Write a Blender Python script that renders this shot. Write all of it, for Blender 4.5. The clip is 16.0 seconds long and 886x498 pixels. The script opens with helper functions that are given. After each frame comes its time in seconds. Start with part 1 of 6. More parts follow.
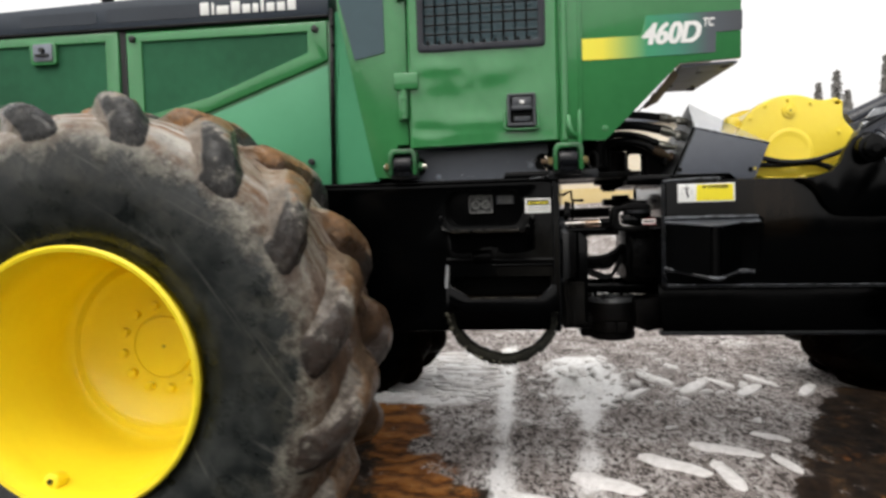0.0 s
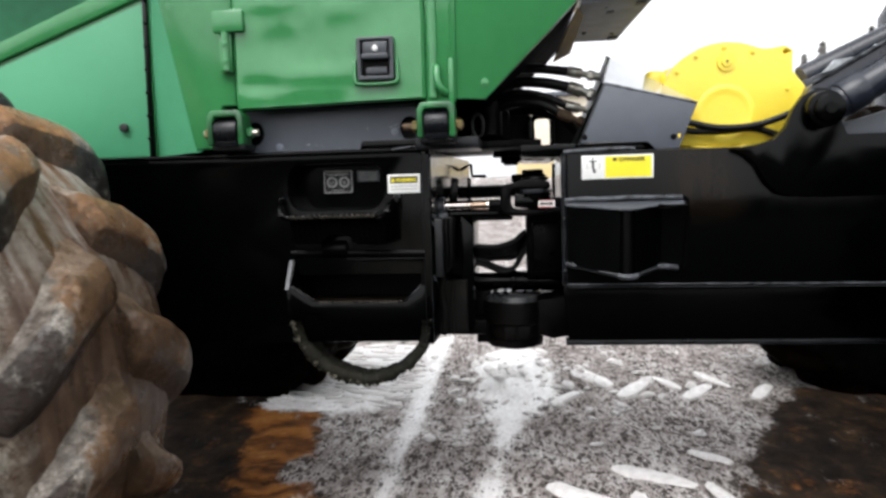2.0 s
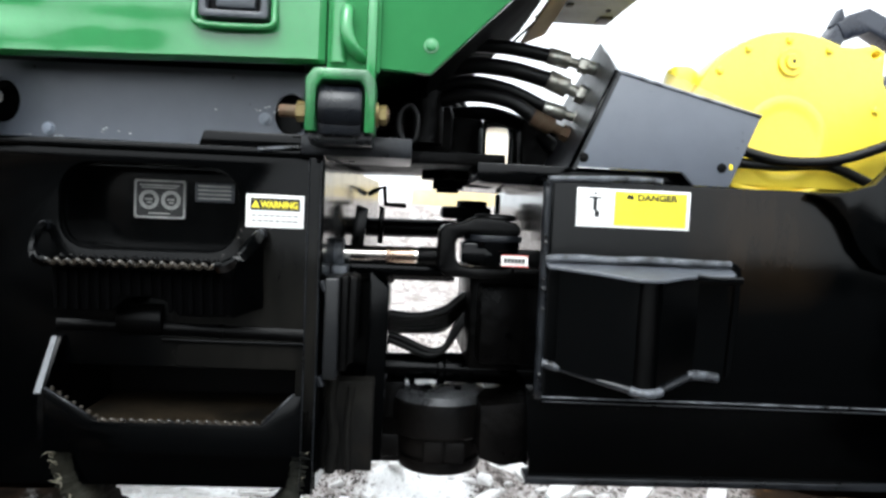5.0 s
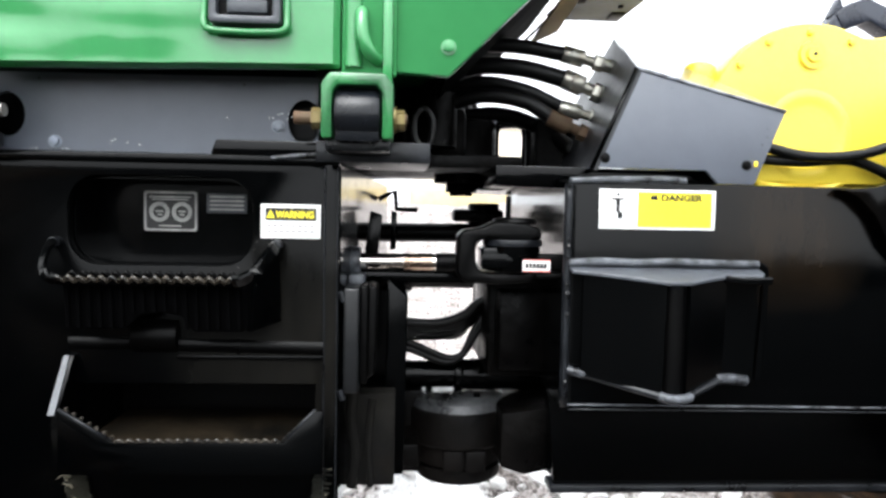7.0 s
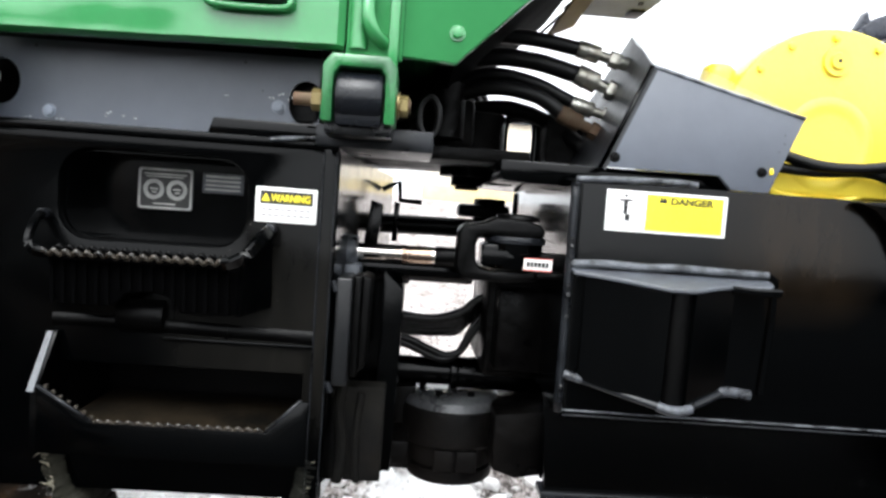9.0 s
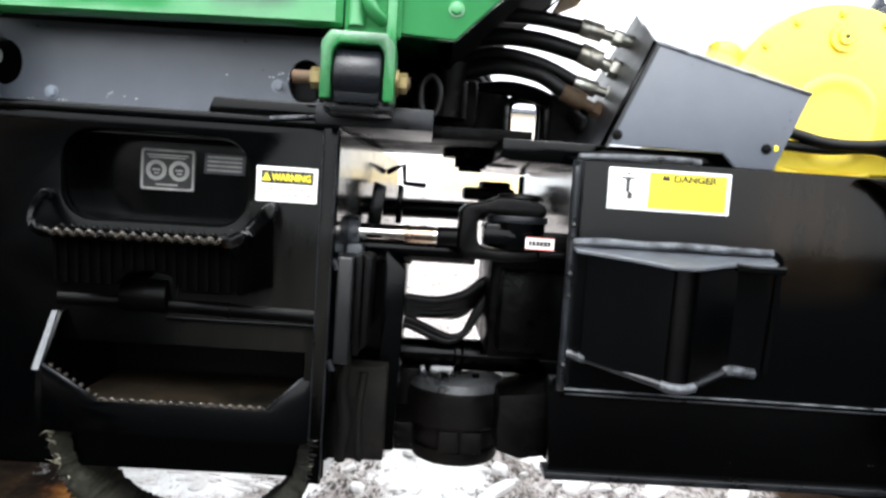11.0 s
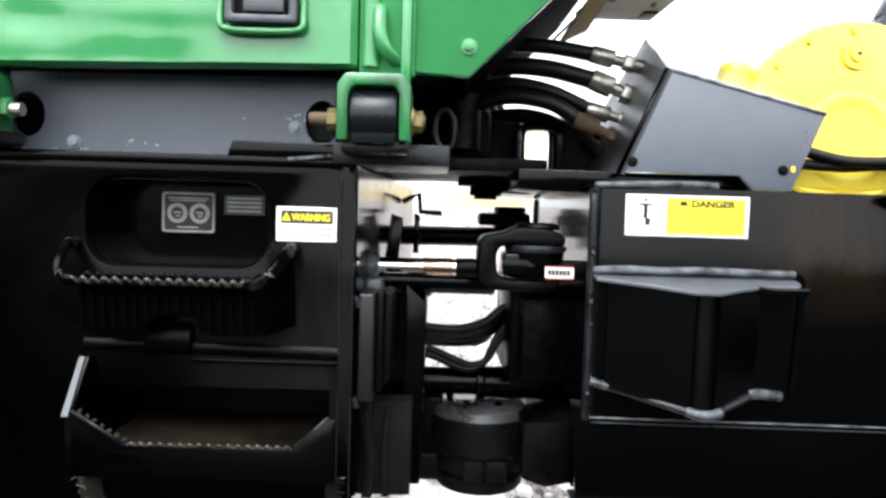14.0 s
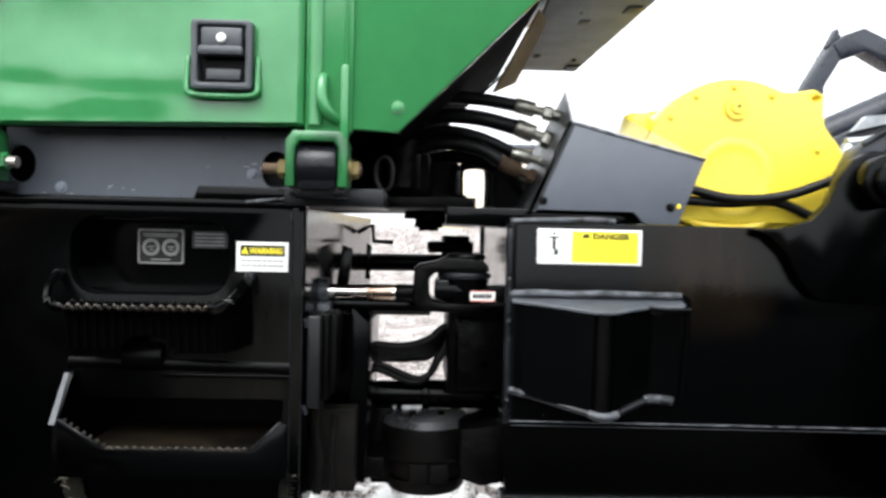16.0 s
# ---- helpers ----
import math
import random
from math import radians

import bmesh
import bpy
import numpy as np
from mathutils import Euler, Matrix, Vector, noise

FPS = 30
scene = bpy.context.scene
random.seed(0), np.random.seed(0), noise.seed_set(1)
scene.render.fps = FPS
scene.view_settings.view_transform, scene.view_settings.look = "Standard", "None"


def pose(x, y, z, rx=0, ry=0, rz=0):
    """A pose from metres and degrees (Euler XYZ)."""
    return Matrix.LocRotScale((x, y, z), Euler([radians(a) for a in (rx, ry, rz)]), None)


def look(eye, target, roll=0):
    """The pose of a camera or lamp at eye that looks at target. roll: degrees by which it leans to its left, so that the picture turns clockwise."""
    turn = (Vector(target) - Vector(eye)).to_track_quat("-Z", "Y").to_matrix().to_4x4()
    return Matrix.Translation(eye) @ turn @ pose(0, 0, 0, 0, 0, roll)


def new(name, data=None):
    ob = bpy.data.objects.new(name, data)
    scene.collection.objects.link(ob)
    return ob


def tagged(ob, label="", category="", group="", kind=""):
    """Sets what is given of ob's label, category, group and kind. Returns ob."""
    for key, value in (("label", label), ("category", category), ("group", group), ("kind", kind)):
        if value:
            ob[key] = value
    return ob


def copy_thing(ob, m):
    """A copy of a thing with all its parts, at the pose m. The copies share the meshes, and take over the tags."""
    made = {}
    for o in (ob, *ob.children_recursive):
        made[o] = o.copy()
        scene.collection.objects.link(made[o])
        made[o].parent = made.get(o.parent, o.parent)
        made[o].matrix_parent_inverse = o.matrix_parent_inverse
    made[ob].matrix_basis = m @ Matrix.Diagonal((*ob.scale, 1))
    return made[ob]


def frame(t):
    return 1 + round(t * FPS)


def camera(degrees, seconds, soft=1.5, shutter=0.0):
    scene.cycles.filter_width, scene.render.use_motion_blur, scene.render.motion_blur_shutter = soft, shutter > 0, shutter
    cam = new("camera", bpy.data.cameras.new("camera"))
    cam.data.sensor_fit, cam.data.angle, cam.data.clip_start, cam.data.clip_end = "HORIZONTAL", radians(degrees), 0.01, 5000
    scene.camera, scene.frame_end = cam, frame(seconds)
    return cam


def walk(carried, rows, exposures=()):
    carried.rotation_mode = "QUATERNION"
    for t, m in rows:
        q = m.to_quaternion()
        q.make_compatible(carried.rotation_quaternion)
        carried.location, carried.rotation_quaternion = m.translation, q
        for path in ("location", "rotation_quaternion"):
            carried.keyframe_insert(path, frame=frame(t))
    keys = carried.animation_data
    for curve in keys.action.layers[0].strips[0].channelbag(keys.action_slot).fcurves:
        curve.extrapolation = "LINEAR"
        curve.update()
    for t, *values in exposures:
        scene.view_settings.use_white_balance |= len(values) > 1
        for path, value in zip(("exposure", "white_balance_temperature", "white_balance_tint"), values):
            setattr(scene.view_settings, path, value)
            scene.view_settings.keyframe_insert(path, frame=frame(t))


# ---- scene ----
cam = camera(65.3, 16.0, soft=2.75, shutter=0.5)
PATH = [
    (0, (-0.07, 0.144, 1.34), (-0.314, 2.127, 1.239), -1.6),
    (0.5, (0.179, 0.242, 1.27), (-0.079, 2.222, 1.151), -0.0),
    (1, (0.344, 0.463, 1.195), (0.1, 2.447, 1.126), 1.2),
    (1.5, (0.359, 0.681, 1.255), (0.145, 2.666, 1.132), 0.0),
    (2, (0.374, 0.892, 1.351), (0.165, 2.873, 1.172), -1.7),
    (2.5, (0.34, 1.119, 1.326), (0.257, 3.104, 1.093), 2.3),
    (3, (0.225, 1.422, 1.349), (0.321, 3.413, 1.186), 0.6),
    (3.5, (0.267, 1.658, 1.344), (0.371, 3.648, 1.172), 2.8),
    (4, (0.269, 1.789, 1.354), (0.378, 3.783, 1.259), 2.6),
    (6.5, (0.2, 1.993, 1.399), (0.302, 3.986, 1.269), 2.0),
    (7, (0.2, 1.976, 1.393), (0.318, 3.97, 1.283), 1.1),
    (7.5, (0.209, 1.983, 1.394), (0.327, 3.977, 1.296), 1.1),
    (8, (0.213, 1.994, 1.398), (0.293, 3.99, 1.291), 1.0),
    (8.5, (0.223, 2.007, 1.381), (0.261, 4.004, 1.27), 1.4),
    (9, (0.225, 2.019, 1.386), (0.315, 4.013, 1.264), 4.1),
    (9.5, (0.234, 2.027, 1.389), (0.289, 4.019, 1.221), 4.4),
    (12, (0.279, 2.014, 1.342), (0.34, 4.009, 1.214), 3.5),
    (12.5, (0.305, 2.02, 1.339), (0.329, 4.016, 1.219), 3.8),
    (13, (0.233, 2.015, 1.393), (0.252, 4.011, 1.279), 2.0),
    (13.5, (0.234, 2.011, 1.395), (0.258, 4.008, 1.29), 1.9),
    (14, (0.233, 2.015, 1.399), (0.251, 4.012, 1.291), 1.7),
    (14.5, (0.238, 2.014, 1.396), (0.268, 4.011, 1.287), 1.2),
    (15, (0.242, 1.998, 1.39), (0.273, 3.995, 1.285), 1.3),
    (15.5, (0.269, 1.932, 1.415), (0.285, 3.93, 1.331), 1.3),
    (16, (0.336, 1.781, 1.432), (0.402, 3.78, 1.383), 1.3),
]
EXPOSURES = [(0, 0.63, 6700, 10), (1.5, 0.98, 6400, 10), (2.5, 1.25, 6300, 10), (4, 1.56, 6000, 4), (6.5, 2.08, 6200, 8), (7.2, 2.05, 6200, 8), (8, 1.93, 6200, 7), (9, 2.03, 6200, 8), (12, 2.25, 6200, 8), (13.5, 2.15, 6200, 8), (15, 2.12, 6200, 8), (15.5, 1.9, 6200, 8), (16, 1.65, 6250, 8)]
walk(cam, [(t, look(eye, target, roll)) for t, eye, target, roll in PATH], EXPOSURES)

# ---- light ----
world = bpy.data.worlds.new("overcast")
scene.world = world
world.use_nodes = True
wn, wl = world.node_tree.nodes, world.node_tree.links
sky = wn.new("ShaderNodeTexSky")
sky.sky_type, sky.sun_disc = "NISHITA", False
sky.sun_elevation, sky.sun_rotation = radians(57), radians(195)
sky.dust_density, sky.air_density = 6.0, 1.0
grey = wn.new("ShaderNodeHueSaturation")
grey.inputs["Saturation"].default_value = 0.12
wl.new(sky.outputs[0], grey.inputs["Color"])
cloud = wn.new("ShaderNodeMix")
cloud.data_type = "RGBA"
cloud.inputs["Factor"].default_value = 0.55
cloud.inputs["B"].default_value = (6.0, 6.0, 6.06, 1)
wl.new(grey.outputs[0], cloud.inputs["A"])
wl.new(cloud.outputs["Result"], wn["Background"].inputs["Color"])
wn["Background"].inputs["Strength"].default_value = 0.15
sun = new("sun", bpy.data.lights.new("sun", "SUN"))
sun.data.energy, sun.data.angle, sun.data.color = 0.65, radians(40), (1, 0.97, 0.93)
sun.matrix_world = look((-2, -5.5, 15.5), (0.4, 3.4, 1.2))


# ---- materials ----
def mat(name, base, rough=0.5, metal=0.0, dark=None, scale=6.0, amount=0.35, bump=0.0, bump_scale=60.0, spec=0.5, rough_var=0.12, coat=0.0, detail=6.0):
    """A painted or plain surface: two scales of colour change, uneven gloss, fine relief."""
    m = bpy.data.materials.new(name)
    m.use_nodes = True
    n, l = m.node_tree.nodes, m.node_tree.links
    b = n["Principled BSDF"]
    b.inputs["Metallic"].default_value = metal
    b.inputs["Specular IOR Level"].default_value = spec
    b.inputs["Coat Weight"].default_value = coat
    b.inputs["Coat Roughness"].default_value = 0.08
    co = n.new("ShaderNodeTexCoord")
    n1, n2 = n.new("ShaderNodeTexNoise"), n.new("ShaderNodeTexNoise")
    n1.inputs["Scale"].default_value, n1.inputs["Detail"].default_value = scale, detail
    n2.inputs["Scale"].default_value, n2.inputs["Detail"].default_value = scale * 9, 4
    for t in (n1, n2):
        l.new(co.outputs["Object"], t.inputs["Vector"])
    add = n.new("ShaderNodeMath")
    add.operation = "MULTIPLY_ADD"
    add.inputs[1].default_value = 0.35
    l.new(n2.outputs["Fac"], add.inputs[0])
    l.new(n1.outputs["Fac"], add.inputs[2])
    ramp = n.new("ShaderNodeValToRGB")
    ramp.color_ramp.elements[0].position, ramp.color_ramp.elements[1].position = 0.5, 0.85
    dark = dark or tuple(c * 0.6 for c in base)
    ramp.color_ramp.elements[0].color = (*base, 1)
    ramp.color_ramp.elements[1].color = (*[c * (1 - amount) + d * amount for c, d in zip(base, dark)], 1)
    l.new(add.outputs[0], ramp.inputs[0])
    l.new(ramp.outputs[0], b.inputs["Base Color"])
    mr = n.new("ShaderNodeMapRange")
    mr.inputs["From Min"].default_value, mr.inputs["From Max"].default_value = 0.4, 0.9
    mr.inputs["To Min"].default_value, mr.inputs["To Max"].default_value = max(0.02, rough - rough_var * 0.4), min(1, rough + rough_var)
    l.new(add.outputs[0], mr.inputs["Value"])
    l.new(mr.outputs[0], b.inputs["Roughness"])
    if bump:
        n3 = n.new("ShaderNodeTexNoise")
        n3.inputs["Scale"].default_value, n3.inputs["Detail"].default_value = bump_scale, 5
        l.new(co.outputs["Object"], n3.inputs["Vector"])
        bp = n.new("ShaderNodeBump")
        bp.inputs["Strength"].default_value, bp.inputs["Distance"].default_value = 1.0, bump
        l.new(n3.outputs["Fac"], bp.inputs["Height"])
        l.new(bp.outputs[0], b.inputs["Normal"])
    return m


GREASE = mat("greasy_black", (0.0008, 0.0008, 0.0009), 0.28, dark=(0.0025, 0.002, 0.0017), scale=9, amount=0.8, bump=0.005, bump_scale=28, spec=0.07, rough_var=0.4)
GREEN = mat("green_paint", (0.042, 0.222, 0.072), 0.17, dark=(0.022, 0.145, 0.043), scale=2.2, amount=0.5, bump=0.0006, bump_scale=25, coat=0.35)
GREEN_PALE = mat("green_paint_dull", (0.056, 0.28, 0.135), 0.5, dark=(0.045, 0.22, 0.1), scale=2.0, amount=0.4, bump=0.0003, bump_scale=60)
BLACK = mat("black_gloss_paint", (0.0002, 0.0003, 0.0004), 0.13, dark=(0.0005, 0.0006, 0.0007), scale=2.3, amount=0.8, bump=0.0002, bump_scale=18, rough_var=0.1, spec=0.15)
MIRROR_BLACK = mat("black_mirror_gloss", (0.0004, 0.0005, 0.0006), 0.1, dark=(0.0012, 0.0013, 0.0015), scale=2.5, amount=0.6, bump=0.0003, bump_scale=14, rough_var=0.12, spec=0.3)
STOP = mat("dull_steel_stop", (0.0045, 0.005, 0.0058), 0.36, dark=(0.0016, 0.0016, 0.002), scale=12, amount=0.7, bump=0.0008, bump_scale=70, spec=0.4)
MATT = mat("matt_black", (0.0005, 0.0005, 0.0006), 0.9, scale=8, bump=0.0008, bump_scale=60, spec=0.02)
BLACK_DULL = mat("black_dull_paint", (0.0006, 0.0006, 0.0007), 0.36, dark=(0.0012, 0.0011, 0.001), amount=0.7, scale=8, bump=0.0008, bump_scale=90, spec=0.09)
# Pale mottling is wear plus the sky's glint, both put into the colour.
WORN_GLINT = mat("worn_edge_with_glint", (0.006, 0.0065, 0.008), 0.28, dark=(0.2, 0.215, 0.24), scale=26, amount=0.5, bump=0.003, bump_scale=70, spec=0.3)
# A lighter black: reflected grey sheen is painted into the colour.
SHEEN = mat("black_paint_pale_sheen", (0.002, 0.0023, 0.003), 0.27, dark=(0.018, 0.02, 0.024), scale=14, amount=0.6, bump=0.0009, bump_scale=60, spec=0.3)
COPPER = mat("copper_stained_rod", (0.45, 0.34, 0.26), 0.2, metal=1.0, dark=(0.16, 0.1, 0.06), scale=14, amount=0.6)
# Pale spots paint worn metal and the glints on the tooth tips.
GRIP = mat("grip_edge", (0.0015, 0.0015, 0.0015), 0.24, dark=(0.07, 0.058, 0.044), scale=45, amount=0.55, bump=0.001, bump_scale=90, spec=0.45)
DUST = mat("dusty_tread", (0.0022, 0.002, 0.0016), 0.8, dark=(0.017, 0.0125, 0.0078), spec=0.02, scale=6, amount=0.8, bump=0.002, bump_scale=60)
GREY = mat("grey_black_panel", (0.07, 0.08, 0.1), 0.38, dark=(0.05, 0.055, 0.068), scale=3, amount=0.6, bump=0.0003, bump_scale=50)
YELLOW = mat("yellow_paint", (0.95, 0.76, 0.03), 0.33, dark=(0.84, 0.6, 0.015), scale=3, amount=0.4, bump=0.0006, bump_scale=40, coat=0.2)
YELLOW_PALE = mat("pale_yellow_paint", (0.95, 0.74, 0.07), 0.33, dark=(0.88, 0.64, 0.04), scale=3, amount=0.4, bump=0.0006, bump_scale=40, coat=0.2)
STEEL = mat("chrome_rod", (0.75, 0.72, 0.68), 0.12, metal=1.0, dark=(0.35, 0.22, 0.12), scale=9, amount=0.5)
ZINC = mat("zinc_fitting", (0.5, 0.5, 0.45), 0.3, metal=0.85, dark=(0.2, 0.15, 0.1), scale=25, amount=0.6)
RUST = mat("rusty_steel", (0.085, 0.058, 0.032), 0.7, metal=0.3, dark=(0.1, 0.05, 0.03), scale=30, amount=0.7, bump=0.001)
RUBBER = mat("black_hose_rubber", (0.0022, 0.0022, 0.0024), 0.42, spec=0.3, scale=20, bump=0.0004, bump_scale=120)
WHITE = mat("white_vinyl", (0.8, 0.8, 0.78), 0.4, dark=(0.6, 0.6, 0.57), scale=12, amount=0.3)
SIGN_YELLOW = mat("yellow_vinyl", (0.85, 0.72, 0.02), 0.4, dark=(0.7, 0.6, 0.05), scale=12, amount=0.3)
INK = mat("black_ink", (0.004, 0.004, 0.004), 0.45, scale=20)
INK_PALE = mat("faded_ink", (0.14, 0.14, 0.135), 0.5, scale=20)
INK_OLIVE = mat("olive_ink", (0.05, 0.044, 0.008), 0.5, scale=20)
PLATE = mat("grey_print", (0.35, 0.35, 0.33), 0.45, dark=(0.1, 0.1, 0.1), scale=30, amount=0.5)
PLASTIC = mat("grey_plastic", (0.042, 0.047, 0.055), 0.42, scale=15, bump=0.0005, bump_scale=200)
GLASS_DARK = mat("tinted_cab_glass", (0.045, 0.085, 0.1), 0.06, scale=2, spec=0.35, rough_var=0.03)
ALU = mat("bare_plate", (0.18, 0.205, 0.25), 0.5, metal=0.2, dark=(0.12, 0.12, 0.12), scale=9, amount=0.6)
TAN = mat("tan_primer", (0.55, 0.44, 0.28), 0.6, scale=10, bump=0.0006)
BARK = mat("bark", (0.1, 0.07, 0.05), 0.9, scale=10, bump=0.01, bump_scale=12)
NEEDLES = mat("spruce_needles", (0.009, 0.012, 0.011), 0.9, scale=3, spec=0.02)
# Distance haze is painted into these needles as a pale grey.
HAZED_NEEDLES = mat("hazed_spruce_needles", (0.3, 0.29, 0.275), 0.9, scale=3, spec=0.1)


def speckle(m, colour, scale, size):
    """Dried splashes: sparse small spots over a paint."""
    n, l = m.node_tree.nodes, m.node_tree.links
    b = n["Principled BSDF"]
    first = b.inputs["Base Color"].links[0].from_socket
    co, v, where = n.new("ShaderNodeTexCoord"), n.new("ShaderNodeTexVoronoi"), n.new("ShaderNodeTexNoise")
    v.inputs["Scale"].default_value, where.inputs["Scale"].default_value = scale, 3.0
    for t in (v, where):
        l.new(co.outputs["Object"], t.inputs["Vector"])
    lim = n.new("ShaderNodeMapRange")
    lim.inputs["From Min"].default_value, lim.inputs["From Max"].default_value = 0.5, 0.75
    lim.inputs["To Min"].default_value, lim.inputs["To Max"].default_value = 0.0, size
    l.new(where.outputs["Fac"], lim.inputs["Value"])
    less = n.new("ShaderNodeMath")
    less.operation = "LESS_THAN"
    l.new(v.outputs["Distance"], less.inputs[0])
    l.new(lim.outputs[0], less.inputs[1])
    mix = n.new("ShaderNodeMix")
    mix.data_type = "RGBA"
    l.new(less.outputs[0], mix.inputs["Factor"])
    l.new(first, mix.inputs["A"])
    mix.inputs["B"].default_value = (*colour, 1)
    l.new(mix.outputs["Result"], b.inputs["Base Color"])


def film_haze(m, colour, centre, radius):
    """A dirt film with reflected haze put into its colour round one place, with ragged borders."""
    n, l = m.node_tree.nodes, m.node_tree.links
    b = n["Principled BSDF"]
    first = b.inputs["Base Color"].links[0].from_socket
    co, away, ragged, add, fade, mix = n.new("ShaderNodeTexCoord"), n.new("ShaderNodeVectorMath"), n.new("ShaderNodeTexNoise"), n.new("ShaderNodeMath"), n.new("ShaderNodeMapRange"), n.new("ShaderNodeMix")
    away.operation, add.operation, mix.data_type = "DISTANCE", "MULTIPLY_ADD", "RGBA"
    away.inputs[1].default_value = centre
    ragged.inputs["Scale"].default_value, ragged.inputs["Detail"].default_value = 4.0, 8
    l.new(co.outputs["Object"], away.inputs[0])
    l.new(co.outputs["Object"], ragged.inputs["Vector"])
    l.new(ragged.outputs["Fac"], add.inputs[0])
    add.inputs[1].default_value = radius
    l.new(away.outputs["Value"], add.inputs[2])
    fade.inputs["From Min"].default_value, fade.inputs["From Max"].default_value = radius * 1.5, radius * 0.7
    l.new(add.outputs[0], fade.inputs["Value"])
    smear, wipe, streak, thin = n.new("ShaderNodeMapping"), n.new("ShaderNodeTexNoise"), n.new("ShaderNodeMapRange"), n.new("ShaderNodeMath")
    smear.inputs["Scale"].default_value = (9, 9, 2.2)
    wipe.inputs["Scale"].default_value, wipe.inputs["Detail"].default_value, wipe.inputs["Roughness"].default_value = 1.6, 9, 0.7
    l.new(co.outputs["Object"], smear.inputs["Vector"])
    l.new(smear.outputs[0], wipe.inputs["Vector"])
    streak.inputs["From Min"].default_value, streak.inputs["From Max"].default_value = 0.32, 0.68
    streak.inputs["To Min"].default_value = 0.25
    l.new(wipe.outputs["Fac"], streak.inputs["Value"])
    thin.operation = "MULTIPLY"
    l.new(fade.outputs[0], thin.inputs[0])
    l.new(streak.outputs[0], thin.inputs[1])
    l.new(thin.outputs[0], mix.inputs["Factor"])
    l.new(first, mix.inputs["A"])
    mix.inputs["B"].default_value = (*colour, 1)
    l.new(mix.outputs["Result"], b.inputs["Base Color"])


BLACK_FRONT = mat("black_gloss_film_haze", (0.0002, 0.0003, 0.0004), 0.13, dark=(0.0005, 0.0006, 0.0007), scale=2.3, amount=0.8, bump=0.0003, bump_scale=18, rough_var=0.1, spec=0.105)
# The paler patch beside the steps stands in for reflected haze.
film_haze(BLACK_FRONT, (0.0105, 0.0098, 0.0085), (0.0, 3.36, 1.14), 0.25)
speckle(BLACK_FRONT, (0.09, 0.085, 0.078), 62, 0.15)
BLACK_REAR = mat("black_gloss_brown_haze", (0.0002, 0.0003, 0.0004), 0.13, dark=(0.0005, 0.0006, 0.0007), scale=2.3, amount=0.8, bump=0.0003, bump_scale=18, rough_var=0.12, spec=0.15)
# The brown smear here also paints a brownish reflection.
film_haze(BLACK_REAR, (0.011, 0.0072, 0.004), (1.02, 3.42, 1.36), 0.2)
speckle(BLACK_REAR, (0.06, 0.056, 0.05), 80, 0.1)
speckle(BLACK, (0.06, 0.056, 0.05), 80, 0.1)
speckle(GREY, (0.012, 0.012, 0.014), 38, 0.17)


def mud_mat(name, base, mud, clay, rough):
    """Rubber under dried grey mud and rust-brown clay, which sit on patches of their own."""
    m = mat(name, base, rough, scale=10, bump=0.009, bump_scale=17, rough_var=0.35, spec=0.12)
    n, l = m.node_tree.nodes, m.node_tree.links
    b = n["Principled BSDF"]
    first = b.inputs["Base Color"].links[0].from_socket
    co = n.new("ShaderNodeTexCoord")
    for colour, scale, low, high in ((mud, 3.2, 0.42, 0.62), (clay, 2.2, 0.45, 0.58), (mud, 11, 0.55, 0.72)):
        t = n.new("ShaderNodeTexNoise")
        t.inputs["Scale"].default_value, t.inputs["Detail"].default_value, t.inputs["Roughness"].default_value = scale, 9, 0.68
        mp = n.new("ShaderNodeMapping")
        mp.inputs["Location"].default_value = (scale * 1.7, scale, 3.1)
        l.new(co.outputs["Object"], mp.inputs["Vector"])
        l.new(mp.outputs[0], t.inputs["Vector"])
        r = n.new("ShaderNodeMapRange")
        r.inputs["From Min"].default_value, r.inputs["From Max"].default_value = low, high
        r.inputs["To Max"].default_value = 0.85
        l.new(t.outputs["Fac"], r.inputs["Value"])
        fac = r.outputs[0]
        mix = n.new("ShaderNodeMix")
        mix.data_type = "RGBA"
        l.new(fac, mix.inputs["Factor"])
        l.new(first, mix.inputs["A"])
        mix.inputs["B"].default_value = (*colour, 1)
        first = mix.outputs["Result"]
    l.new(first, b.inputs["Base Color"])
    return m


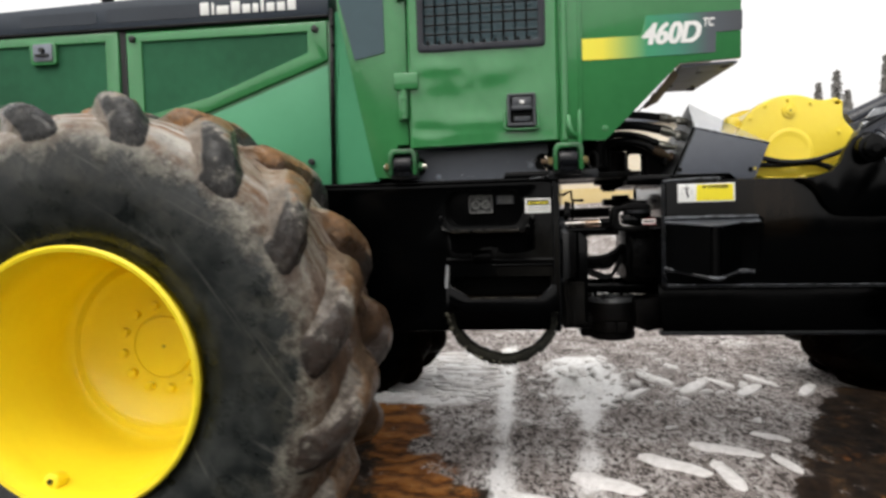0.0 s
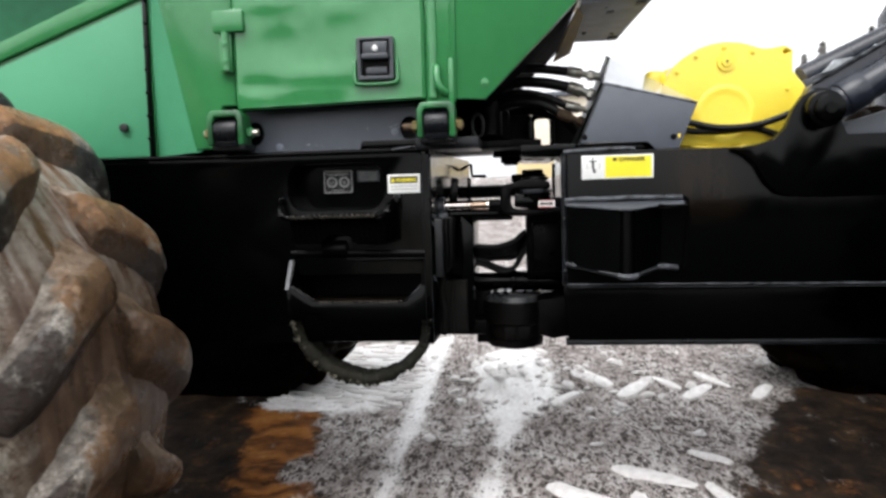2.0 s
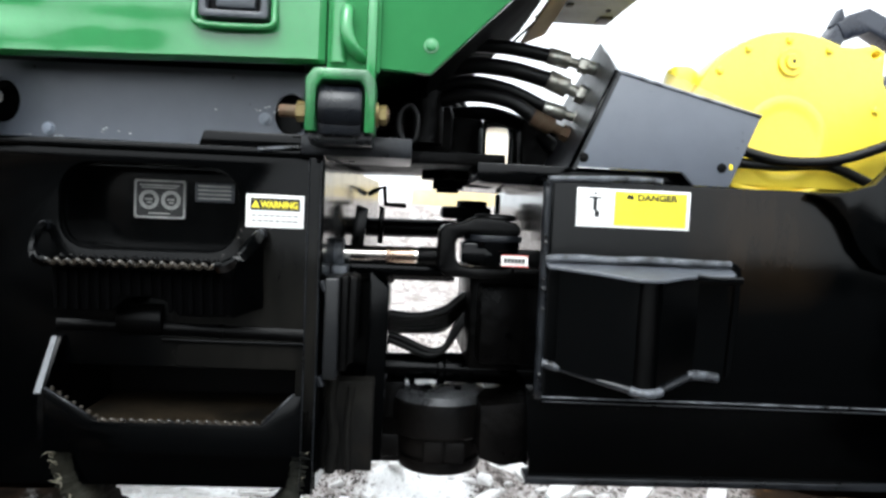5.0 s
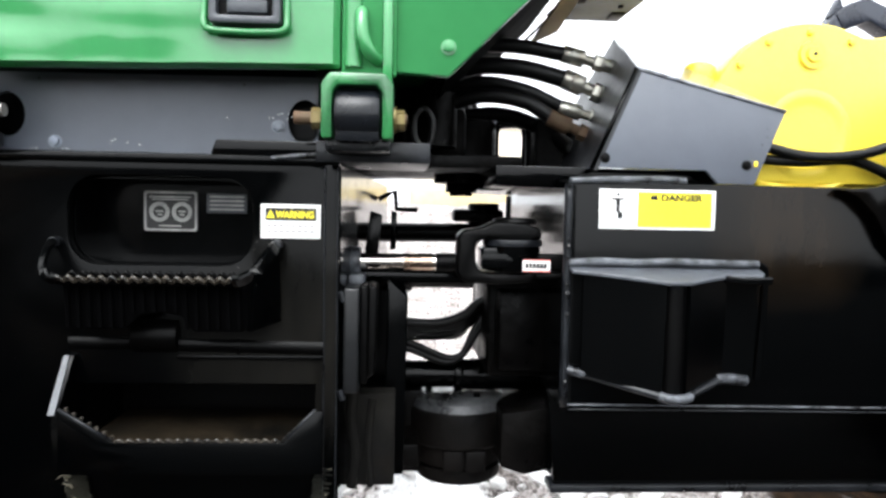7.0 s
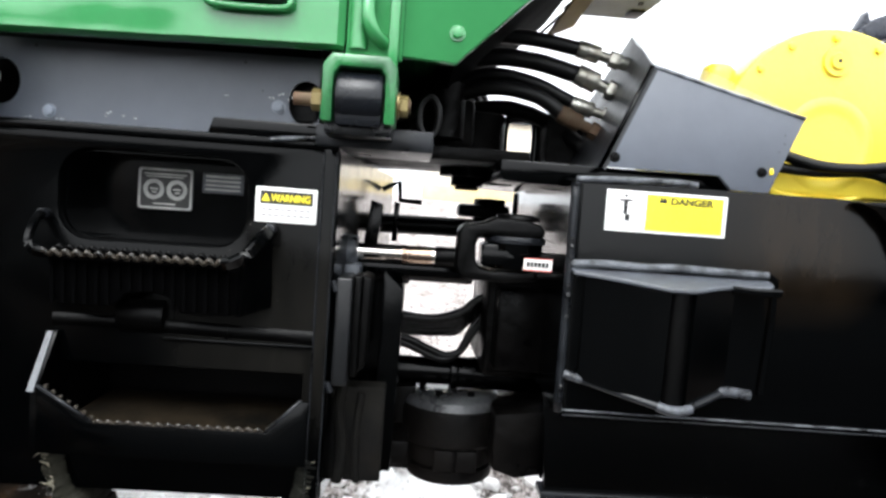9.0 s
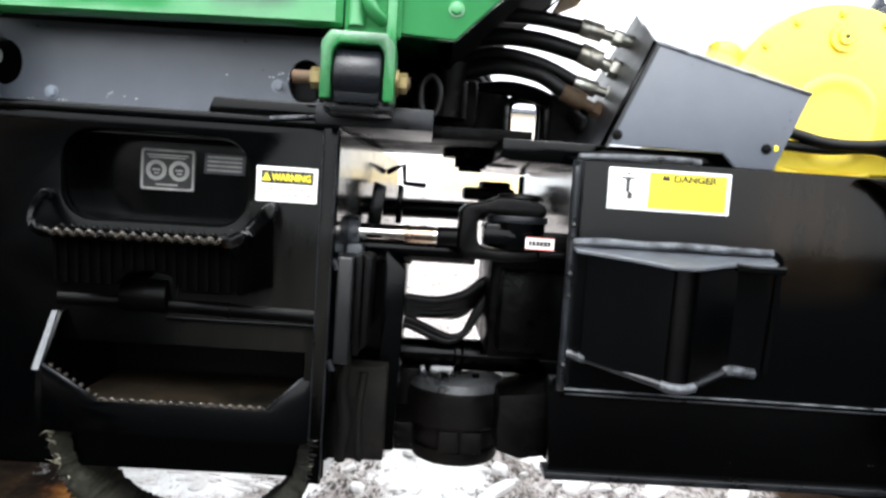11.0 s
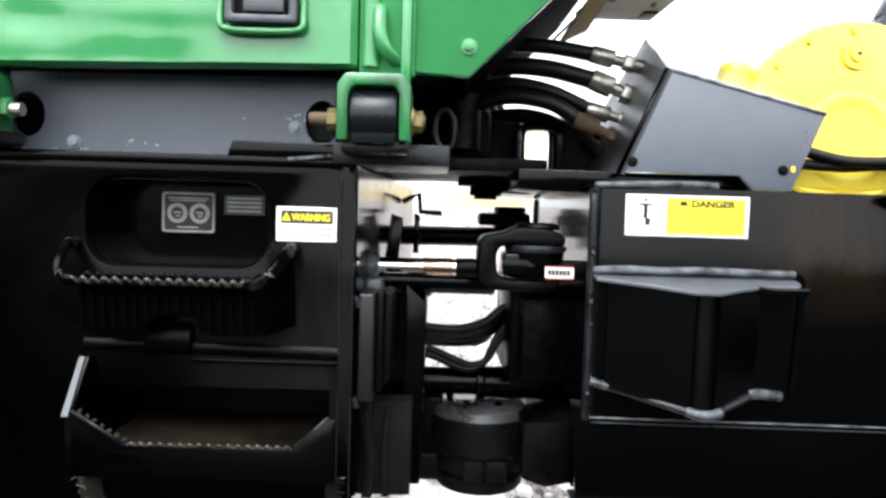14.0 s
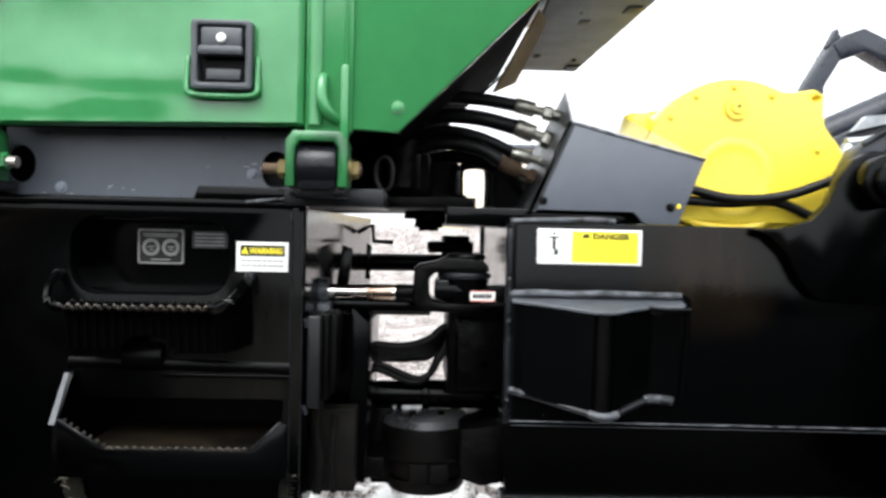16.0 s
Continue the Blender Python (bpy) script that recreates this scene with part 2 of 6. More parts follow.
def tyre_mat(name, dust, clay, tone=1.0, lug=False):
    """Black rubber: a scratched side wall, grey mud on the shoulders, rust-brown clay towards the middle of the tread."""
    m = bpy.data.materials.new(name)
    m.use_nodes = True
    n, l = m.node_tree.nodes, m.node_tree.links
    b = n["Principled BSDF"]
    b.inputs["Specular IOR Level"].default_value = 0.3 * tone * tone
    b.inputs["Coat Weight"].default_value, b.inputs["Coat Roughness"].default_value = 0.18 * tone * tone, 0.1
    co = n.new("ShaderNodeTexCoord")

    def noise_at(scale, detail=9, rough=0.65, stretch=(1, 1, 1), turn=0.0, loc=0.0):
        mp = n.new("ShaderNodeMapping")
        mp.inputs["Scale"].default_value, mp.inputs["Location"].default_value = stretch, (loc, loc, loc)
        spin = n.new("ShaderNodeMapping")
        spin.inputs["Rotation"].default_value = (0, turn, 0)
        l.new(co.outputs["Object"], spin.inputs["Vector"])
        l.new(spin.outputs[0], mp.inputs["Vector"])
        t = n.new("ShaderNodeTexNoise")
        t.inputs["Scale"].default_value, t.inputs["Detail"].default_value, t.inputs["Roughness"].default_value = scale, detail, rough
        l.new(mp.outputs[0], t.inputs["Vector"])
        return t.outputs["Fac"]

    def span(v, low, high, a=0.0, z=1.0):
        r = n.new("ShaderNodeMapRange")
        for k, q in (("From Min", low), ("From Max", high), ("To Min", a), ("To Max", z)):
            r.inputs[k].default_value = q
        l.new(v, r.inputs["Value"])
        return r.outputs[0]

    def maths(op, a, c):
        x = n.new("ShaderNodeMath")
        x.operation = op
        for k, q in enumerate((a, c)):
            if isinstance(q, (int, float)):
                x.inputs[k].default_value = q
            else:
                l.new(q, x.inputs[k])
        return x.outputs[0]

    def mix(fac, a, c):
        x = n.new("ShaderNodeMix")
        x.data_type = "RGBA"
        l.new(fac, x.inputs["Factor"])
        for k, q in (("A", a), ("B", c)):
            if isinstance(q, tuple):
                x.inputs[k].default_value = (*q, 1)
            else:
                l.new(q, x.inputs[k])
        return x.outputs["Result"]

    xyz, flat, ln = n.new("ShaderNodeSeparateXYZ"), n.new("ShaderNodeVectorMath"), n.new("ShaderNodeVectorMath")
    flat.operation, ln.operation = "MULTIPLY", "LENGTH"
    flat.inputs[1].default_value = (1, 0, 1)
    l.new(co.outputs["Object"], xyz.inputs[0])
    l.new(co.outputs["Object"], flat.inputs[0])
    l.new(flat.outputs[0], ln.inputs[0])
    radius, across = ln.outputs["Value"], maths("ABSOLUTE", xyz.outputs["Y"], 0)
    rag, fine = noise_at(6, 10, 0.75), noise_at(19, 9, 0.75, (1, 1, 1), 0, 3.0)
    # runs of dirt that follow the rolling direction
    polar, runs = n.new("ShaderNodeCombineXYZ"), n.new("ShaderNodeTexNoise")
    l.new(maths("MULTIPLY", xyz.outputs["Y"], 34), polar.inputs[0])
    l.new(maths("MULTIPLY", maths("ARCTAN2", xyz.outputs["Z"], xyz.outputs["X"]), 3.2), polar.inputs[1])
    runs.inputs["Scale"].default_value, runs.inputs["Detail"].default_value, runs.inputs["Roughness"].default_value = 1.0, 2, 0.5
    l.new(polar.outputs[0], runs.inputs["Vector"])
    runs = runs.outputs["Fac"]
    tread = span(maths("ADD", radius, maths("MULTIPLY", rag, 0.4)), 0.955, 1.03)
    inner = span(maths("ADD", across, maths("MULTIPLY", rag, 0.3)), 0.55, 0.43)
    # Grows towards the bottom of the tyre, where the colours turn darker brown.
    lowness = span(maths("ADD", xyz.outputs["Z"], maths("MULTIPLY", rag, 0.7)), 1.05, 0.55)
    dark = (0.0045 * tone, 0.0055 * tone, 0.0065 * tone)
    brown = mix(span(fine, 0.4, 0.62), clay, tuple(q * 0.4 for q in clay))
    low_clay = mix(span(fine, 0.4, 0.62), tuple(q * 0.38 for q in clay), tuple(q * 0.1 for q in clay))
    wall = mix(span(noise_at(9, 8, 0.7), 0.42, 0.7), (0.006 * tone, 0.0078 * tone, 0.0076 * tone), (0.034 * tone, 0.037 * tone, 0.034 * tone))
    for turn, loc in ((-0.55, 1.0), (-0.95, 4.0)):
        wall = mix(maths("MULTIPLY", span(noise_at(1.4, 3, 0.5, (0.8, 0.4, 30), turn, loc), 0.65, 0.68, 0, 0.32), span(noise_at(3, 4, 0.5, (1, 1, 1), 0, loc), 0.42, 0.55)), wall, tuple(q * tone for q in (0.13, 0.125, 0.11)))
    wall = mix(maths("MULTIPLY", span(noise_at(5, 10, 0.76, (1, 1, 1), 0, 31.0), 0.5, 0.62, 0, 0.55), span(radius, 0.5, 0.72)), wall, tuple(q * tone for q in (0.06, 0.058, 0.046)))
    if lug:
        worn = n.new("ShaderNodeAttribute")
        worn.attribute_name = "worn"
        side = n.new("ShaderNodeSeparateColor")
        l.new(worn.outputs["Color"], side.inputs[0])
        ragged = maths("MULTIPLY", maths("SUBTRACT", noise_at(14, 9, 0.75, (1, 1, 1), 0, 6.0), 0.5), 1.3)
        steep, gentle, inward = (maths("ADD", side.outputs[q], ragged) for q in ("Red", "Green", "Blue"))
        crest = mix(span(inward, 0.42, 0.56), mix(span(fine, 0.36, 0.6), dark, dust), mix(span(rag, 0.54, 0.7), brown, tuple(q * 0.55 for q in dust)))
        crest = mix(maths("MULTIPLY", lowness, span(inward, 0.5, 0.7)), crest, low_clay)
        c = mix(maths("MULTIPLY", span(gentle, 0.45, 0.7, 0, 0.8), span(lowness, 0, 1, 1, 0.18)), crest, mix(span(fine, 0.4, 0.66), dust, brown))
        # Steep flanks are darkened: wet rubber and the shade beneath each lug, painted.
        c = mix(span(steep, 0.45, 0.6, 0, 0.95), c, mix(span(inward, 0.45, 0.7), dark, tuple(q * 0.16 for q in clay)))
        c = mix(maths("MULTIPLY", span(inward, 0.4, 0.28, 0, 0.93), span(gentle, 0.5, 0.8, 1, 0.35)), c, mix(span(fine, 0.56, 0.66), dark, tuple(q * 0.5 for q in dust)))
        c = mix(maths("MULTIPLY", span(noise_at(30, 8, 0.8, (1, 1, 1), 0, 9.0), 0.6, 0.66, 0, 0.8), span(inward, 0.35, 0.6)), c, tuple(q * 1.3 for q in dust))
    else:
        trough = mix(span(maths("ADD", runs, maths("MULTIPLY", maths("SUBTRACT", rag, 0.5), 0.5)), 0.36, 0.62), mix(span(fine, 0.42, 0.6), clay, tuple(q * 0.5 for q in clay)), tuple(q * 1.2 for q in dust))
        trough = mix(maths("MULTIPLY", lowness, 0.92), trough, mix(span(runs, 0.4, 0.62), tuple(q * 0.08 for q in clay), tuple(q * 0.42 for q in clay)))
        shoulder = mix(span(fine, 0.42, 0.56), tuple(q * 0.14 for q in dust), tuple(q * g for q, g in zip(dust, (1.1, 1.12, 1.02))))
        c = mix(maths("MULTIPLY", tread, 0.8), wall, shoulder)
        c = mix(maths("MULTIPLY", inner, tread), c, trough)
        c = mix(maths("MULTIPLY", span(noise_at(13, 9, 0.8, (1, 1, 1), 0, 11.0), 0.58, 0.63, 0, 0.85), maths("MULTIPLY", tread, span(inner, 0, 1, 1, 0.2))), c, dark)
    c = mix(maths("MULTIPLY", maths("MULTIPLY", lowness, tread), span(fine, 0.66, 0.4, 0.15, 0.6)), c, tuple(q * tone for q in (0.042, 0.02, 0.009)))
    l.new(c, b.inputs["Base Color"])
    l.new(span(noise_at(7, 6, 0.7, (1, 1, 1), 0, 13.0), 0.38, 0.62, 0.14, 0.62), b.inputs["Roughness"])
    bp = n.new("ShaderNodeBump")
    bp.inputs["Strength"].default_value, bp.inputs["Distance"].default_value = 1.0, 0.008
    crust = maths("ADD", noise_at(24, 8, 0.68), maths("MULTIPLY", span(noise_at(38, 6, 0.7, (1, 1, 1), 0, 17.0), 0.45, 0.6), 0.45))
    l.new(maths("MULTIPLY", crust, span(tread, 0, 1, 0.08, 1.1)) if lug else maths("MULTIPLY", crust, maths("MULTIPLY", span(tread, 0, 1, 0.08, 1.1), span(inner, 0, 1, 1, 0.35))), bp.inputs["Height"])
    l.new(bp.outputs[0], b.inputs["Normal"])
    return m


TYRE = tyre_mat("muddy_rubber", (0.37, 0.35, 0.315), (0.22, 0.105, 0.042))
LUG = tyre_mat("muddy_lug_rubber", (0.42, 0.385, 0.33), (0.36, 0.185, 0.075), lug=True)
# Shaded copy of the tyre: the gloom under the machine is in its tone.
TYRE_SHADED = tyre_mat("shaded_rubber", (0.004, 0.0035, 0.003), (0.004, 0.002, 0.001), 0.1)


def ground_mat():
    """Grey slush and walked-on snow over brown mud; the mud lies in the two wheel ruts. Unseen ground by the viewer is
    darkened.
    """
    m = bpy.data.materials.new("slush_and_mud")
    m.use_nodes = True
    n, l = m.node_tree.nodes, m.node_tree.links
    b = n["Principled BSDF"]
    co = n.new("ShaderNodeTexCoord")

    def noise_at(scale, detail=8, rough=0.6, stretch=(1, 1, 1), loc=(0, 0, 0)):
        mp = n.new("ShaderNodeMapping")
        mp.inputs["Scale"].default_value, mp.inputs["Location"].default_value = stretch, loc
        l.new(co.outputs["Object"], mp.inputs["Vector"])
        t = n.new("ShaderNodeTexNoise")
        t.inputs["Scale"].default_value, t.inputs["Detail"].default_value, t.inputs["Roughness"].default_value = scale, detail, rough
        l.new(mp.outputs[0], t.inputs["Vector"])
        return t.outputs["Fac"]

    def ramp(fac, *stops):
        r = n.new("ShaderNodeValToRGB")
        e = r.color_ramp.elements
        while len(e) < len(stops):
            e.new(0.5)
        for k, (p, c) in enumerate(stops):
            e[k].position, e[k].color = p, (*c, 1)
        l.new(fac, r.inputs[0])
        return r.outputs[0]

    def mix(fac, a, bb):
        x = n.new("ShaderNodeMix")
        x.data_type = "RGBA"
        l.new(fac, x.inputs["Factor"])
        l.new(a, x.inputs["A"])
        l.new(bb, x.inputs["B"])
        return x.outputs["Result"]

    def maths(op, a, c):
        x = n.new("ShaderNodeMath")
        x.operation = op
        for q, v in enumerate((a, c)):
            if isinstance(v, (int, float)):
                x.inputs[q].default_value = v
            else:
                l.new(v, x.inputs[q])
        return x.outputs[0]

    attr = n.new("ShaderNodeAttribute")
    attr.attribute_name = "cover"
    sep = n.new("ShaderNodeSeparateColor")
    l.new(attr.outputs["Color"], sep.inputs[0])
    mud = ramp(noise_at(7, 10, 0.75, (1, 0.6, 1)), (0.34, (0.005, 0.004, 0.003)), (0.48, (0.016, 0.010, 0.007)), (0.58, (0.034, 0.021, 0.012)), (0.68, (0.12, 0.058, 0.02)), (0.8, (0.3, 0.24, 0.2)))

    # wet snow in patches, and coarse specks of dirt in it: few where it is packed, many where it is trodden
    def specks(scale, most, loc):
        mp, v, tone = n.new("ShaderNodeMapping"), n.new("ShaderNodeTexVoronoi"), n.new("ShaderNodeSeparateColor")
        mp.inputs["Scale"].default_value, mp.inputs["Location"].default_value = (1, 0.42, 1), (loc, loc, 0)
        v.inputs["Scale"].default_value = scale
        l.new(co.outputs["Object"], mp.inputs["Vector"])
        l.new(mp.outputs[0], v.inputs["Vector"])
        l.new(v.outputs["Color"], tone.inputs[0])
        crowd = n.new("ShaderNodeMapRange")
        crowd.inputs["From Min"].default_value, crowd.inputs["From Max"].default_value = 0.38, 0.62
        crowd.inputs["To Min"].default_value, crowd.inputs["To Max"].default_value = 0.35, 1.15
        l.new(noise_at(scale * 0.22, 4, 0.6, (1, 0.5, 1), (loc, 2, 0)), crowd.inputs["Value"])
        size = maths("MULTIPLY", maths("MULTIPLY", tone.outputs["Red"], crowd.outputs[0]), maths("MULTIPLY", maths("SUBTRACT", 1.3, sep.outputs["Green"]), most))
        ragged = maths("ADD", v.outputs["Distance"], maths("MULTIPLY", maths("SUBTRACT", noise_at(scale * 2.2, 5, 0.75, (1, 0.5, 1)), 0.5), 1.5))
        r = n.new("ShaderNodeMapRange")
        r.inputs["From Min"].default_value, r.inputs["From Max"].default_value, r.inputs["To Max"].default_value = -0.12, 0.16, 0.88
        l.new(maths("SUBTRACT", size, ragged), r.inputs["Value"])
        return r.outputs[0]

    patchy = maths("ADD", maths("MULTIPLY", noise_at(3.4, 6, 0.6, (1, 0.55, 1), (5, 2, 0)), 0.35), maths("MULTIPLY", noise_at(22, 9, 0.78, (1, 0.45, 1), (1, 7, 0)), 0.65))
    level = maths("ADD", patchy, maths("MULTIPLY", sep.outputs["Green"], 0.24))
    slush = ramp(level, (0.36, (0.09, 0.074, 0.066)), (0.45, (0.25, 0.218, 0.205)), (0.54, (0.43, 0.395, 0.38)), (0.64, (0.68, 0.66, 0.65)), (0.8, (0.86, 0.855, 0.85)))
    dirt = n.new("ShaderNodeRGB")
    dirt.outputs[0].default_value = (0.035, 0.028, 0.024, 1)
    slush = mix(specks(42, 0.62, 0.0), slush, dirt.outputs[0])
    slush = mix(specks(85, 0.62, 3.0), slush, dirt.outputs[0])

    def broken(mask, scale, amount):
        f = maths("ADD", maths("MULTIPLY", noise_at(scale, 9, 0.75, (1, 0.6, 1)), amount), mask)
        r = n.new("ShaderNodeMapRange")
        r.inputs["From Min"].default_value, r.inputs["From Max"].default_value = 0.5 * amount + 0.32, 0.5 * amount + 0.68
        l.new(f, r.inputs["Value"])
        return r.outputs[0]

    comb = n.new("ShaderNodeTexWave")
    comb.bands_direction = "Y"
    comb.inputs["Scale"].default_value, comb.inputs["Distortion"].default_value, comb.inputs["Detail"].default_value, comb.inputs["Detail Scale"].default_value = 1.3, 22.0, 9.0, 1.1
    l.new(co.outputs["Object"], comb.inputs["Vector"])
    blur = n.new("ShaderNodeMath")
    blur.operation = "MULTIPLY_ADD"
    blur.inputs[1].default_value = 0.36
    half = n.new("ShaderNodeMath")
    half.operation = "MULTIPLY"
    half.inputs[1].default_value = 0.88
    l.new(noise_at(9, 9, 0.75, (1, 2, 1)), half.inputs[0])
    l.new(comb.outputs["Fac"], blur.inputs[0])
    l.new(half.outputs[0], blur.inputs[2])
    clay = ramp(blur.outputs[0], (0.15, (0.014, 0.008, 0.005)), (0.4, (0.07, 0.028, 0.01)), (0.62, (0.2, 0.075, 0.018)), (0.85, (0.3, 0.13, 0.035)), (0.97, (0.4, 0.3, 0.22)))
    mud = mix(broken(sep.outputs["Blue"], 4, 3.0), mud, clay)
    c = mix(broken(sep.outputs["Red"], 5, 3.2), slush, mud)
    # Unseen ground nearest the viewer is darkened to keep reflections and bounce low.
    place, near_dark = n.new("ShaderNodeSeparateXYZ"), n.new("ShaderNodeMapRange")
    l.new(co.outputs["Object"], place.inputs[0])
    l.new(place.outputs["Y"], near_dark.inputs["Value"])
    near_dark.inputs["From Min"].default_value, near_dark.inputs["From Max"].default_value, near_dark.inputs["To Min"].default_value, near_dark.inputs["To Max"].default_value = 2.2, 3.1, 0.98, 0.0
    dark_ground = ramp(noise_at(3, 8), (0.4, (0.006, 0.0063, 0.0066)), (0.65, (0.022, 0.022, 0.022)))
    c = mix(near_dark.outputs[0], c, dark_ground)
    l.new(c, b.inputs["Base Color"])
    rr = n.new("ShaderNodeMapRange")
    rr.inputs["To Min"].default_value, rr.inputs["To Max"].default_value = 0.55, 0.95
    b.inputs["Specular IOR Level"].default_value = 0.08
    l.new(noise_at(6, 5), rr.inputs["Value"])
    l.new(rr.outputs[0], b.inputs["Roughness"])
    bp = n.new("ShaderNodeBump")
    bp.inputs["Strength"].default_value, bp.inputs["Distance"].default_value = 0.9, 0.011
    ripple = n.new("ShaderNodeMath")
    ripple.operation = "MULTIPLY"
    l.new(comb.outputs["Fac"], ripple.inputs[0])
    l.new(sep.outputs["Blue"], ripple.inputs[1])
    relief = n.new("ShaderNodeMath")
    relief.operation = "MULTIPLY_ADD"
    relief.inputs[1].default_value = 1.2
    l.new(ripple.outputs[0], relief.inputs[0])
    l.new(level, relief.inputs[2])
    l.new(relief.outputs[0], bp.inputs["Height"])
    l.new(bp.outputs[0], b.inputs["Normal"])
    return m


GROUND = ground_mat()
SNOW = mat("packed_snow", (0.82, 0.8, 0.79), 0.6, dark=(0.4, 0.37, 0.35), scale=9, amount=0.45, bump=0.003, bump_scale=30)


# ---- mesh helpers ----
def box(x0, x1, y0, y1, z0, z1, bevel=0.0, seg=2):
    bm = bmesh.new()
    bmesh.ops.create_cube(bm, size=1, matrix=Matrix.LocRotScale(((x0 + x1) / 2, (y0 + y1) / 2, (z0 + z1) / 2), None, (abs(x1 - x0), abs(y1 - y0), abs(z1 - z0))))
    if bevel:
        bmesh.ops.bevel(bm, geom=bm.edges[:], offset=bevel, segments=seg, affect="EDGES", profile=0.5)
    return bm


def slab(poly, y0, y1, bevel=0.0, seg=2, holes=()):
    """An upright plate: a polygon in x and z, from y0 to y1, with holes."""
    bm = bmesh.new()
    rings = [[bm.verts.new((x, y0, z)) for x, z in ring] for ring in (poly, *holes)]
    if holes:
        edges = [bm.edges.new((r[k], r[(k + 1) % len(r)])) for r in rings for k in range(len(r))]
        bmesh.ops.triangle_fill(bm, edges=edges, use_beauty=True)
    else:
        bm.faces.new(rings[0])
    out = bmesh.ops.extrude_face_region(bm, geom=bm.faces[:])
    for v in out["geom"]:
        if isinstance(v, bmesh.types.BMVert):
            v.co.y = y1
    bmesh.ops.recalc_face_normals(bm, faces=bm.faces[:])
    if bevel:
        sharp = [e for e in bm.edges if len(e.link_faces) == 2 and e.calc_face_angle() > 0.6]
        bmesh.ops.bevel(bm, geom=sharp, offset=bevel, segments=seg, affect="EDGES", profile=0.5)
    return bm


def rounded(x0, x1, z0, z1, r, k=5):
    """A rounded rectangle in x and z."""
    pts = []
    for cx, cz, a in ((x1 - r, z1 - r, 0), (x0 + r, z1 - r, 90), (x0 + r, z0 + r, 180), (x1 - r, z0 + r, 270)):
        pts += [(cx + r * math.cos(radians(a + 90 * q / k)), cz + r * math.sin(radians(a + 90 * q / k))) for q in range(k + 1)]
    return pts


def rod(a, b, r, seg=20, r2=None, bevel=0.0):
    a, b = Vector(a), Vector(b)
    bm = bmesh.new()
    m = Matrix.Translation((a + b) / 2) @ (b - a).to_track_quat("Z", "Y").to_matrix().to_4x4()
    bmesh.ops.create_cone(bm, cap_ends=True, segments=seg, radius1=r, radius2=r if r2 is None else r2, depth=(b - a).length, matrix=m)
    if bevel:
        bmesh.ops.bevel(bm, geom=[e for e in bm.edges if e.calc_face_angle(0) > 1.2], offset=bevel, segments=2, affect="EDGES", profile=0.5)
    return bm


def spline(pts, k=8):
    """Points along a smooth line through pts."""
    p = [Vector(q) for q in pts]
    p = [2 * p[0] - p[1]] + p + [2 * p[-1] - p[-2]]
    out = []
    for i in range(1, len(p) - 2):
        for q in range(k):
            t = q / k
            out.append(0.5 * (2 * p[i] + (p[i + 1] - p[i - 1]) * t + (2 * p[i - 1] - 5 * p[i] + 4 * p[i + 1] - p[i + 2]) * t * t + (3 * p[i] - p[i - 1] - 3 * p[i + 1] + p[i + 2]) * t ** 3))
    return out + [p[-2]]


def tube(pts, r, seg=12, k=8, smooth=True):
    line = spline(pts, k) if smooth else [Vector(q) for q in pts]
    bm = bmesh.new()
    rings, side = [], None
    for i, p in enumerate(line):
        d = (line[min(i + 1, len(line) - 1)] - line[max(i - 1, 0)]).normalized()
        side = d.orthogonal().normalized() if side is None else (side - d * side.dot(d)).normalized()
        up = d.cross(side)
        rings.append([bm.verts.new(p + r * (math.cos(2 * math.pi * q / seg) * side + math.sin(2 * math.pi * q / seg) * up)) for q in range(seg)])
    for a, b in zip(rings, rings[1:]):
        for q in range(seg):
            bm.faces.new((a[q], a[(q + 1) % seg], b[(q + 1) % seg], b[q]))
    bm.faces.new(rings[0][::-1]), bm.faces.new(rings[-1])
    return bm


def bar(pts, wide, thick, axis, k=6):
    """A bent flat bar with chamfered edges along a smooth line; its width lies across axis."""
    line, axis = spline(pts, k), Vector(axis)
    bm, rings = bmesh.new(), []
    w, t, c = wide / 2, thick / 2, min(wide, thick) * 0.22
    shape = ((w, t - c), (w - c, t), (c - w, t), (-w, t - c), (-w, c - t), (c - w, -t), (w - c, -t), (w, c - t))
    for i, p in enumerate(line):
        d = (line[min(i + 1, len(line) - 1)] - line[max(i - 1, 0)]).normalized()
        n = (axis - d * axis.dot(d)).normalized()
        side = d.cross(n)
        rings.append([bm.verts.new(p + side * a + n * b) for a, b in shape])
    for a, b in zip(rings, rings[1:]):
        for q in range(8):
            bm.faces.new((a[q], a[(q + 1) % 8], b[(q + 1) % 8], b[q]))
    bm.faces.new(rings[0][::-1]), bm.faces.new(rings[-1])
    bmesh.ops.recalc_face_normals(bm, faces=bm.faces[:])
    return bm


def upright(profile, cx, cy, seg=48):
    """Turns a profile of (radius, z) round the upright axis through cx, cy."""
    bm = lathe(profile, 0, 0, seg)
    for v in bm.verts:
        v.co = (cx + v.co.x, cy + v.co.z, v.co.y)
    bmesh.ops.recalc_face_normals(bm, faces=bm.faces[:])
    return bm


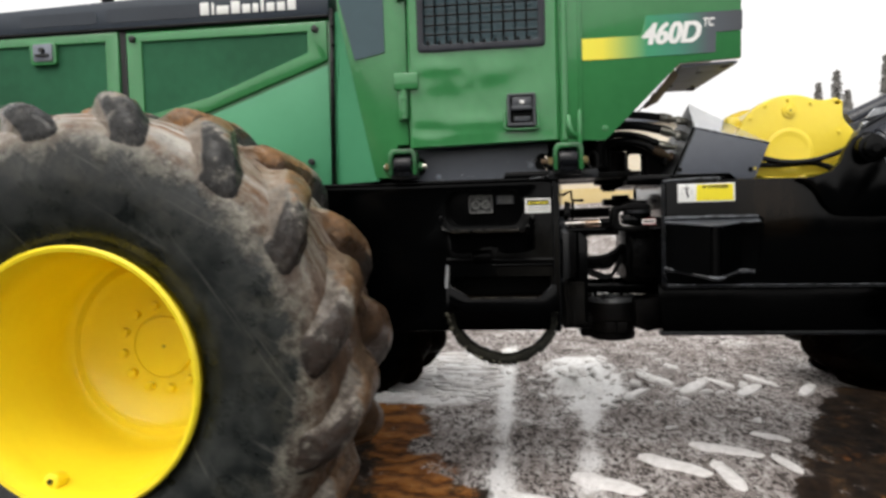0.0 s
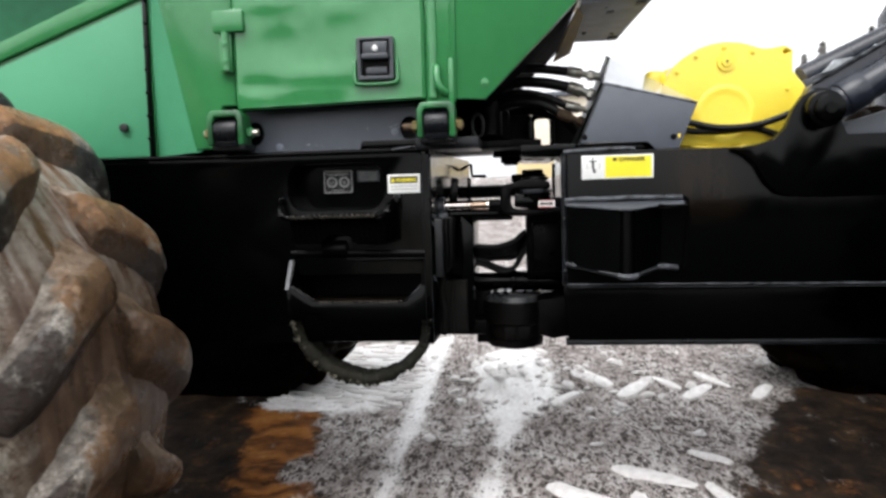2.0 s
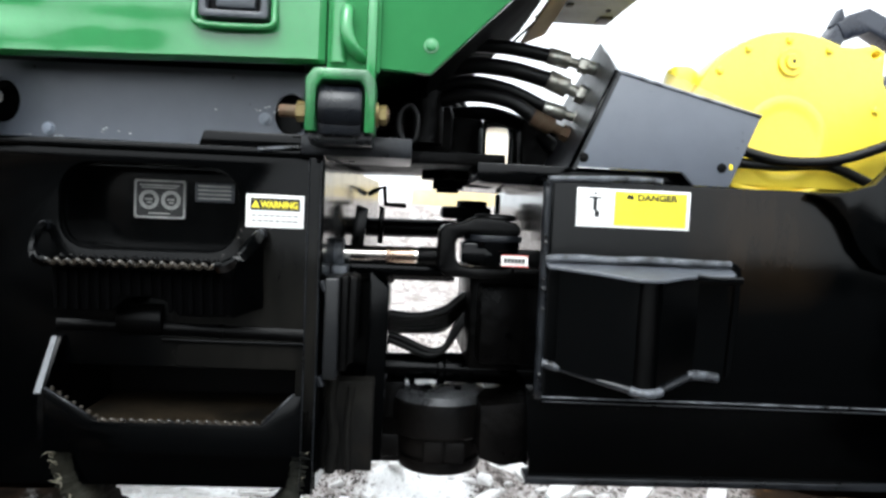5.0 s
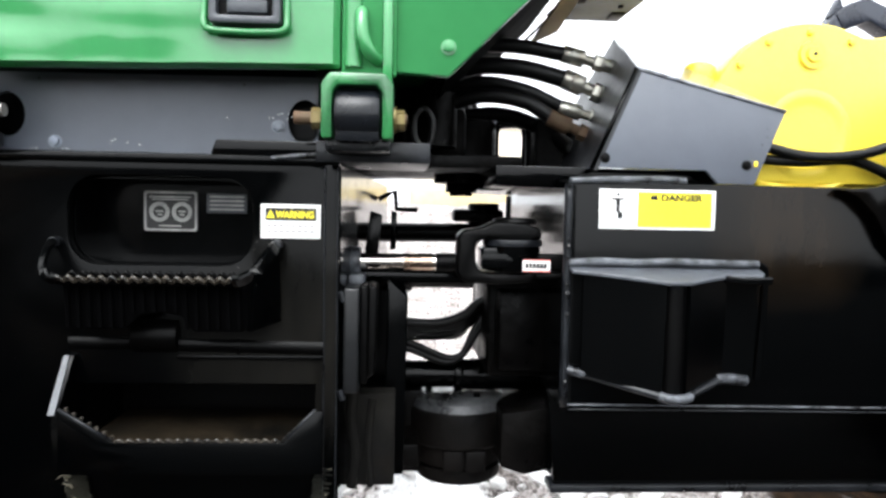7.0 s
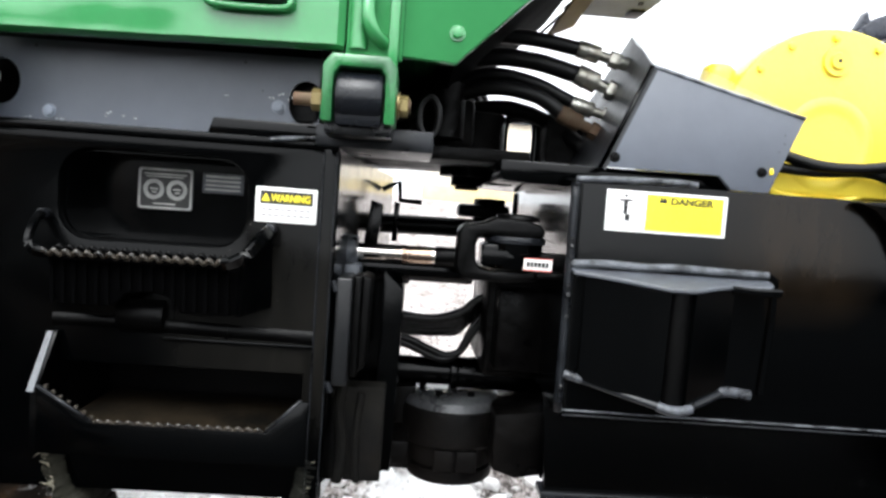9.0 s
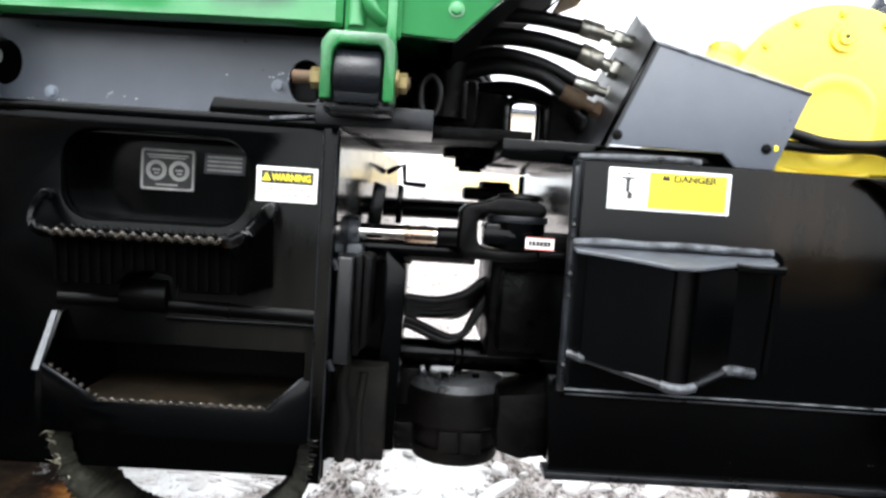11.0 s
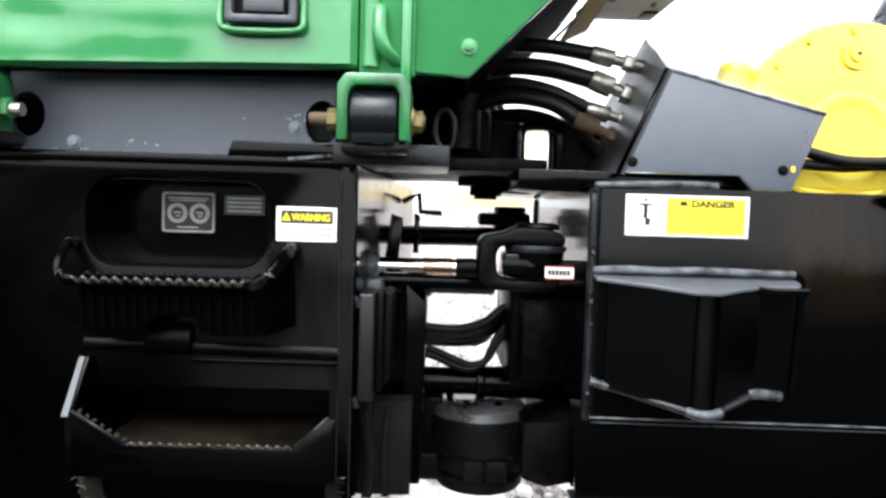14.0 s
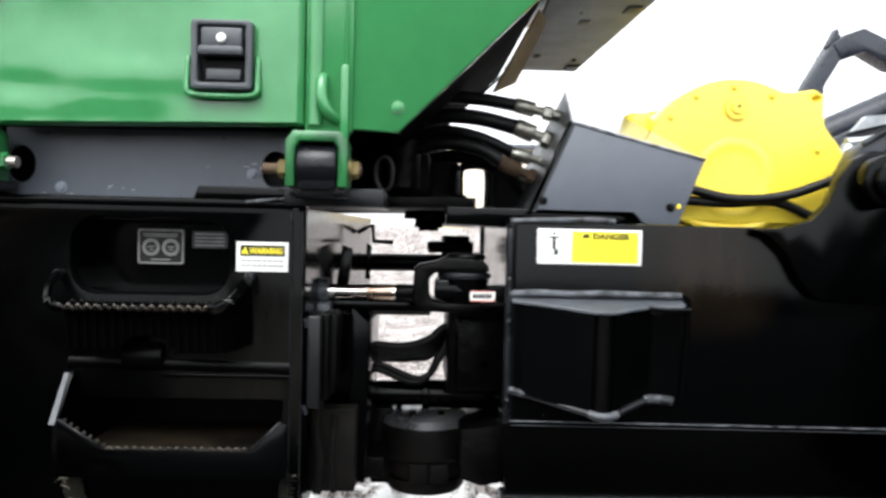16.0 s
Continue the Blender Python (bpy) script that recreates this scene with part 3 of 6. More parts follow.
def lathe(profile, cx, cz, seg=64, close=False):
    """Turns a profile of (radius, y) round the axis along y through cx, cz."""
    bm = bmesh.new()
    rings = [[bm.verts.new((cx + r * math.cos(2 * math.pi * q / seg), y, cz + r * math.sin(2 * math.pi * q / seg))) for q in range(seg)] for r, y in profile]
    pairs = list(zip(rings, rings[1:])) + ([(rings[-1], rings[0])] if close else [])
    for a, b in pairs:
        for q in range(seg):
            bm.faces.new((a[q], a[(q + 1) % seg], b[(q + 1) % seg], b[q]))
    bmesh.ops.recalc_face_normals(bm, faces=bm.faces[:])
    return bm


def quad(*pts, thick=0.006):
    """A plate with these corners, thickened along its normal."""
    bm = bmesh.new()
    f = bm.faces.new([bm.verts.new(p) for p in pts])
    f.normal_update()
    n = f.normal * thick
    out = bmesh.ops.extrude_face_region(bm, geom=[f])
    for v in out["geom"]:
        if isinstance(v, bmesh.types.BMVert):
            v.co -= n
    bmesh.ops.recalc_face_normals(bm, faces=bm.faces[:])
    return bm


def merged(bms):
    me, out = bpy.data.meshes.new("tmp"), bmesh.new()
    for b in bms:
        b.to_mesh(me)
        out.from_mesh(me)
        b.free()
    bpy.data.meshes.remove(me)
    return out


def part(name, bm, material, parent=None, label="", smooth=35):
    if isinstance(bm, (list, tuple)):
        bm = merged(bm)
    me = bpy.data.meshes.new(name)
    for f in bm.faces:
        f.smooth = True
    for e in bm.edges:
        e.smooth = len(e.link_faces) != 2 or e.calc_face_angle(0) < radians(smooth)
    bm.to_mesh(me)
    bm.free()
    me.materials.append(material)
    ob = new(name, me)
    ob.parent = parent
    if label:
        ob["label"] = label
    return ob


def lettering(name, words, size, x, y, z, material, parent, shear=0.0, bold=0.0, label="", width=None):
    """Upright writing that faces the viewer's side; x, z is its lower left corner."""
    cu = bpy.data.curves.new(name, "FONT")
    cu.body, cu.size, cu.shear, cu.extrude, cu.offset = words, size, shear, 0.0006, bold
    tmp = bpy.data.objects.new(name, cu)
    scene.collection.objects.link(tmp)
    me = bpy.data.meshes.new_from_object(tmp.evaluated_get(bpy.context.evaluated_depsgraph_get()))
    bpy.data.objects.remove(tmp)
    fit = 1.0
    if width:
        fit = width / max(v.co.x for v in me.vertices)
    me.transform(Matrix.Translation((x, y, z)) @ Matrix.Rotation(radians(90), 4, "X") @ Matrix.Diagonal((fit, 1, 1, 1)))
    me.materials.clear()
    me.materials.append(material)
    ob = new(name, me)
    ob.parent = parent
    if label:
        ob["label"] = label
    return ob


def hexbolt(x, y, z, r, material, parent, name="bolt", axis="y", sign=-1, depth=None):
    """A hexagon head with its washer, standing out along -y or +x."""
    d = depth or r * 0.8
    v = Vector((0, sign, 0)) if axis == "y" else Vector((sign, 0, 0))
    p = Vector((x, y, z))
    return part(name, [rod(p, p + v * d * 0.25, r * 1.35, 16), rod(p + v * d * 0.25, p + v * d, r, 6, bevel=r * 0.12)], material, parent)


# ---- ground and distance ----
def ground_height(x, y):
    z = 0.03 * noise.noise((x * 0.9, y * 0.9, 0)) + 0.016 * noise.noise((x * 4, y * 4, 7)) + 0.009 * noise.noise((x * 11, y * 11, 2))
    rut = math.exp(-((y - 2.75) / 0.42) ** 2)
    z -= 0.03 * rut
    heap = math.exp(-((x - 0.42) / 0.36) ** 2 - ((y - 5.6) / 0.4) ** 2) * 0.06 * (0.5 + 2.0 * abs(noise.noise((x * 7, y * 7, 12))))
    z += heap + 0.06 * math.exp(-((x - 0.71) / 0.09) ** 2 - ((y - 5.4) / 0.12) ** 2) + 0.035 * math.exp(-((x - 0.2) / 0.12) ** 2 - ((y - 5.4) / 0.12) ** 2)
    far = max(0.0, math.hypot(x, y) - 9)
    z += 0.004 * far * (0.6 + noise.noise((x * 0.11, y * 0.11, 3)))
    if y > 18:
        z += 1.75 * min(1, (y - 18) / 8) ** 2 * (0.92 + 0.12 * noise.noise((x * 0.3, y * 0.2, 1)))
    return z


def cover(x, y):
    """How much of the ground is brown mud and how much is packed white snow."""
    w = noise.noise((x * 1.6, y * 1.6, 5)) * 0.6 + noise.noise((x * 5, y * 5, 9)) * 0.5
    left = min((-0.30 - 0.29 * (y - 3.4) - x) / 0.35, (5.02 - y) / 0.2)
    left = max(left, min((-1.16 - 0.1 * (y - 5) - x) / 0.12, (5.4 - y) / 0.15))
    right = min((x - 1.03 - 0.48 * (y - 3.5)) / 0.3, (5.65 - y) / 0.3)
    near = (3.3 - y) / 0.5
    mud = min(1.2, max(left, right, near)) * 0.55 + 0.3 + w * 0.6
    track = lambda d, s: math.exp(-(d / s) ** 2)
    inside = lambda v, a, b: max(0.0, min(1.0, (v - a) / 0.3, (b - v) / 0.3))
    streak = max(track(x + 0.235 + 0.01 * (y - 4), 0.085) * inside(y, 3.0, 7.2), track(x - 0.22 - 0.095 * (y - 3.68), 0.09) * inside(y, 3.2, 5.6), track(x - 1.93 - 0.05 * (y - 6.5), 0.2) * inside(y, 5.2, 9) * 0.3)
    bend = 0.09 * noise.noise((x * 3, y * 3, 14)) + 0.05 * noise.noise((x * 9, y * 7, 15))
    patch = math.exp(-((x + bend - 0.34) / 0.23) ** 4 - ((y + 2 * bend - 5.78) / 0.75) ** 4) * 1.7
    combed = 0.95 * inside(x, -2.4, -0.25) * inside(y, 4.75, 6.9)
    snow = 0.85 * streak + patch + combed + w * 0.5 + 0.15 * inside(y, 4.6, 8.5) * max(0.0, min(1.0, (x + 0.45) / 0.2)) + 0.3 * max(0.0, min(1, (y - 7) / 3))
    clip = lambda v: max(0.0, min(1.0, v))
    edge = -0.30 - 0.29 * (y - 3.4) - x
    clay = max(inside(edge, -0.1, 0.75) * inside(y, 2.9, 5.3), inside(x - 0.98 - 0.42 * (y - 3.5), 0.05, 0.8) * inside(y, 3.2, 5.2) * 0.4)
    return clip((mud - 0.25) * 2.2), clip((snow - 0.2) * 1.6), clip(clay)


def make_ground():
    near = [k * 0.045 for k in range(-60, 130)]
    far = [1.16 ** k for k in range(60)]
    xs = [near[0] - 0.06 * sum(far[:k + 1]) for k in range(48)][::-1] + near + [near[-1] + 0.06 * sum(far[:k + 1]) for k in range(48)]
    rows = [1.4 + k * 0.045 for k in range(150)]
    ys = [rows[0] - 0.06 * sum(far[:k + 1]) for k in range(46)][::-1] + rows + [rows[-1] + 0.05 * sum(1.11 ** q for q in range(k + 1)) for k in range(72)]
    bm = bmesh.new()
    lay = bm.loops.layers.color.new("cover")
    grid = [[bm.verts.new((x, y, ground_height(x, y))) for x in xs] for y in ys]
    tone = {v: cover(v.co.x, v.co.y) for r in grid for v in r}
    for a, b in zip(grid, grid[1:]):
        for k in range(len(xs) - 1):
            f = bm.faces.new((a[k], a[k + 1], b[k + 1], b[k]))
            for lp in f.loops:
                lp[lay] = (*tone[lp.vert], 1)
    g = part("ground", bm, GROUND)
    return tagged(g, "slushy snow and brown mud yard with tyre marks", "ground", kind="structure")


ground = make_ground()


def unseen_wood():
    """An unseen dark wood, added at the viewer's back and sides to darken reflections: an uneven wall of boughs."""
    bm = bmesh.new()
    n, rows = 220, []
    for k in range(n + 1):
        a = radians(185 + 170 * k / n)
        r = 21 + 2.5 * noise.noise((k * 0.2, 0, 4))
        h = 3.2 + 0.7 * noise.noise((k * 0.35, 3, 1)) + 0.6 * noise.noise((k * 1.7, 5, 1))
        rows.append([bm.verts.new((0.4 + (r + 0.8 * noise.noise((k * 0.9, q, 2))) * math.cos(a), 1.0 + (r + 0.8 * noise.noise((k * 0.9, q, 2))) * math.sin(a), -0.3 + h * q / 5)) for q in range(6)])
    for a, b in zip(rows, rows[1:]):
        for q in range(5):
            bm.faces.new((a[q], a[q + 1], b[q + 1], b[q]))
    return tagged(part("backdrop", bm, NEEDLES), "unseen dark wood edge added behind the viewer", "woods", kind="structure")


unseen_wood()
shed = tagged(new("far_shed"), "pale cream shed with a yellow base band beyond a snow bank", "shed")
CREAM = mat("cream_boards", (0.75, 0.69, 0.57), 0.7, dark=(0.6, 0.5, 0.33), scale=0.6, amount=0.5, bump=0.01, bump_scale=4)
BAND = mat("ochre_boards", (0.55, 0.45, 0.25), 0.7, dark=(0.5, 0.35, 0.1), scale=0.5, amount=0.5, bump=0.01, bump_scale=4)
part("wall", box(0.6, 6.6, 30, 34, 2.25, 4.9, 0.03), CREAM, shed)
part("base", box(0.5, 6.7, 29.95, 34, 1.0, 2.25, 0.03), BAND, shed, "ochre yellow base band")
part("roof", slab([(0.3, 4.9), (6.9, 4.9), (6.6, 5.05), (0.6, 5.05)], 29.7, 34.3, 0.02), GREY, shed)


def conifer(x, y, h, spread, seed):
    """A bare-topped spruce: tapered trunk, drooping limbs in whorls, many small needle clumps."""
    rnd = random.Random(seed)
    t = tagged(new("spruce_tree"), "distant spruce against the white sky, haze put into its colour", "tree", "trees on the skyline")
    t.location = (x, y, 1.5)
    part("trunk", rod((0, 0, 0), (0, 0, h), h * 0.016, 8, h * 0.002), BARK, t)
    bm = bmesh.new()
    lvl = 0.1
    while lvl < 0.99:
        n = 9
        for k in range(n):
            a = 2 * math.pi * (k + rnd.random()) / n
            ln = spread * (1 - lvl) ** 0.8 * rnd.uniform(0.55, 1.15) + 0.25
            for s in range(9):
                f = (s + 1) / 9
                c = Vector((math.cos(a) * ln * f, math.sin(a) * ln * f, h * lvl - ln * 0.22 * f + rnd.uniform(-0.2, 0.2)))
                w = h * 0.014 * rnd.uniform(0.5, 1.3)
                d = Vector((math.cos(a + rnd.uniform(-1, 1)), math.sin(a + rnd.uniform(-1, 1)), rnd.uniform(-0.5, 0.2)))
                e = d.orthogonal().normalized() * w * 0.5
                v = [bm.verts.new(c + p) for p in (-d * w, e, d * w, -e, Vector((0, 0, w * 0.7)))]
                bm.faces.new(v[:4])
                bm.faces.new((v[0], v[1], v[4]))
                bm.faces.new((v[2], v[3], v[4]))
        lvl += rnd.uniform(0.018, 0.032)
    part("crown", bm, HAZED_NEEDLES, t, smooth=1)


for k, (x, y, h, s) in enumerate([(50, 120, 21.5, 2.6), (47.6, 121, 19.5, 2.4), (57.4, 120, 23.3, 1.5), (52.5, 122, 18.5, 2.4), (45.5, 124, 17.5, 2.6), (61, 124, 20, 2.5), (54.5, 126, 17, 2.2), (64, 122, 21, 2.4)]):
    conifer(x, y, h, s, k)

# ---- the machine ----
skidder = tagged(new("log_skidder"), "green, black and yellow articulated log skidder standing in muddy snow", "forestry machine")
skidder.location = (0, 0, 0)

# Grey of rubbed edges; on the shelf it also paints the reflected sky.
RUBBED_SKYLIT = mat("rubbed_skylit_grey", (0.06, 0.067, 0.078), 0.4, dark=(0.03, 0.03, 0.034), scale=20, amount=0.7)
# front frame: side plate with two foot pockets, top beam, end face
pocket = rounded(-0.45, -0.095, 1.275, 1.45, 0.06)
low_pocket = [(-0.44, 0.90), (0.03, 0.90), (0.03, 1.04), (-0.44, 1.04)]
front_frame = part("front_frame", [
    slab([(-3.3, 0.70), (-1.9, 0.70), (-1.0, 0.79), (0.075, 0.79), (0.075, 1.478), (-3.3, 1.478)], 3.36, 3.385, 0.003, 2, [pocket[::-1], low_pocket[::-1]]),
    box(-3.3, -0.47, 3.39, 4.43, 0.85, 1.46),
    box(-0.47, 0.03, 3.62, 4.43, 0.85, 1.46),
    box(-3.3, 0.075, 4.44, 4.465, 0.83, 1.478, 0.003),
], BLACK_FRONT, skidder, "gloss black welded front frame, scuffs and painted haze round the steps")
part("foot_pocket", [
    slab(pocket, 3.478, 3.488), slab(pocket, 3.386, 3.478, 0, 2, [rounded(-0.445, -0.10, 1.28, 1.445, 0.055)[::-1]])], BLACK, front_frame)
part("lower_pocket", [box(-0.44, 0.03, 3.6, 3.61, 0.88, 1.08), box(-0.46, -0.44, 3.386, 3.61, 0.88, 1.08), box(0.03, 0.045, 3.386, 3.61, 0.88, 1.08), box(-0.44, 0.03, 3.386, 3.6, 1.04, 1.05), box(-0.44, 0.03, 3.386, 3.6, 0.885, 0.898)], BLACK_DULL, front_frame)
part("frame_top_beam", [box(-3.3, 0.075, 3.352, 3.42, 1.478, 1.494, 0.003), slab([(-0.175, 1.495), (0.25, 1.488), (0.25, 1.524), (-0.165, 1.524)], 3.35, 3.60, 0.004)], BLACK, front_frame)
part("ledge_plate", box(0.03, 0.252, 3.338, 3.6, 1.484, 1.5245, 0.003), SHEEN, front_frame, "black ledge plate with a painted grey sheen")
part("weld_bead", tube([(-0.056, 3.346, 1.489), (-0.02, 3.345, 1.493), (0.01, 3.345, 1.496), (0.032, 3.346, 1.498)], 0.0045, 8), WORN_GLINT, front_frame, "worn weld with a painted silvery glint")
strip = part("frame_edge_strip", box(0.047, 0.075, 3.340, 3.36, 0.785, 1.478, 0.004), BLACK_FRONT, front_frame)
# Thin pale lines stand in for light caught on the strip's edges.
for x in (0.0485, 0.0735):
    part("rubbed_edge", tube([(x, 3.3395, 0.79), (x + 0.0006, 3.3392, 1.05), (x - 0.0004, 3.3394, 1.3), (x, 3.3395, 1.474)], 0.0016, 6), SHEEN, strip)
part("end_plate", [quad((0.078, 3.36, 0.79), (0.145, 4.46, 0.79), (0.145, 4.46, 1.478), (0.078, 3.36, 1.478), thick=0.02)], MIRROR_BLACK, front_frame, "gloss black end plate that mirrors the snow")
stop = part("stop_block", [box(0.087, 0.117, 3.333, 3.43, 1.028, 1.238, 0.005, 3)], STOP, skidder, "dull black steel steering stop")
part("stop_pad", [box(0.117, 0.133, 3.36, 3.45, 1.04, 1.24, 0.004, 3), slab([(0.131, 1.045), (0.148, 1.06), (0.152, 1.235), (0.133, 1.242)], 3.372, 3.47, 0.005, 3)], BLACK_DULL, stop, "black rubber pad")
for z in (1.035, 1.231):
    part("weld_bead", rod((0.08, 3.337, z), (0.087, 3.337, z - 0.02), 0.006, 8), SHEEN, stop)
part("stop_plate", [box(0.082, 0.2, 3.56, 3.6, 0.80, 1.24), slab([(0.165, 0.80), (0.21, 0.80), (0.215, 1.20), (0.17, 1.24)], 3.5, 3.9, 0.004)], BLACK, skidder)
MUDDY = mud_mat("mud_smeared_black", (0.0012, 0.0012, 0.0012), (0.008, 0.0072, 0.0055), (0.006, 0.0042, 0.0026), 0.6)
part("muddy_web", [slab([(0.08, 0.80), (0.19, 0.80), (0.19, 1.0), (0.08, 1.0)], 3.44, 3.5, 0.004), tube([(0.10, 3.435, 0.80), (0.108, 3.43, 0.88), (0.098, 3.432, 0.95), (0.104, 3.436, 1.02)], 0.012, 8), tube([(0.14, 3.438, 0.80), (0.135, 3.434, 0.9), (0.142, 3.438, 0.99)], 0.008, 8)], MUDDY, skidder, "black web smeared with mud")
part("cross_pipe", [rod((-0.45, 3.372, 1.121), (-0.325, 3.372, 1.121), 0.017, 20), rod((-0.245, 3.372, 1.119), (0.046, 3.372, 1.113), 0.018, 20), rod((-0.125, 3.372, 1.116), (-0.118, 3.372, 1.116), 0.020, 20)], BLACK_DULL, front_frame, "black cross pipe")
part("pipe_collar", rod((-0.328, 3.376, 1.136), (-0.238, 3.376, 1.136), 0.036, 32, bevel=0.004), BLACK_DULL, front_frame)
part("pipe_shadow_lip", box(-0.24, 0.046, 3.352, 3.36, 1.092, 1.099, 0.002), BLACK, front_frame)


def toothed(x0, x1, y, z, pitch=0.0193, rise=0.0062, r=0.0044):
    """A grip edge: a bar whose top is bent into a row of round teeth."""
    n = round((x1 - x0) / pitch)
    pts = [(x0, y, z)]
    for k in range(n):
        a = x0 + (k + 0.5) * (x1 - x0) / n
        pts += [(a - 0.24 * pitch, y, z + 0.2 * rise), (a, y - 0.003, z + rise), (a + 0.24 * pitch, y, z + 0.2 * rise), (a + 0.5 * pitch, y + 0.002, z - 0.4 * rise)]
    return tube(pts, r, 8, 2)


def proud(ob, k, dy):
    """Draws a part in towards the step's middle and out from the frame."""
    for v in ob.data.vertices:
        v.co = (0.215 + (v.co.x - 0.215) * k, v.co.y + dy, 1.397 + (v.co.z - 1.397) * k)


# upper step: a tray with a saw-toothed front edge, hung on two bent flat bars
tray = [(-0.43, 1.256), (-0.082, 1.256), (-0.089, 1.164), (-0.10, 1.158), (-0.186, 1.157), (-0.212, 1.186), (-0.245, 1.193), (-0.286, 1.188), (-0.312, 1.163), (-0.40, 1.160), (-0.412, 1.168)]
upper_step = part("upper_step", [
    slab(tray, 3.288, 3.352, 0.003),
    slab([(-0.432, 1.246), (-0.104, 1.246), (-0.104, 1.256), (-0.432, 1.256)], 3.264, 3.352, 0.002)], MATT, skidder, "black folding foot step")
part("step_arm", bar([(-0.468, 3.352, 1.320), (-0.466, 3.325, 1.316), (-0.461, 3.292, 1.295), (-0.452, 3.270, 1.273), (-0.436, 3.262, 1.259), (-0.425, 3.262, 1.256)], 0.020, 0.013, (-0.6, 0.5, 0.6)), BLACK, upper_step)
part("step_arm", bar([(-0.046, 3.352, 1.318), (-0.048, 3.325, 1.313), (-0.058, 3.292, 1.292), (-0.072, 3.270, 1.272), (-0.094, 3.262, 1.259), (-0.11, 3.262, 1.256)], 0.024, 0.014, (0.6, 0.5, 0.6)), BLACK, upper_step)
part("step_cheek", quad((-0.079, 3.266, 1.262), (-0.048, 3.345, 1.306), (-0.046, 3.356, 1.17), (-0.09, 3.29, 1.16), thick=0.010), BLACK, upper_step)
for x in (-0.467, -0.046):
    part("arm_bolt", rod((x, 3.334, 1.319), (x, 3.36, 1.319), 0.011, 12, bevel=0.002), SHEEN, upper_step)
part("grip_strip", toothed(-0.432, -0.104, 3.262, 1.2555), GRIP, upper_step, "saw-toothed grip edge, worn, with glints put into its colour")
part("grip_strip", toothed(-0.425, -0.11, 3.304, 1.26), BLACK_DULL, upper_step)
for k in range(17):
    x = -0.42 + 0.0195 * k
    low = 1.166 if x < -0.312 else (1.196 if x < -0.215 else 1.163)
    part("step_rib", quad((x, 3.287, 1.245), (x + 0.006, 3.287, 1.245), (x + 0.009, 3.287, low), (x + 0.003, 3.287, low), thick=0.007), MATT, upper_step)
lower_step = part("lower_step", [
    slab([(-0.484, 0.856), (0.046, 0.856), (0.046, 0.985), (0.028, 0.985), (-0.033, 0.921), (-0.371, 0.924), (-0.47, 0.985), (-0.484, 0.985)], 3.336, 3.345, 0.002),
    ], BLACK, skidder, "black box foot step")
part("step_floor", box(-0.44, 0.03, 3.345, 3.59, 0.90, 0.912, 0.001), DUST, lower_step, "dusty tread floor")
part("step_side", quad((-0.484, 3.335, 0.98), (-0.484, 3.40, 1.08), (-0.484, 3.45, 1.08), (-0.484, 3.45, 0.86), (-0.484, 3.335, 0.86), thick=0.012), BLACK, lower_step)
part("side_edge", quad((-0.490, 3.331, 0.978), (-0.477, 3.331, 0.978), (-0.479, 3.398, 1.082), (-0.490, 3.398, 1.082), thick=0.004), RUBBED_SKYLIT, lower_step, "grey rubbed edge")
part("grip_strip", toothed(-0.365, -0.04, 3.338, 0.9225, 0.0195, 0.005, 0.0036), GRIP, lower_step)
# Paler tubes paint the highlights along the slanted inner edges.
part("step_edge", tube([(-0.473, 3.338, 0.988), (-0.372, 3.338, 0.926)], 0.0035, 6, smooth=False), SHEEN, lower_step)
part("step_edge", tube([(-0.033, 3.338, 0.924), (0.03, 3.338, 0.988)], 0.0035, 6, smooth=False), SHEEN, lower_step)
for k in range(7):
    f = k / 6
    part("grip_tooth", box(-0.466 + 0.088 * f, -0.458 + 0.088 * f, 3.345, 3.353, 0.979 - 0.056 * f, 0.988 - 0.056 * f, 0.002), GRIP, lower_step)
    part("grip_tooth", box(-0.036 + 0.06 * f, -0.029 + 0.06 * f, 3.345, 3.353, 0.921 + 0.056 * f, 0.929 + 0.056 * f, 0.002), GRIP, lower_step)
for ob in (lower_step, *lower_step.children):
    proud(ob, 0.945, -0.055)
part("pocket_dust", box(-0.40, -0.14, 3.39, 3.47, 1.2765, 1.279), DUST, front_frame, "dust on the pocket floor")
LOOP = mud_mat("muddy_strap", (0.004, 0.0045, 0.0038), (0.034, 0.034, 0.027), (0.014, 0.013, 0.009), 0.8)


def strap():
    """A hanging loop of ribbed rubber belt, frayed on its edges."""
    line = spline([(-0.435, 3.40, 0.88), (-0.41, 3.40, 0.79), (-0.33, 3.40, 0.70), (-0.19, 3.40, 0.652), (-0.06, 3.40, 0.69), (0.025, 3.40, 0.78), (0.045, 3.40, 0.88)], 22)
    bm = bmesh.new()
    rnd = random.Random(3)
    rings = []
    for i, p in enumerate(line):
        d = (line[min(i + 1, len(line) - 1)] - line[max(i - 1, 0)]).normalized()
        nrm = Vector((-d.z, 0, d.x))
        rib = 0.006 * (i % 2)
        r = 0.014 + rib + rnd.uniform(-0.002, 0.011)
        rings.append([bm.verts.new(p + nrm * a + Vector((0, b, 0))) for a, b in ((-r, -0.06), (r * 0.5, -0.06 - rib), (r * 0.5, 0.06), (-r, 0.06))])
    for a, b in zip(rings, rings[1:]):
        for q in range(4):
            bm.faces.new((a[q], a[(q + 1) % 4], b[(q + 1) % 4], b[q]))
    bm.faces.new(rings[0][::-1]), bm.faces.new(rings[-1])
    return bm


belt = part("strap_step", strap(), LOOP, skidder, "muddy rubber belt hung in a loop as a step", smooth=25)


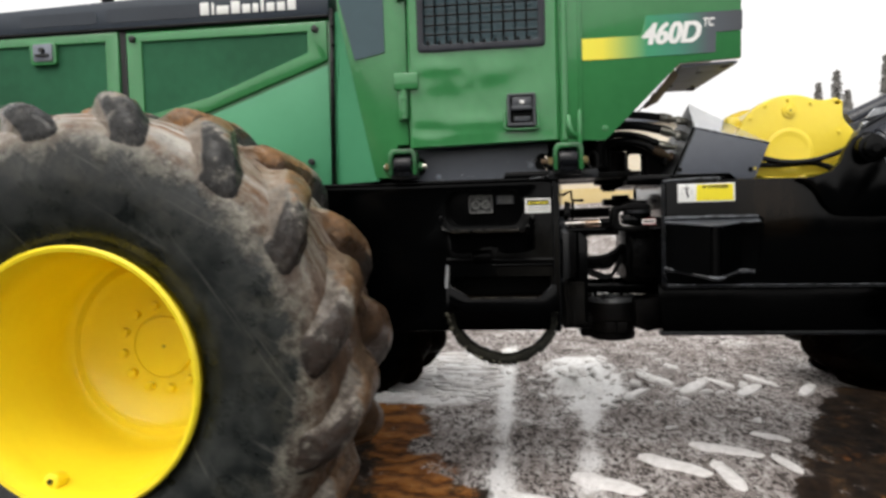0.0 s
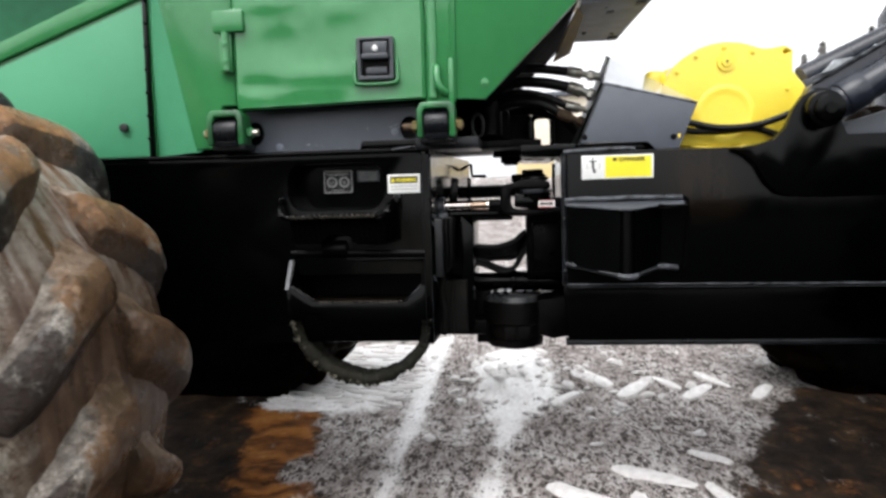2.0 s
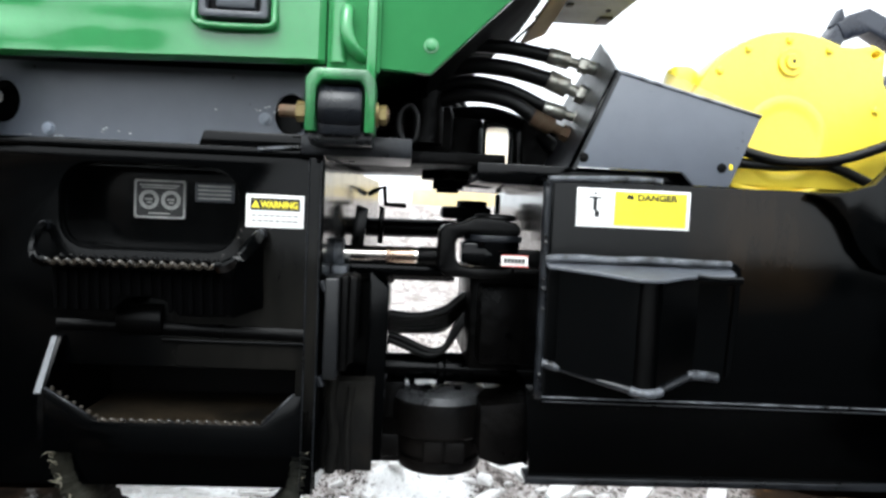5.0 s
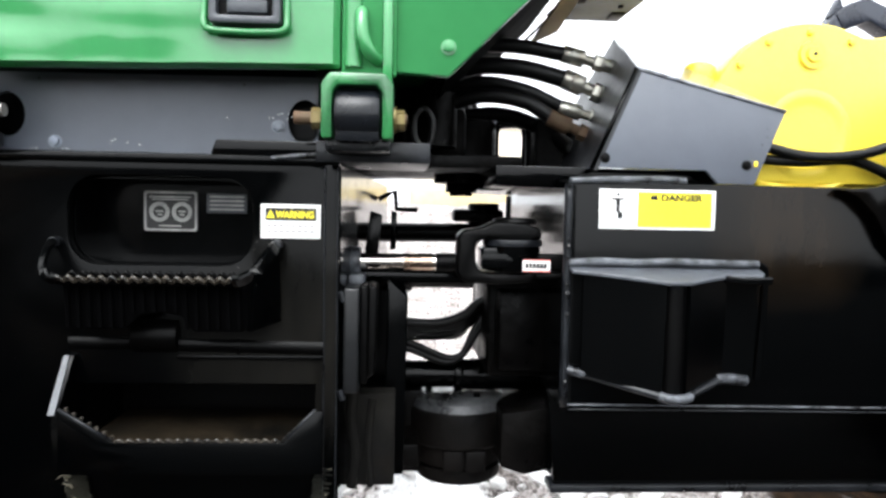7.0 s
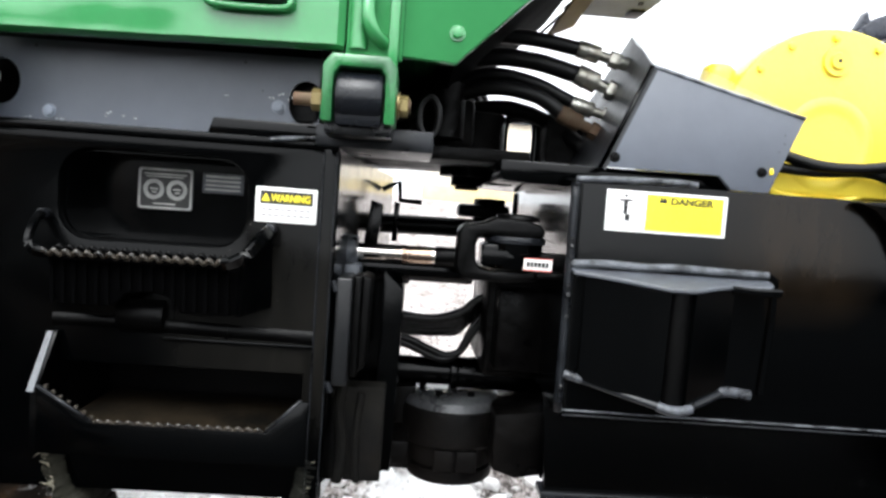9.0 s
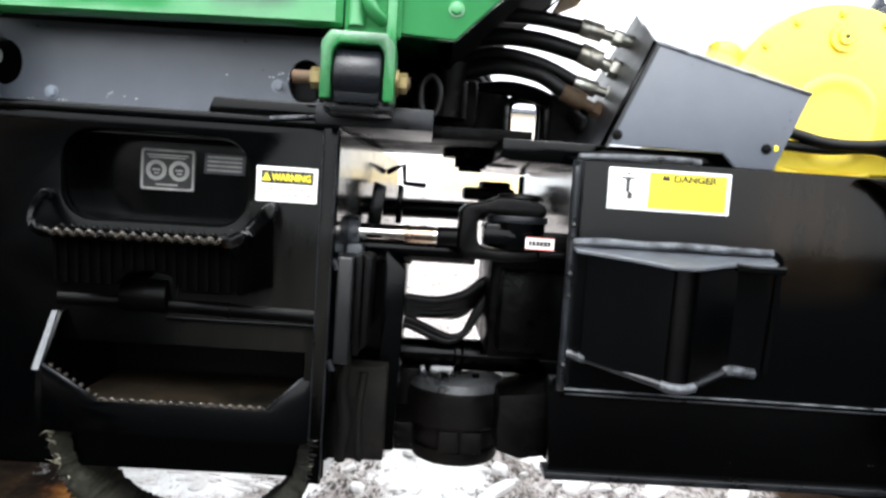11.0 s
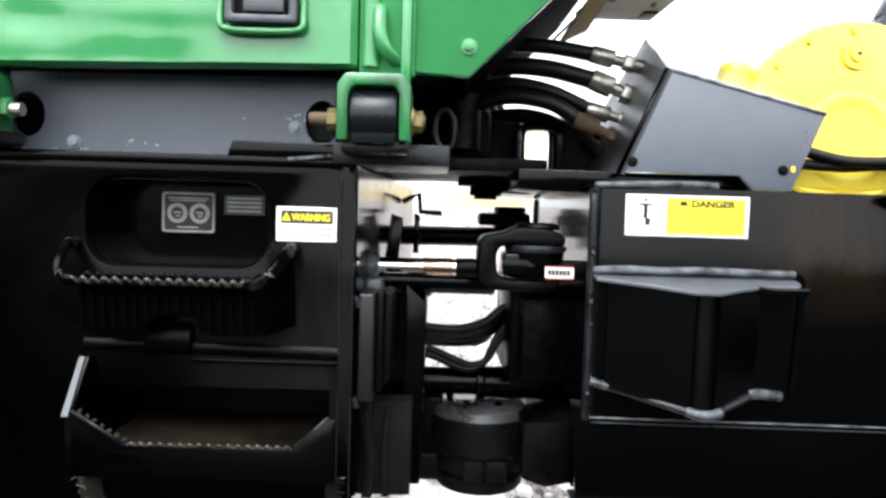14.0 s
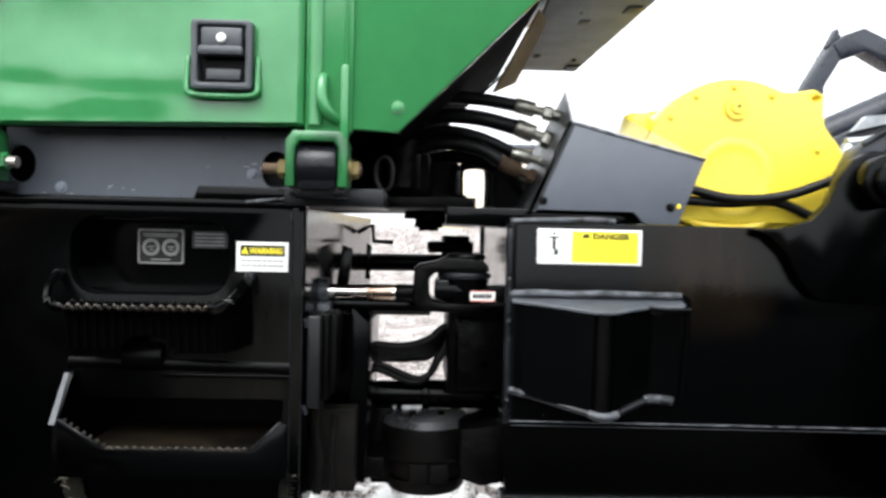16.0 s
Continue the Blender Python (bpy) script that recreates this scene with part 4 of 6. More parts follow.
def frayed():
    """Torn cord ends along the belt's near edge."""
    line = spline([(-0.435, 3.34, 0.88), (-0.41, 3.34, 0.79), (-0.33, 3.34, 0.70), (-0.19, 3.34, 0.652), (-0.06, 3.34, 0.69), (0.025, 3.34, 0.78), (0.045, 3.34, 0.88)], 40)
    bm, rnd = bmesh.new(), random.Random(17)
    for i in range(1, len(line) - 1):
        d = (line[i + 1] - line[i - 1]).normalized()
        out = Vector((d.z, 0, -d.x))
        many = 2 if i < len(line) * 0.6 else (1 if i % 4 == 0 else 0)
        for _ in range(many):
            p = line[i] + d * rnd.uniform(-0.006, 0.006) + out * rnd.uniform(0.004, 0.016) + Vector((0, rnd.uniform(-0.006, 0.05), 0))
            tip = p + (out * rnd.uniform(0.4, 1.0) + d * rnd.uniform(-0.7, 0.7)) * rnd.uniform(0.01, 0.026) + Vector((0, rnd.uniform(-0.008, 0.004), 0))
            e = d * rnd.uniform(0.002, 0.005)
            v = [bm.verts.new(q) for q in (p - e, p + e, p + Vector((0, 0.006, 0)), tip)]
            for f in ((0, 1, 3), (1, 2, 3), (2, 0, 3), (0, 2, 1)):
                bm.faces.new([v[q] for q in f])
    return bm


FRAY = mat("torn_cord", (0.26, 0.245, 0.19), 0.85, dark=(0.06, 0.055, 0.04), scale=30, amount=0.8, spec=0.1)
tagged(part("frayed_edge", frayed(), FRAY, belt, smooth=1), "torn pale cord ends", kind="stuff")

# dark panel under the cab, bolts
oval = lambda x: [(x + 0.034 * math.cos(2 * math.pi * k / 20), 1.565 + 0.043 * math.sin(2 * math.pi * k / 20)) for k in range(20)]
panel = part("grey_panel", slab([(-0.60, 1.497), (-0.175, 1.497), (-0.165, 1.526), (0.03, 1.526), (0.03, 1.652), (-0.60, 1.646)], 3.375, 3.385, 0, 2, [oval(-0.568)[::-1], oval(0.003)[::-1]]), GREY, skidder, "dark grey scuffed cover panel")
for x, z in ((-0.478, 1.514), (-0.049, 1.554)):
    hexbolt(x, 3.375, z, 0.010, ALU, panel)
CHIP = mat("bare_paint_chip", (0.42, 0.44, 0.46), 0.5, scale=30)
rnd = random.Random(8)
for x, z in [(-0.38 + rnd.random() * 0.06, 1.508 + rnd.random() * 0.012) for _ in range(5)] + [(-0.07 + rnd.random() * 0.1, 1.566 + rnd.random() * 0.012) for _ in range(7)] + [(-0.59 + rnd.random() * 0.2, 1.499) for _ in range(6)] + [(-0.15, 1.568)]:
    part("paint_chip", box(x, x + rnd.uniform(0.0015, 0.005), 3.3738, 3.3752, z, z + rnd.uniform(0.0012, 0.003)), CHIP, panel)
part("core", box(-0.9, 0.02, 3.42, 4.4, 1.48, 1.70), BLACK_DULL, skidder)

# stickers
warn = part("warning_sticker", box(-0.079, 0.038, 3.357, 3.3595, 1.333, 1.400, 0.0005), WHITE, front_frame, "black, yellow and white warning sticker")
part("sticker_band", box(-0.070, 0.030, 3.3563, 3.357, 1.368, 1.393), INK, warn)
lettering("sticker_word", "WARNING", 0.019, -0.049, 3.3560, 1.3735, SIGN_YELLOW, warn, bold=0.0006, width=0.074)
part("sticker_triangle", slab([(-0.068, 1.373), (-0.051, 1.373), (-0.0595, 1.389)], 3.3556, 3.3562), SIGN_YELLOW, warn)
for k in range(16):
    part("sticker_line", box(-0.068 + 0.012 * (k % 8) + 0.001, -0.058 + 0.012 * (k % 8), 3.3563, 3.357, 1.345 + 0.011 * (k // 8), 1.348 + 0.011 * (k // 8)), INK_PALE, warn)
plate = part("round_dial_label", slab(rounded(-0.331, -0.218, 1.338, 1.425, 0.006), 3.474, 3.477), INK, front_frame, "grey and black label with two round dials")
part("label_border", slab(rounded(-0.329, -0.220, 1.340, 1.423, 0.006), 3.4725, 3.474, 0, 2, [rounded(-0.325, -0.224, 1.344, 1.419, 0.005)[::-1]]), PLATE, plate)
for x in (-0.298, -0.251):
    part("dial", lathe([(0.013, 3.4725), (0.021, 3.4725), (0.021, 3.474), (0.013, 3.474)], x, 1.380, 28, True), PLATE, plate)
    part("dial_mark", [box(x - 0.008, x + 0.008, 3.4725, 3.474, 1.379, 1.383), box(x - 0.004, x + 0.006, 3.4725, 3.474, 1.372, 1.376)], PLATE, plate)
for x0, x1, z0, z1 in ((-0.318, -0.233, 1.410, 1.413), (-0.313, -0.238, 1.405, 1.4075), (-0.298, -0.253, 1.349, 1.352)):
    part("label_bar", box(x0, x1, 3.4725, 3.474, z0, z1), PLATE, plate)
for ob in (plate, *plate.children):
    ob.data.transform(Matrix.Translation((-0.016, 0, 0)))
tag = part("maker_plate", box(-0.206, -0.121, 3.474, 3.477, 1.378, 1.42, 0.001), PLASTIC, front_frame, "small grey data plate, unreadable")
for k in range(4):
    part("plate_bar", box(-0.199, -0.128, 3.4725, 3.474, 1.384 + 0.009 * k, 1.388 + 0.009 * k), PLATE, tag)
for ob in (tag, *tag.children):
    ob.data.transform(Matrix.Translation((-0.010, 0, 0.001)))

# ---- cab ----
SIDE = 3.29
cab = part("cab_shell", [
    slab([(-0.76, 1.51), (-0.655, 1.51), (-0.655, 1.66), (-0.60, 1.66), (-0.60, 3.0), (-0.92, 3.0), (-0.92, 2.30)], SIDE, 4.5, 0.006),
    slab([(0.09, 1.655), (0.282, 1.645), (0.605, 1.967), (0.859, 1.977), (0.865, 3.0), (0.09, 3.0)], SIDE, 3.32, 0.005),
    slab([(0.60, 2.06), (0.859, 2.06), (0.865, 3.0), (0.60, 3.0)], 3.32, 3.9, 0.005),
    box(-0.62, 0.62, 3.45, 4.4, 2.06, 3.0), box(-0.62, 0.25, 3.45, 4.3, 1.70, 2.0), box(-0.9, 0.1, SIDE + 0.01, 3.46, 2.75, 3.0, 0.01)], GREEN, skidder, "green sheet-steel cab with dents")
part("roof", box(-0.95, 0.9, 3.24, 4.55, 3.0, 3.06, 0.02), GREEN, cab)
part("corner_post", [rod((0.105, SIDE - 0.01, 1.655), (0.105, SIDE - 0.01, 3.0), 0.017), box(0.082, 0.185, SIDE - 0.012, SIDE + 0.02, 1.64, 3.0, 0.006), box(0.158, 0.178, SIDE - 0.028, SIDE, 1.60, 1.785, 0.008), box(0.164, 0.176, SIDE - 0.016, SIDE, 1.78, 3.0, 0.005)], GREEN, cab)
part("grab_loop", tube([(0.12, 3.29, 1.758), (0.12, 3.264, 1.748), (0.122, 3.252, 1.71), (0.134, 3.256, 1.68), (0.152, 3.28, 1.668)], 0.013, 12), GREEN, cab)
hexbolt(0.281, SIDE, 1.70, 0.011, GREEN, cab)
wedge = part("side_wedge", quad((-0.998, 3.47, 1.5), (-0.755, 3.29, 1.5), (-0.905, 3.33, 2.31), (-0.968, 3.42, 2.31), thick=0.02), GREEN_PALE, skidder, "pale green tapered corner panel")
part("rubber_seal", tube([(-1.002, 3.44, 1.5), (-0.972, 3.40, 2.33)], 0.011, 8, smooth=False), RUBBER, wedge)
for k in range(9):
    z = 1.56 + 0.085 * k
    part("seal_clip", box(-1.006 + 0.038 * k / 9 * 0.9, -0.988 + 0.038 * k / 9 * 0.9, 3.415 - 0.004 * k, 3.43 - 0.004 * k, z, z + 0.012, 0.002), BLACK_DULL, wedge)
part("corner_window", quad((-0.84, 3.283, 2.055), (-0.70, 3.283, 2.085), (-0.70, 3.283, 2.9), (-0.925, 3.283, 2.9), (-0.905, 3.283, 2.32), thick=0.012), GLASS_DARK, cab, "dark corner window")


def door_panel():
    """The cab door's skin, dented, with its window opening."""
    nx, nz, x0, x1, z0, z1 = 56, 200, -0.592, 0.080, 1.652, 2.92
    bm = bmesh.new()

    def dent(x, z):
        d = 0.0
        for cx, cz, sx, sz, a in ((-0.42, 1.86, 0.12, 0.06, 0.016), (-0.2, 1.97, 0.1, 0.05, -0.012), (-0.28, 1.75, 0.18, 0.035, -0.013), (-0.45, 2.0, 0.1, 0.035, -0.014), (-0.1, 1.9, 0.05, 0.1, 0.009), (0.0, 1.85, 0.05, 0.06, -0.008), (-0.5, 1.72, 0.08, 0.03, 0.012), (-0.3, 1.9, 0.02, 0.1, 0.008)):
            d += 0.5 * a * math.exp(-((x - cx) / sx) ** 2 - ((z - cz) / sz) ** 2)
        e = min(x - x0, x1 - x, z - z0)
        edge = 1.697 + 0.005 * noise.noise((x * 16, 0, 4)) + 0.004 * noise.noise((x * 50, 0, 8))
        hollow = 0.0052 * max(0, min(1, (edge - z) / 0.034)) * max(0, min(1, (-0.18 - x) / 0.06))
        roll = 0.012 * max(0, 1 - e / 0.006) + hollow
        return (d + 0.004 * noise.noise((x * 6, z * 6, 2)) + 0.0025 * abs(noise.noise((x * 11, z * 9, 6)))) * min(1, e / 0.05) + roll

    grid = [[bm.verts.new((x0 + (x1 - x0) * i / nx, 3.266 + dent(x0 + (x1 - x0) * i / nx, z0 + (z1 - z0) * j / nz), z0 + (z1 - z0) * j / nz)) for i in range(nx + 1)] for j in range(nz + 1)]
    for j in range(nz):
        for i in range(nx):
            cx, cz = x0 + (x1 - x0) * (i + 0.5) / nx, z0 + (z1 - z0) * (j + 0.5) / nz
            if -0.53 < cx < 0.01 and 2.085 < cz < 2.80:
                continue
            bm.faces.new((grid[j][i], grid[j][i + 1], grid[j + 1][i + 1], grid[j + 1][i]))
    loose = [v for v in bm.verts if not v.link_faces]
    bmesh.ops.delete(bm, geom=loose, context="VERTS")
    for v in bm.verts:
        v.co.z -= 0.014 * (x1 - v.co.x) / (x1 - x0) * max(0, 1 - (v.co.z - z0) / 0.06)
    out = bmesh.ops.extrude_face_region(bm, geom=bm.faces[:])
    for v in out["geom"]:
        if isinstance(v, bmesh.types.BMVert):
            v.co.y += 0.02
    bmesh.ops.recalc_face_normals(bm, faces=bm.faces[:])
    return bm


door = part("cab_door", door_panel(), GREEN, skidder, "dented green cab door")
part("window_frame", slab(rounded(-0.545, 0.025, 2.068, 2.82, 0.02), 3.255, 3.28, 0.004, 2, [rounded(-0.515, -0.005, 2.098, 2.79, 0.015)[::-1]]), mat("slate_rubber_frame", (0.022, 0.025, 0.033), 0.45, scale=9, spec=0.3), door, "slate-black window frame")
part("window_pane", box(-0.53, 0.01, 3.30, 3.308, 2.085, 2.80), GLASS_DARK, door)
part("guard_mesh", [rod((-0.515 + 0.051 * k, 3.27, 2.10), (-0.515 + 0.051 * k, 3.27, 2.79), 0.004, 8) for k in range(1, 10)] + [rod((-0.512, 3.262, 2.10 + 0.042 * k), (-0.008, 3.262, 2.10 + 0.042 * k), 0.004, 8) for k in range(1, 16)], BLACK_DULL, door, "black bar guard over the window")
for k in range(10):
    part("guard_clip", box(-0.50 + 0.05 * k, -0.488 + 0.05 * k, 3.25, 3.262, 2.098, 2.112, 0.002), BLACK_DULL, door)
lock = part("door_handle", slab(rounded(-0.148, -0.022, 1.718, 1.862, 0.008), 3.236, 3.275, 0.004, 2, [rounded(-0.134, -0.036, 1.732, 1.850, 0.005)[::-1]]), PLASTIC, door, "black plastic paddle door handle")
part("handle_back", box(-0.136, -0.034, 3.258, 3.264, 1.73, 1.852), BLACK_DULL, lock)
part("paddle", [box(-0.126, -0.042, 3.232, 3.262, 1.80, 1.845, 0.005), box(-0.131, -0.038, 3.224, 3.25, 1.786, 1.806, 0.006), box(-0.118, -0.046, 3.244, 3.262, 1.738, 1.762, 0.004)], PLASTIC, lock)
part("key_barrel", rod((-0.083, 3.226, 1.822), (-0.083, 3.234, 1.822), 0.010, 18, bevel=0.002), WHITE, lock, "bright key barrel")
part("handle_guard", tube([(-0.160, 3.262, 1.79), (-0.160, 3.255, 1.74), (-0.158, 3.25, 1.716), (-0.145, 3.25, 1.708), (-0.09, 3.25, 1.706), (-0.03, 3.25, 1.708), (-0.014, 3.25, 1.716), (-0.014, 3.255, 1.74), (-0.014, 3.262, 1.79)], 0.0065, 8, 4), GREEN, door)
for z in (1.905, 2.45):
    part("door_hinge", [box(-0.655, -0.545, 3.246, 3.275, z, z + 0.075, 0.006), rod((-0.612, 3.252, z - 0.13), (-0.612, 3.252, z + 0.0), 0.013), box(-0.64, -0.595, 3.26, 3.285, z - 0.135, z, 0.004)], GREEN, door)
    for q in (0.04, 0.1):
        hexbolt(-0.612, 3.245, z - q, 0.011, GREEN, door, "hinge_bolt")


BUSH = mat("bush_steel", (0.006, 0.007, 0.009), 0.22, dark=(0.002, 0.002, 0.0025), scale=9, amount=0.6, spec=0.25)


# The cab's green with dirt, and darkened for the weaker light on the clamps.
GREEN_DIRTY_SHADED = mat("dirty_shaded_green_paint", (0.022, 0.15, 0.042), 0.3, dark=(0.006, 0.04, 0.014), scale=14, amount=0.75, bump=0.001, bump_scale=45, coat=0.15)


def mount(x, s, reach, stud, nut):
    """A rubber cab mount: green clevis, black bush, through bolt."""
    clevis = part("cab_mount", [
        slab([(x - 0.065, 1.52), (x - 0.045, 1.52), (x - 0.045, 1.602), (x - 0.035, 1.616), (x + 0.035, 1.616), (x + 0.045, 1.602), (x + 0.045, 1.52), (x + 0.065, 1.52), (x + 0.065, 1.618), (x + 0.05, 1.638), (x - 0.05, 1.638), (x - 0.065, 1.618)], 3.235, 3.32, 0.005)], GREEN_DIRTY_SHADED, skidder, "dirty green clevis, shade put into its colour, over a rubber bush")
    part("bush", [rod((x - 0.042, 3.278, 1.565), (x + 0.042, 3.278, 1.565), 0.05, 24, bevel=0.008), box(x - 0.04, x + 0.04, 3.24, 3.33, 1.515, 1.56, 0.004)], BUSH, clevis, "dark steel-sleeved bush")
    part("mount_pad", box(x - 0.06, x + 0.06, 3.262, 3.36, 1.5, 1.524, 0.004), SHEEN, clevis)
    part("through_bolt", [rod((x - s * reach, 3.278, 1.56), (x + s * 0.09, 3.278, 1.56), 0.012, 14)], stud, clevis)
    part("nut", [rod((x - s * 0.086, 3.278, 1.56), (x - s * 0.066, 3.278, 1.56), 0.020, 6, bevel=0.002)], nut, clevis)
    part("bolt_head", [rod((x + s * 0.066, 3.278, 1.56), (x + s * 0.070, 3.278, 1.56), 0.024, 20), rod((x + s * 0.070, 3.278, 1.56), (x + s * 0.086, 3.278, 1.56), 0.019, 6, bevel=0.002)], OLIVE, clevis)


OLIVE = mat("olive_zinc", (0.2, 0.16, 0.06), 0.4, metal=0.5, dark=(0.09, 0.06, 0.03), scale=40, amount=0.7)
mount(0.115, 1, 0.118, RUST, OLIVE)
mount(-0.625, -1, 0.105, ZINC, GREEN_DIRTY_SHADED)
# underside of the cab's tail, hoses' shadow room
part("tail_floor", quad((0.612, 3.32, 1.966), (0.635, 4.03, 1.975), (0.825, 4.03, 1.975), (0.85, 3.32, 1.972), thick=-0.012), ALU, cab, "bare grey floor plate of the cab's tail")
# Dark boxes for the floor's holes and the stains at its corner.
for x, y, w in ((0.66, 3.82, 0.018), (0.715, 3.47, 0.026), (0.70, 3.41, 0.01), (0.78, 3.93, 0.04), (0.80, 3.36, 0.035), (0.78, 3.86, 0.012)):
    part("floor_hole", box(x, x + w, y, y + w * 1.5, 1.955, 1.966 + 0.012 * (y - 3.32), 0.003), INK, cab)
for k in range(7):
    part("print_bar", box(0.70 + 0.012 * k, 0.706 + 0.012 * k, 3.62, 3.70, 1.962, 1.968), PLATE, cab)
part("slope_floor", quad((0.282, 3.30, 1.66), (0.282, 4.2, 1.66), (0.605, 4.3, 2.0), (0.605, 3.30, 1.975), thick=0.01), MATT, cab)
part("tan_panel", quad((0.604, 3.42, 1.966), (0.628, 3.46, 1.95), (0.616, 3.9, 1.90), (0.546, 3.9, 1.867), thick=0.008), TAN, cab, "beige primed inner panel")

# gradient stripe and model lettering
stripe = bpy.data.materials.new("stripe_vinyl")
stripe.use_nodes = True
sn, sl = stripe.node_tree.nodes, stripe.node_tree.links
sg, sr = sn.new("ShaderNodeTexCoord"), sn.new("ShaderNodeValToRGB")
sx = sn.new("ShaderNodeSeparateXYZ")
sl.new(sg.outputs["Generated"], sx.inputs[0])
sl.new(sx.outputs["X"], sr.inputs[0])
sr.color_ramp.elements[0].color, sr.color_ramp.elements[1].color = (0.85, 0.75, 0.05, 1), (0.045, 0.05, 0.06, 1)
for p, c in ((0.14, (0.8, 0.7, 0.05)), (0.3, (0.25, 0.42, 0.1)), (0.42, (0.02, 0.26, 0.12)), (0.62, (0.03, 0.2, 0.13)), (0.8, (0.06, 0.075, 0.09))):
    sr.color_ramp.elements.new(p).color = (*c, 1)
sl.new(sr.outputs[0], sn["Principled BSDF"].inputs["Base Color"])
sn["Principled BSDF"].inputs["Roughness"].default_value = 0.35
band = part("model_stripe", [slab([(0.178, 1.999), (0.40, 1.999), (0.75, 2.005), (0.755, 2.09), (0.862, 2.095), (0.863, 2.178), (0.46, 2.178), (0.44, 2.093), (0.178, 2.093)], 3.2868, 3.2885)], stripe, cab, "stripe that fades from yellow over green to slate")
lettering("model_number", "460D", 0.125, 0.438, 3.286, 2.055, WHITE, band, shear=0.25, bold=0.0028, width=0.25)
lettering("model_number_shade", "460D", 0.125, 0.444, 3.2857, 2.055, WHITE, band, shear=0.25, bold=0.0028, width=0.25)
lettering("model_letters", "TC", 0.05, 0.698, 3.286, 2.118, WHITE, band, shear=0.2, bold=0.0014, width=0.05)

# ---- hood ----
hood = part("hood_side", [box(-3.3, -0.99, 3.46, 4.4, 1.48, 2.31, 0.012)], GREEN, skidder, "green engine hood side")
part("hood_panel", [slab([(-2.045, 1.5), (-1.012, 1.5), (-1.012, 2.078), (-1.62, 1.862), (-2.045, 1.71)], 3.448, 3.458, 0.004)], GREEN_PALE, hood, "pale green lower hood panel")
part("screen_frame", slab([(-2.045, 1.73), (-1.62, 1.882), (-1.012, 2.098), (-1.012, 2.285), (-2.045, 2.285)], 3.440, 3.458, 0.005, 2, [[(-1.965, 1.87), (-1.62, 1.95), (-1.11, 2.14), (-1.11, 2.24), (-1.965, 2.24)][::-1]]), GREEN, hood, "green screen frame")
MESH = mat("dark_screen", (0.02, 0.12, 0.055), 0.6, spec=0.2, dark=(0.015, 0.075, 0.036), scale=2, amount=0.8, bump=0.0004, bump_scale=300)
part("screen", slab([(-1.97, 1.86), (-1.62, 1.94), (-1.1, 2.13), (-1.1, 2.25), (-1.97, 2.25)], 3.452, 3.456), MESH, hood, "dark perforated screen")
part("front_frame_panel", slab([(-3.2, 1.6), (-2.09, 1.6), (-2.09, 2.295), (-3.2, 2.295)], 3.440, 3.458, 0.005, 2, [[(-3.1, 1.7), (-2.16, 1.7), (-2.16, 2.25), (-3.1, 2.25)][::-1]]), GREEN, hood)
part("front_screen", slab([(-3.1, 1.7), (-2.15, 1.7), (-2.15, 2.255), (-3.1, 2.255)], 3.452, 3.456), MESH, hood)
part("panel_gap", box(-2.085, -2.055, 3.452, 3.459, 1.55, 2.30), INK, hood)
latch = part("hood_latch", [slab(rounded(-2.56, -2.42, 2.15, 2.27, 0.02), 3.428, 3.45, 0.004)], GREEN, hood)
part("latch_plate", slab(rounded(-2.54, -2.435, 2.17, 2.255, 0.008), 3.42, 3.43, 0.003), ALU, latch, "bare metal latch")
part("latch_button", [rod((-2.487, 3.405, 2.222), (-2.487, 3.42, 2.222), 0.013), box(-2.525, -2.45, 3.412, 3.42, 2.19, 2.205, 0.003)], INK, latch)
for x, z in ((-2.01, 2.255), (-1.07, 2.25), (-1.108, 1.612)):
    part("rubber_button", rod((x, 3.425, z), (x, 3.441, z), 0.017, 16, bevel=0.004), INK, hood)
SLATE = mat("blue_slate_paint", (0.02, 0.031, 0.047), 0.35, dark=(0.014, 0.021, 0.032), scale=3, amount=0.6, bump=0.0003, bump_scale=50)
top = part("hood_top", [slab([(-3.3, 2.312), (-1.0, 2.312), (-1.0, 2.49), (-3.3, 2.42)], 3.45, 4.42, 0.012)], SLATE, skidder, "dark blue-slate hood top")
# Flat plates; the recesses' shade is painted as a darker slate.
part("hood_recess", [slab(rounded(-2.62, -2.2, 2.345, 2.405, 0.02), 3.447, 3.4515), slab(rounded(-2.15, -1.65, 2.345, 2.412, 0.02), 3.447, 3.4515)], mat("slate_recess_shade", (0.014, 0.022, 0.034), 0.45, scale=4), top)
part("hood_lip", box(-3.3, -1.0, 3.435, 3.46, 2.30, 2.318, 0.004), BLACK, top)
part("handrail_foot", [rod((-2.2, 3.55, 2.43), (-2.2, 3.55, 2.52), 0.03), box(-2.25, -2.12, 3.5, 3.6, 2.43, 2.45, 0.004)], BLACK_DULL, top)
x = -1.652
for w, h in ((0.046, 0.062), (0.014, 0.058), (0.062, 0.042), (0.044, 0.06), (0.04, 0.042), (0.028, 0.042), (0.016, 0.058), (0.04, 0.042), (0.04, 0.042), (0.042, 0.06)):
    part("letter_bar", box(x, x + w, 3.4465, 3.4495, 2.352, 2.352 + h, 0.001), WHITE, top, "white bar in place of a lettered mark")
    x += w + 0.013

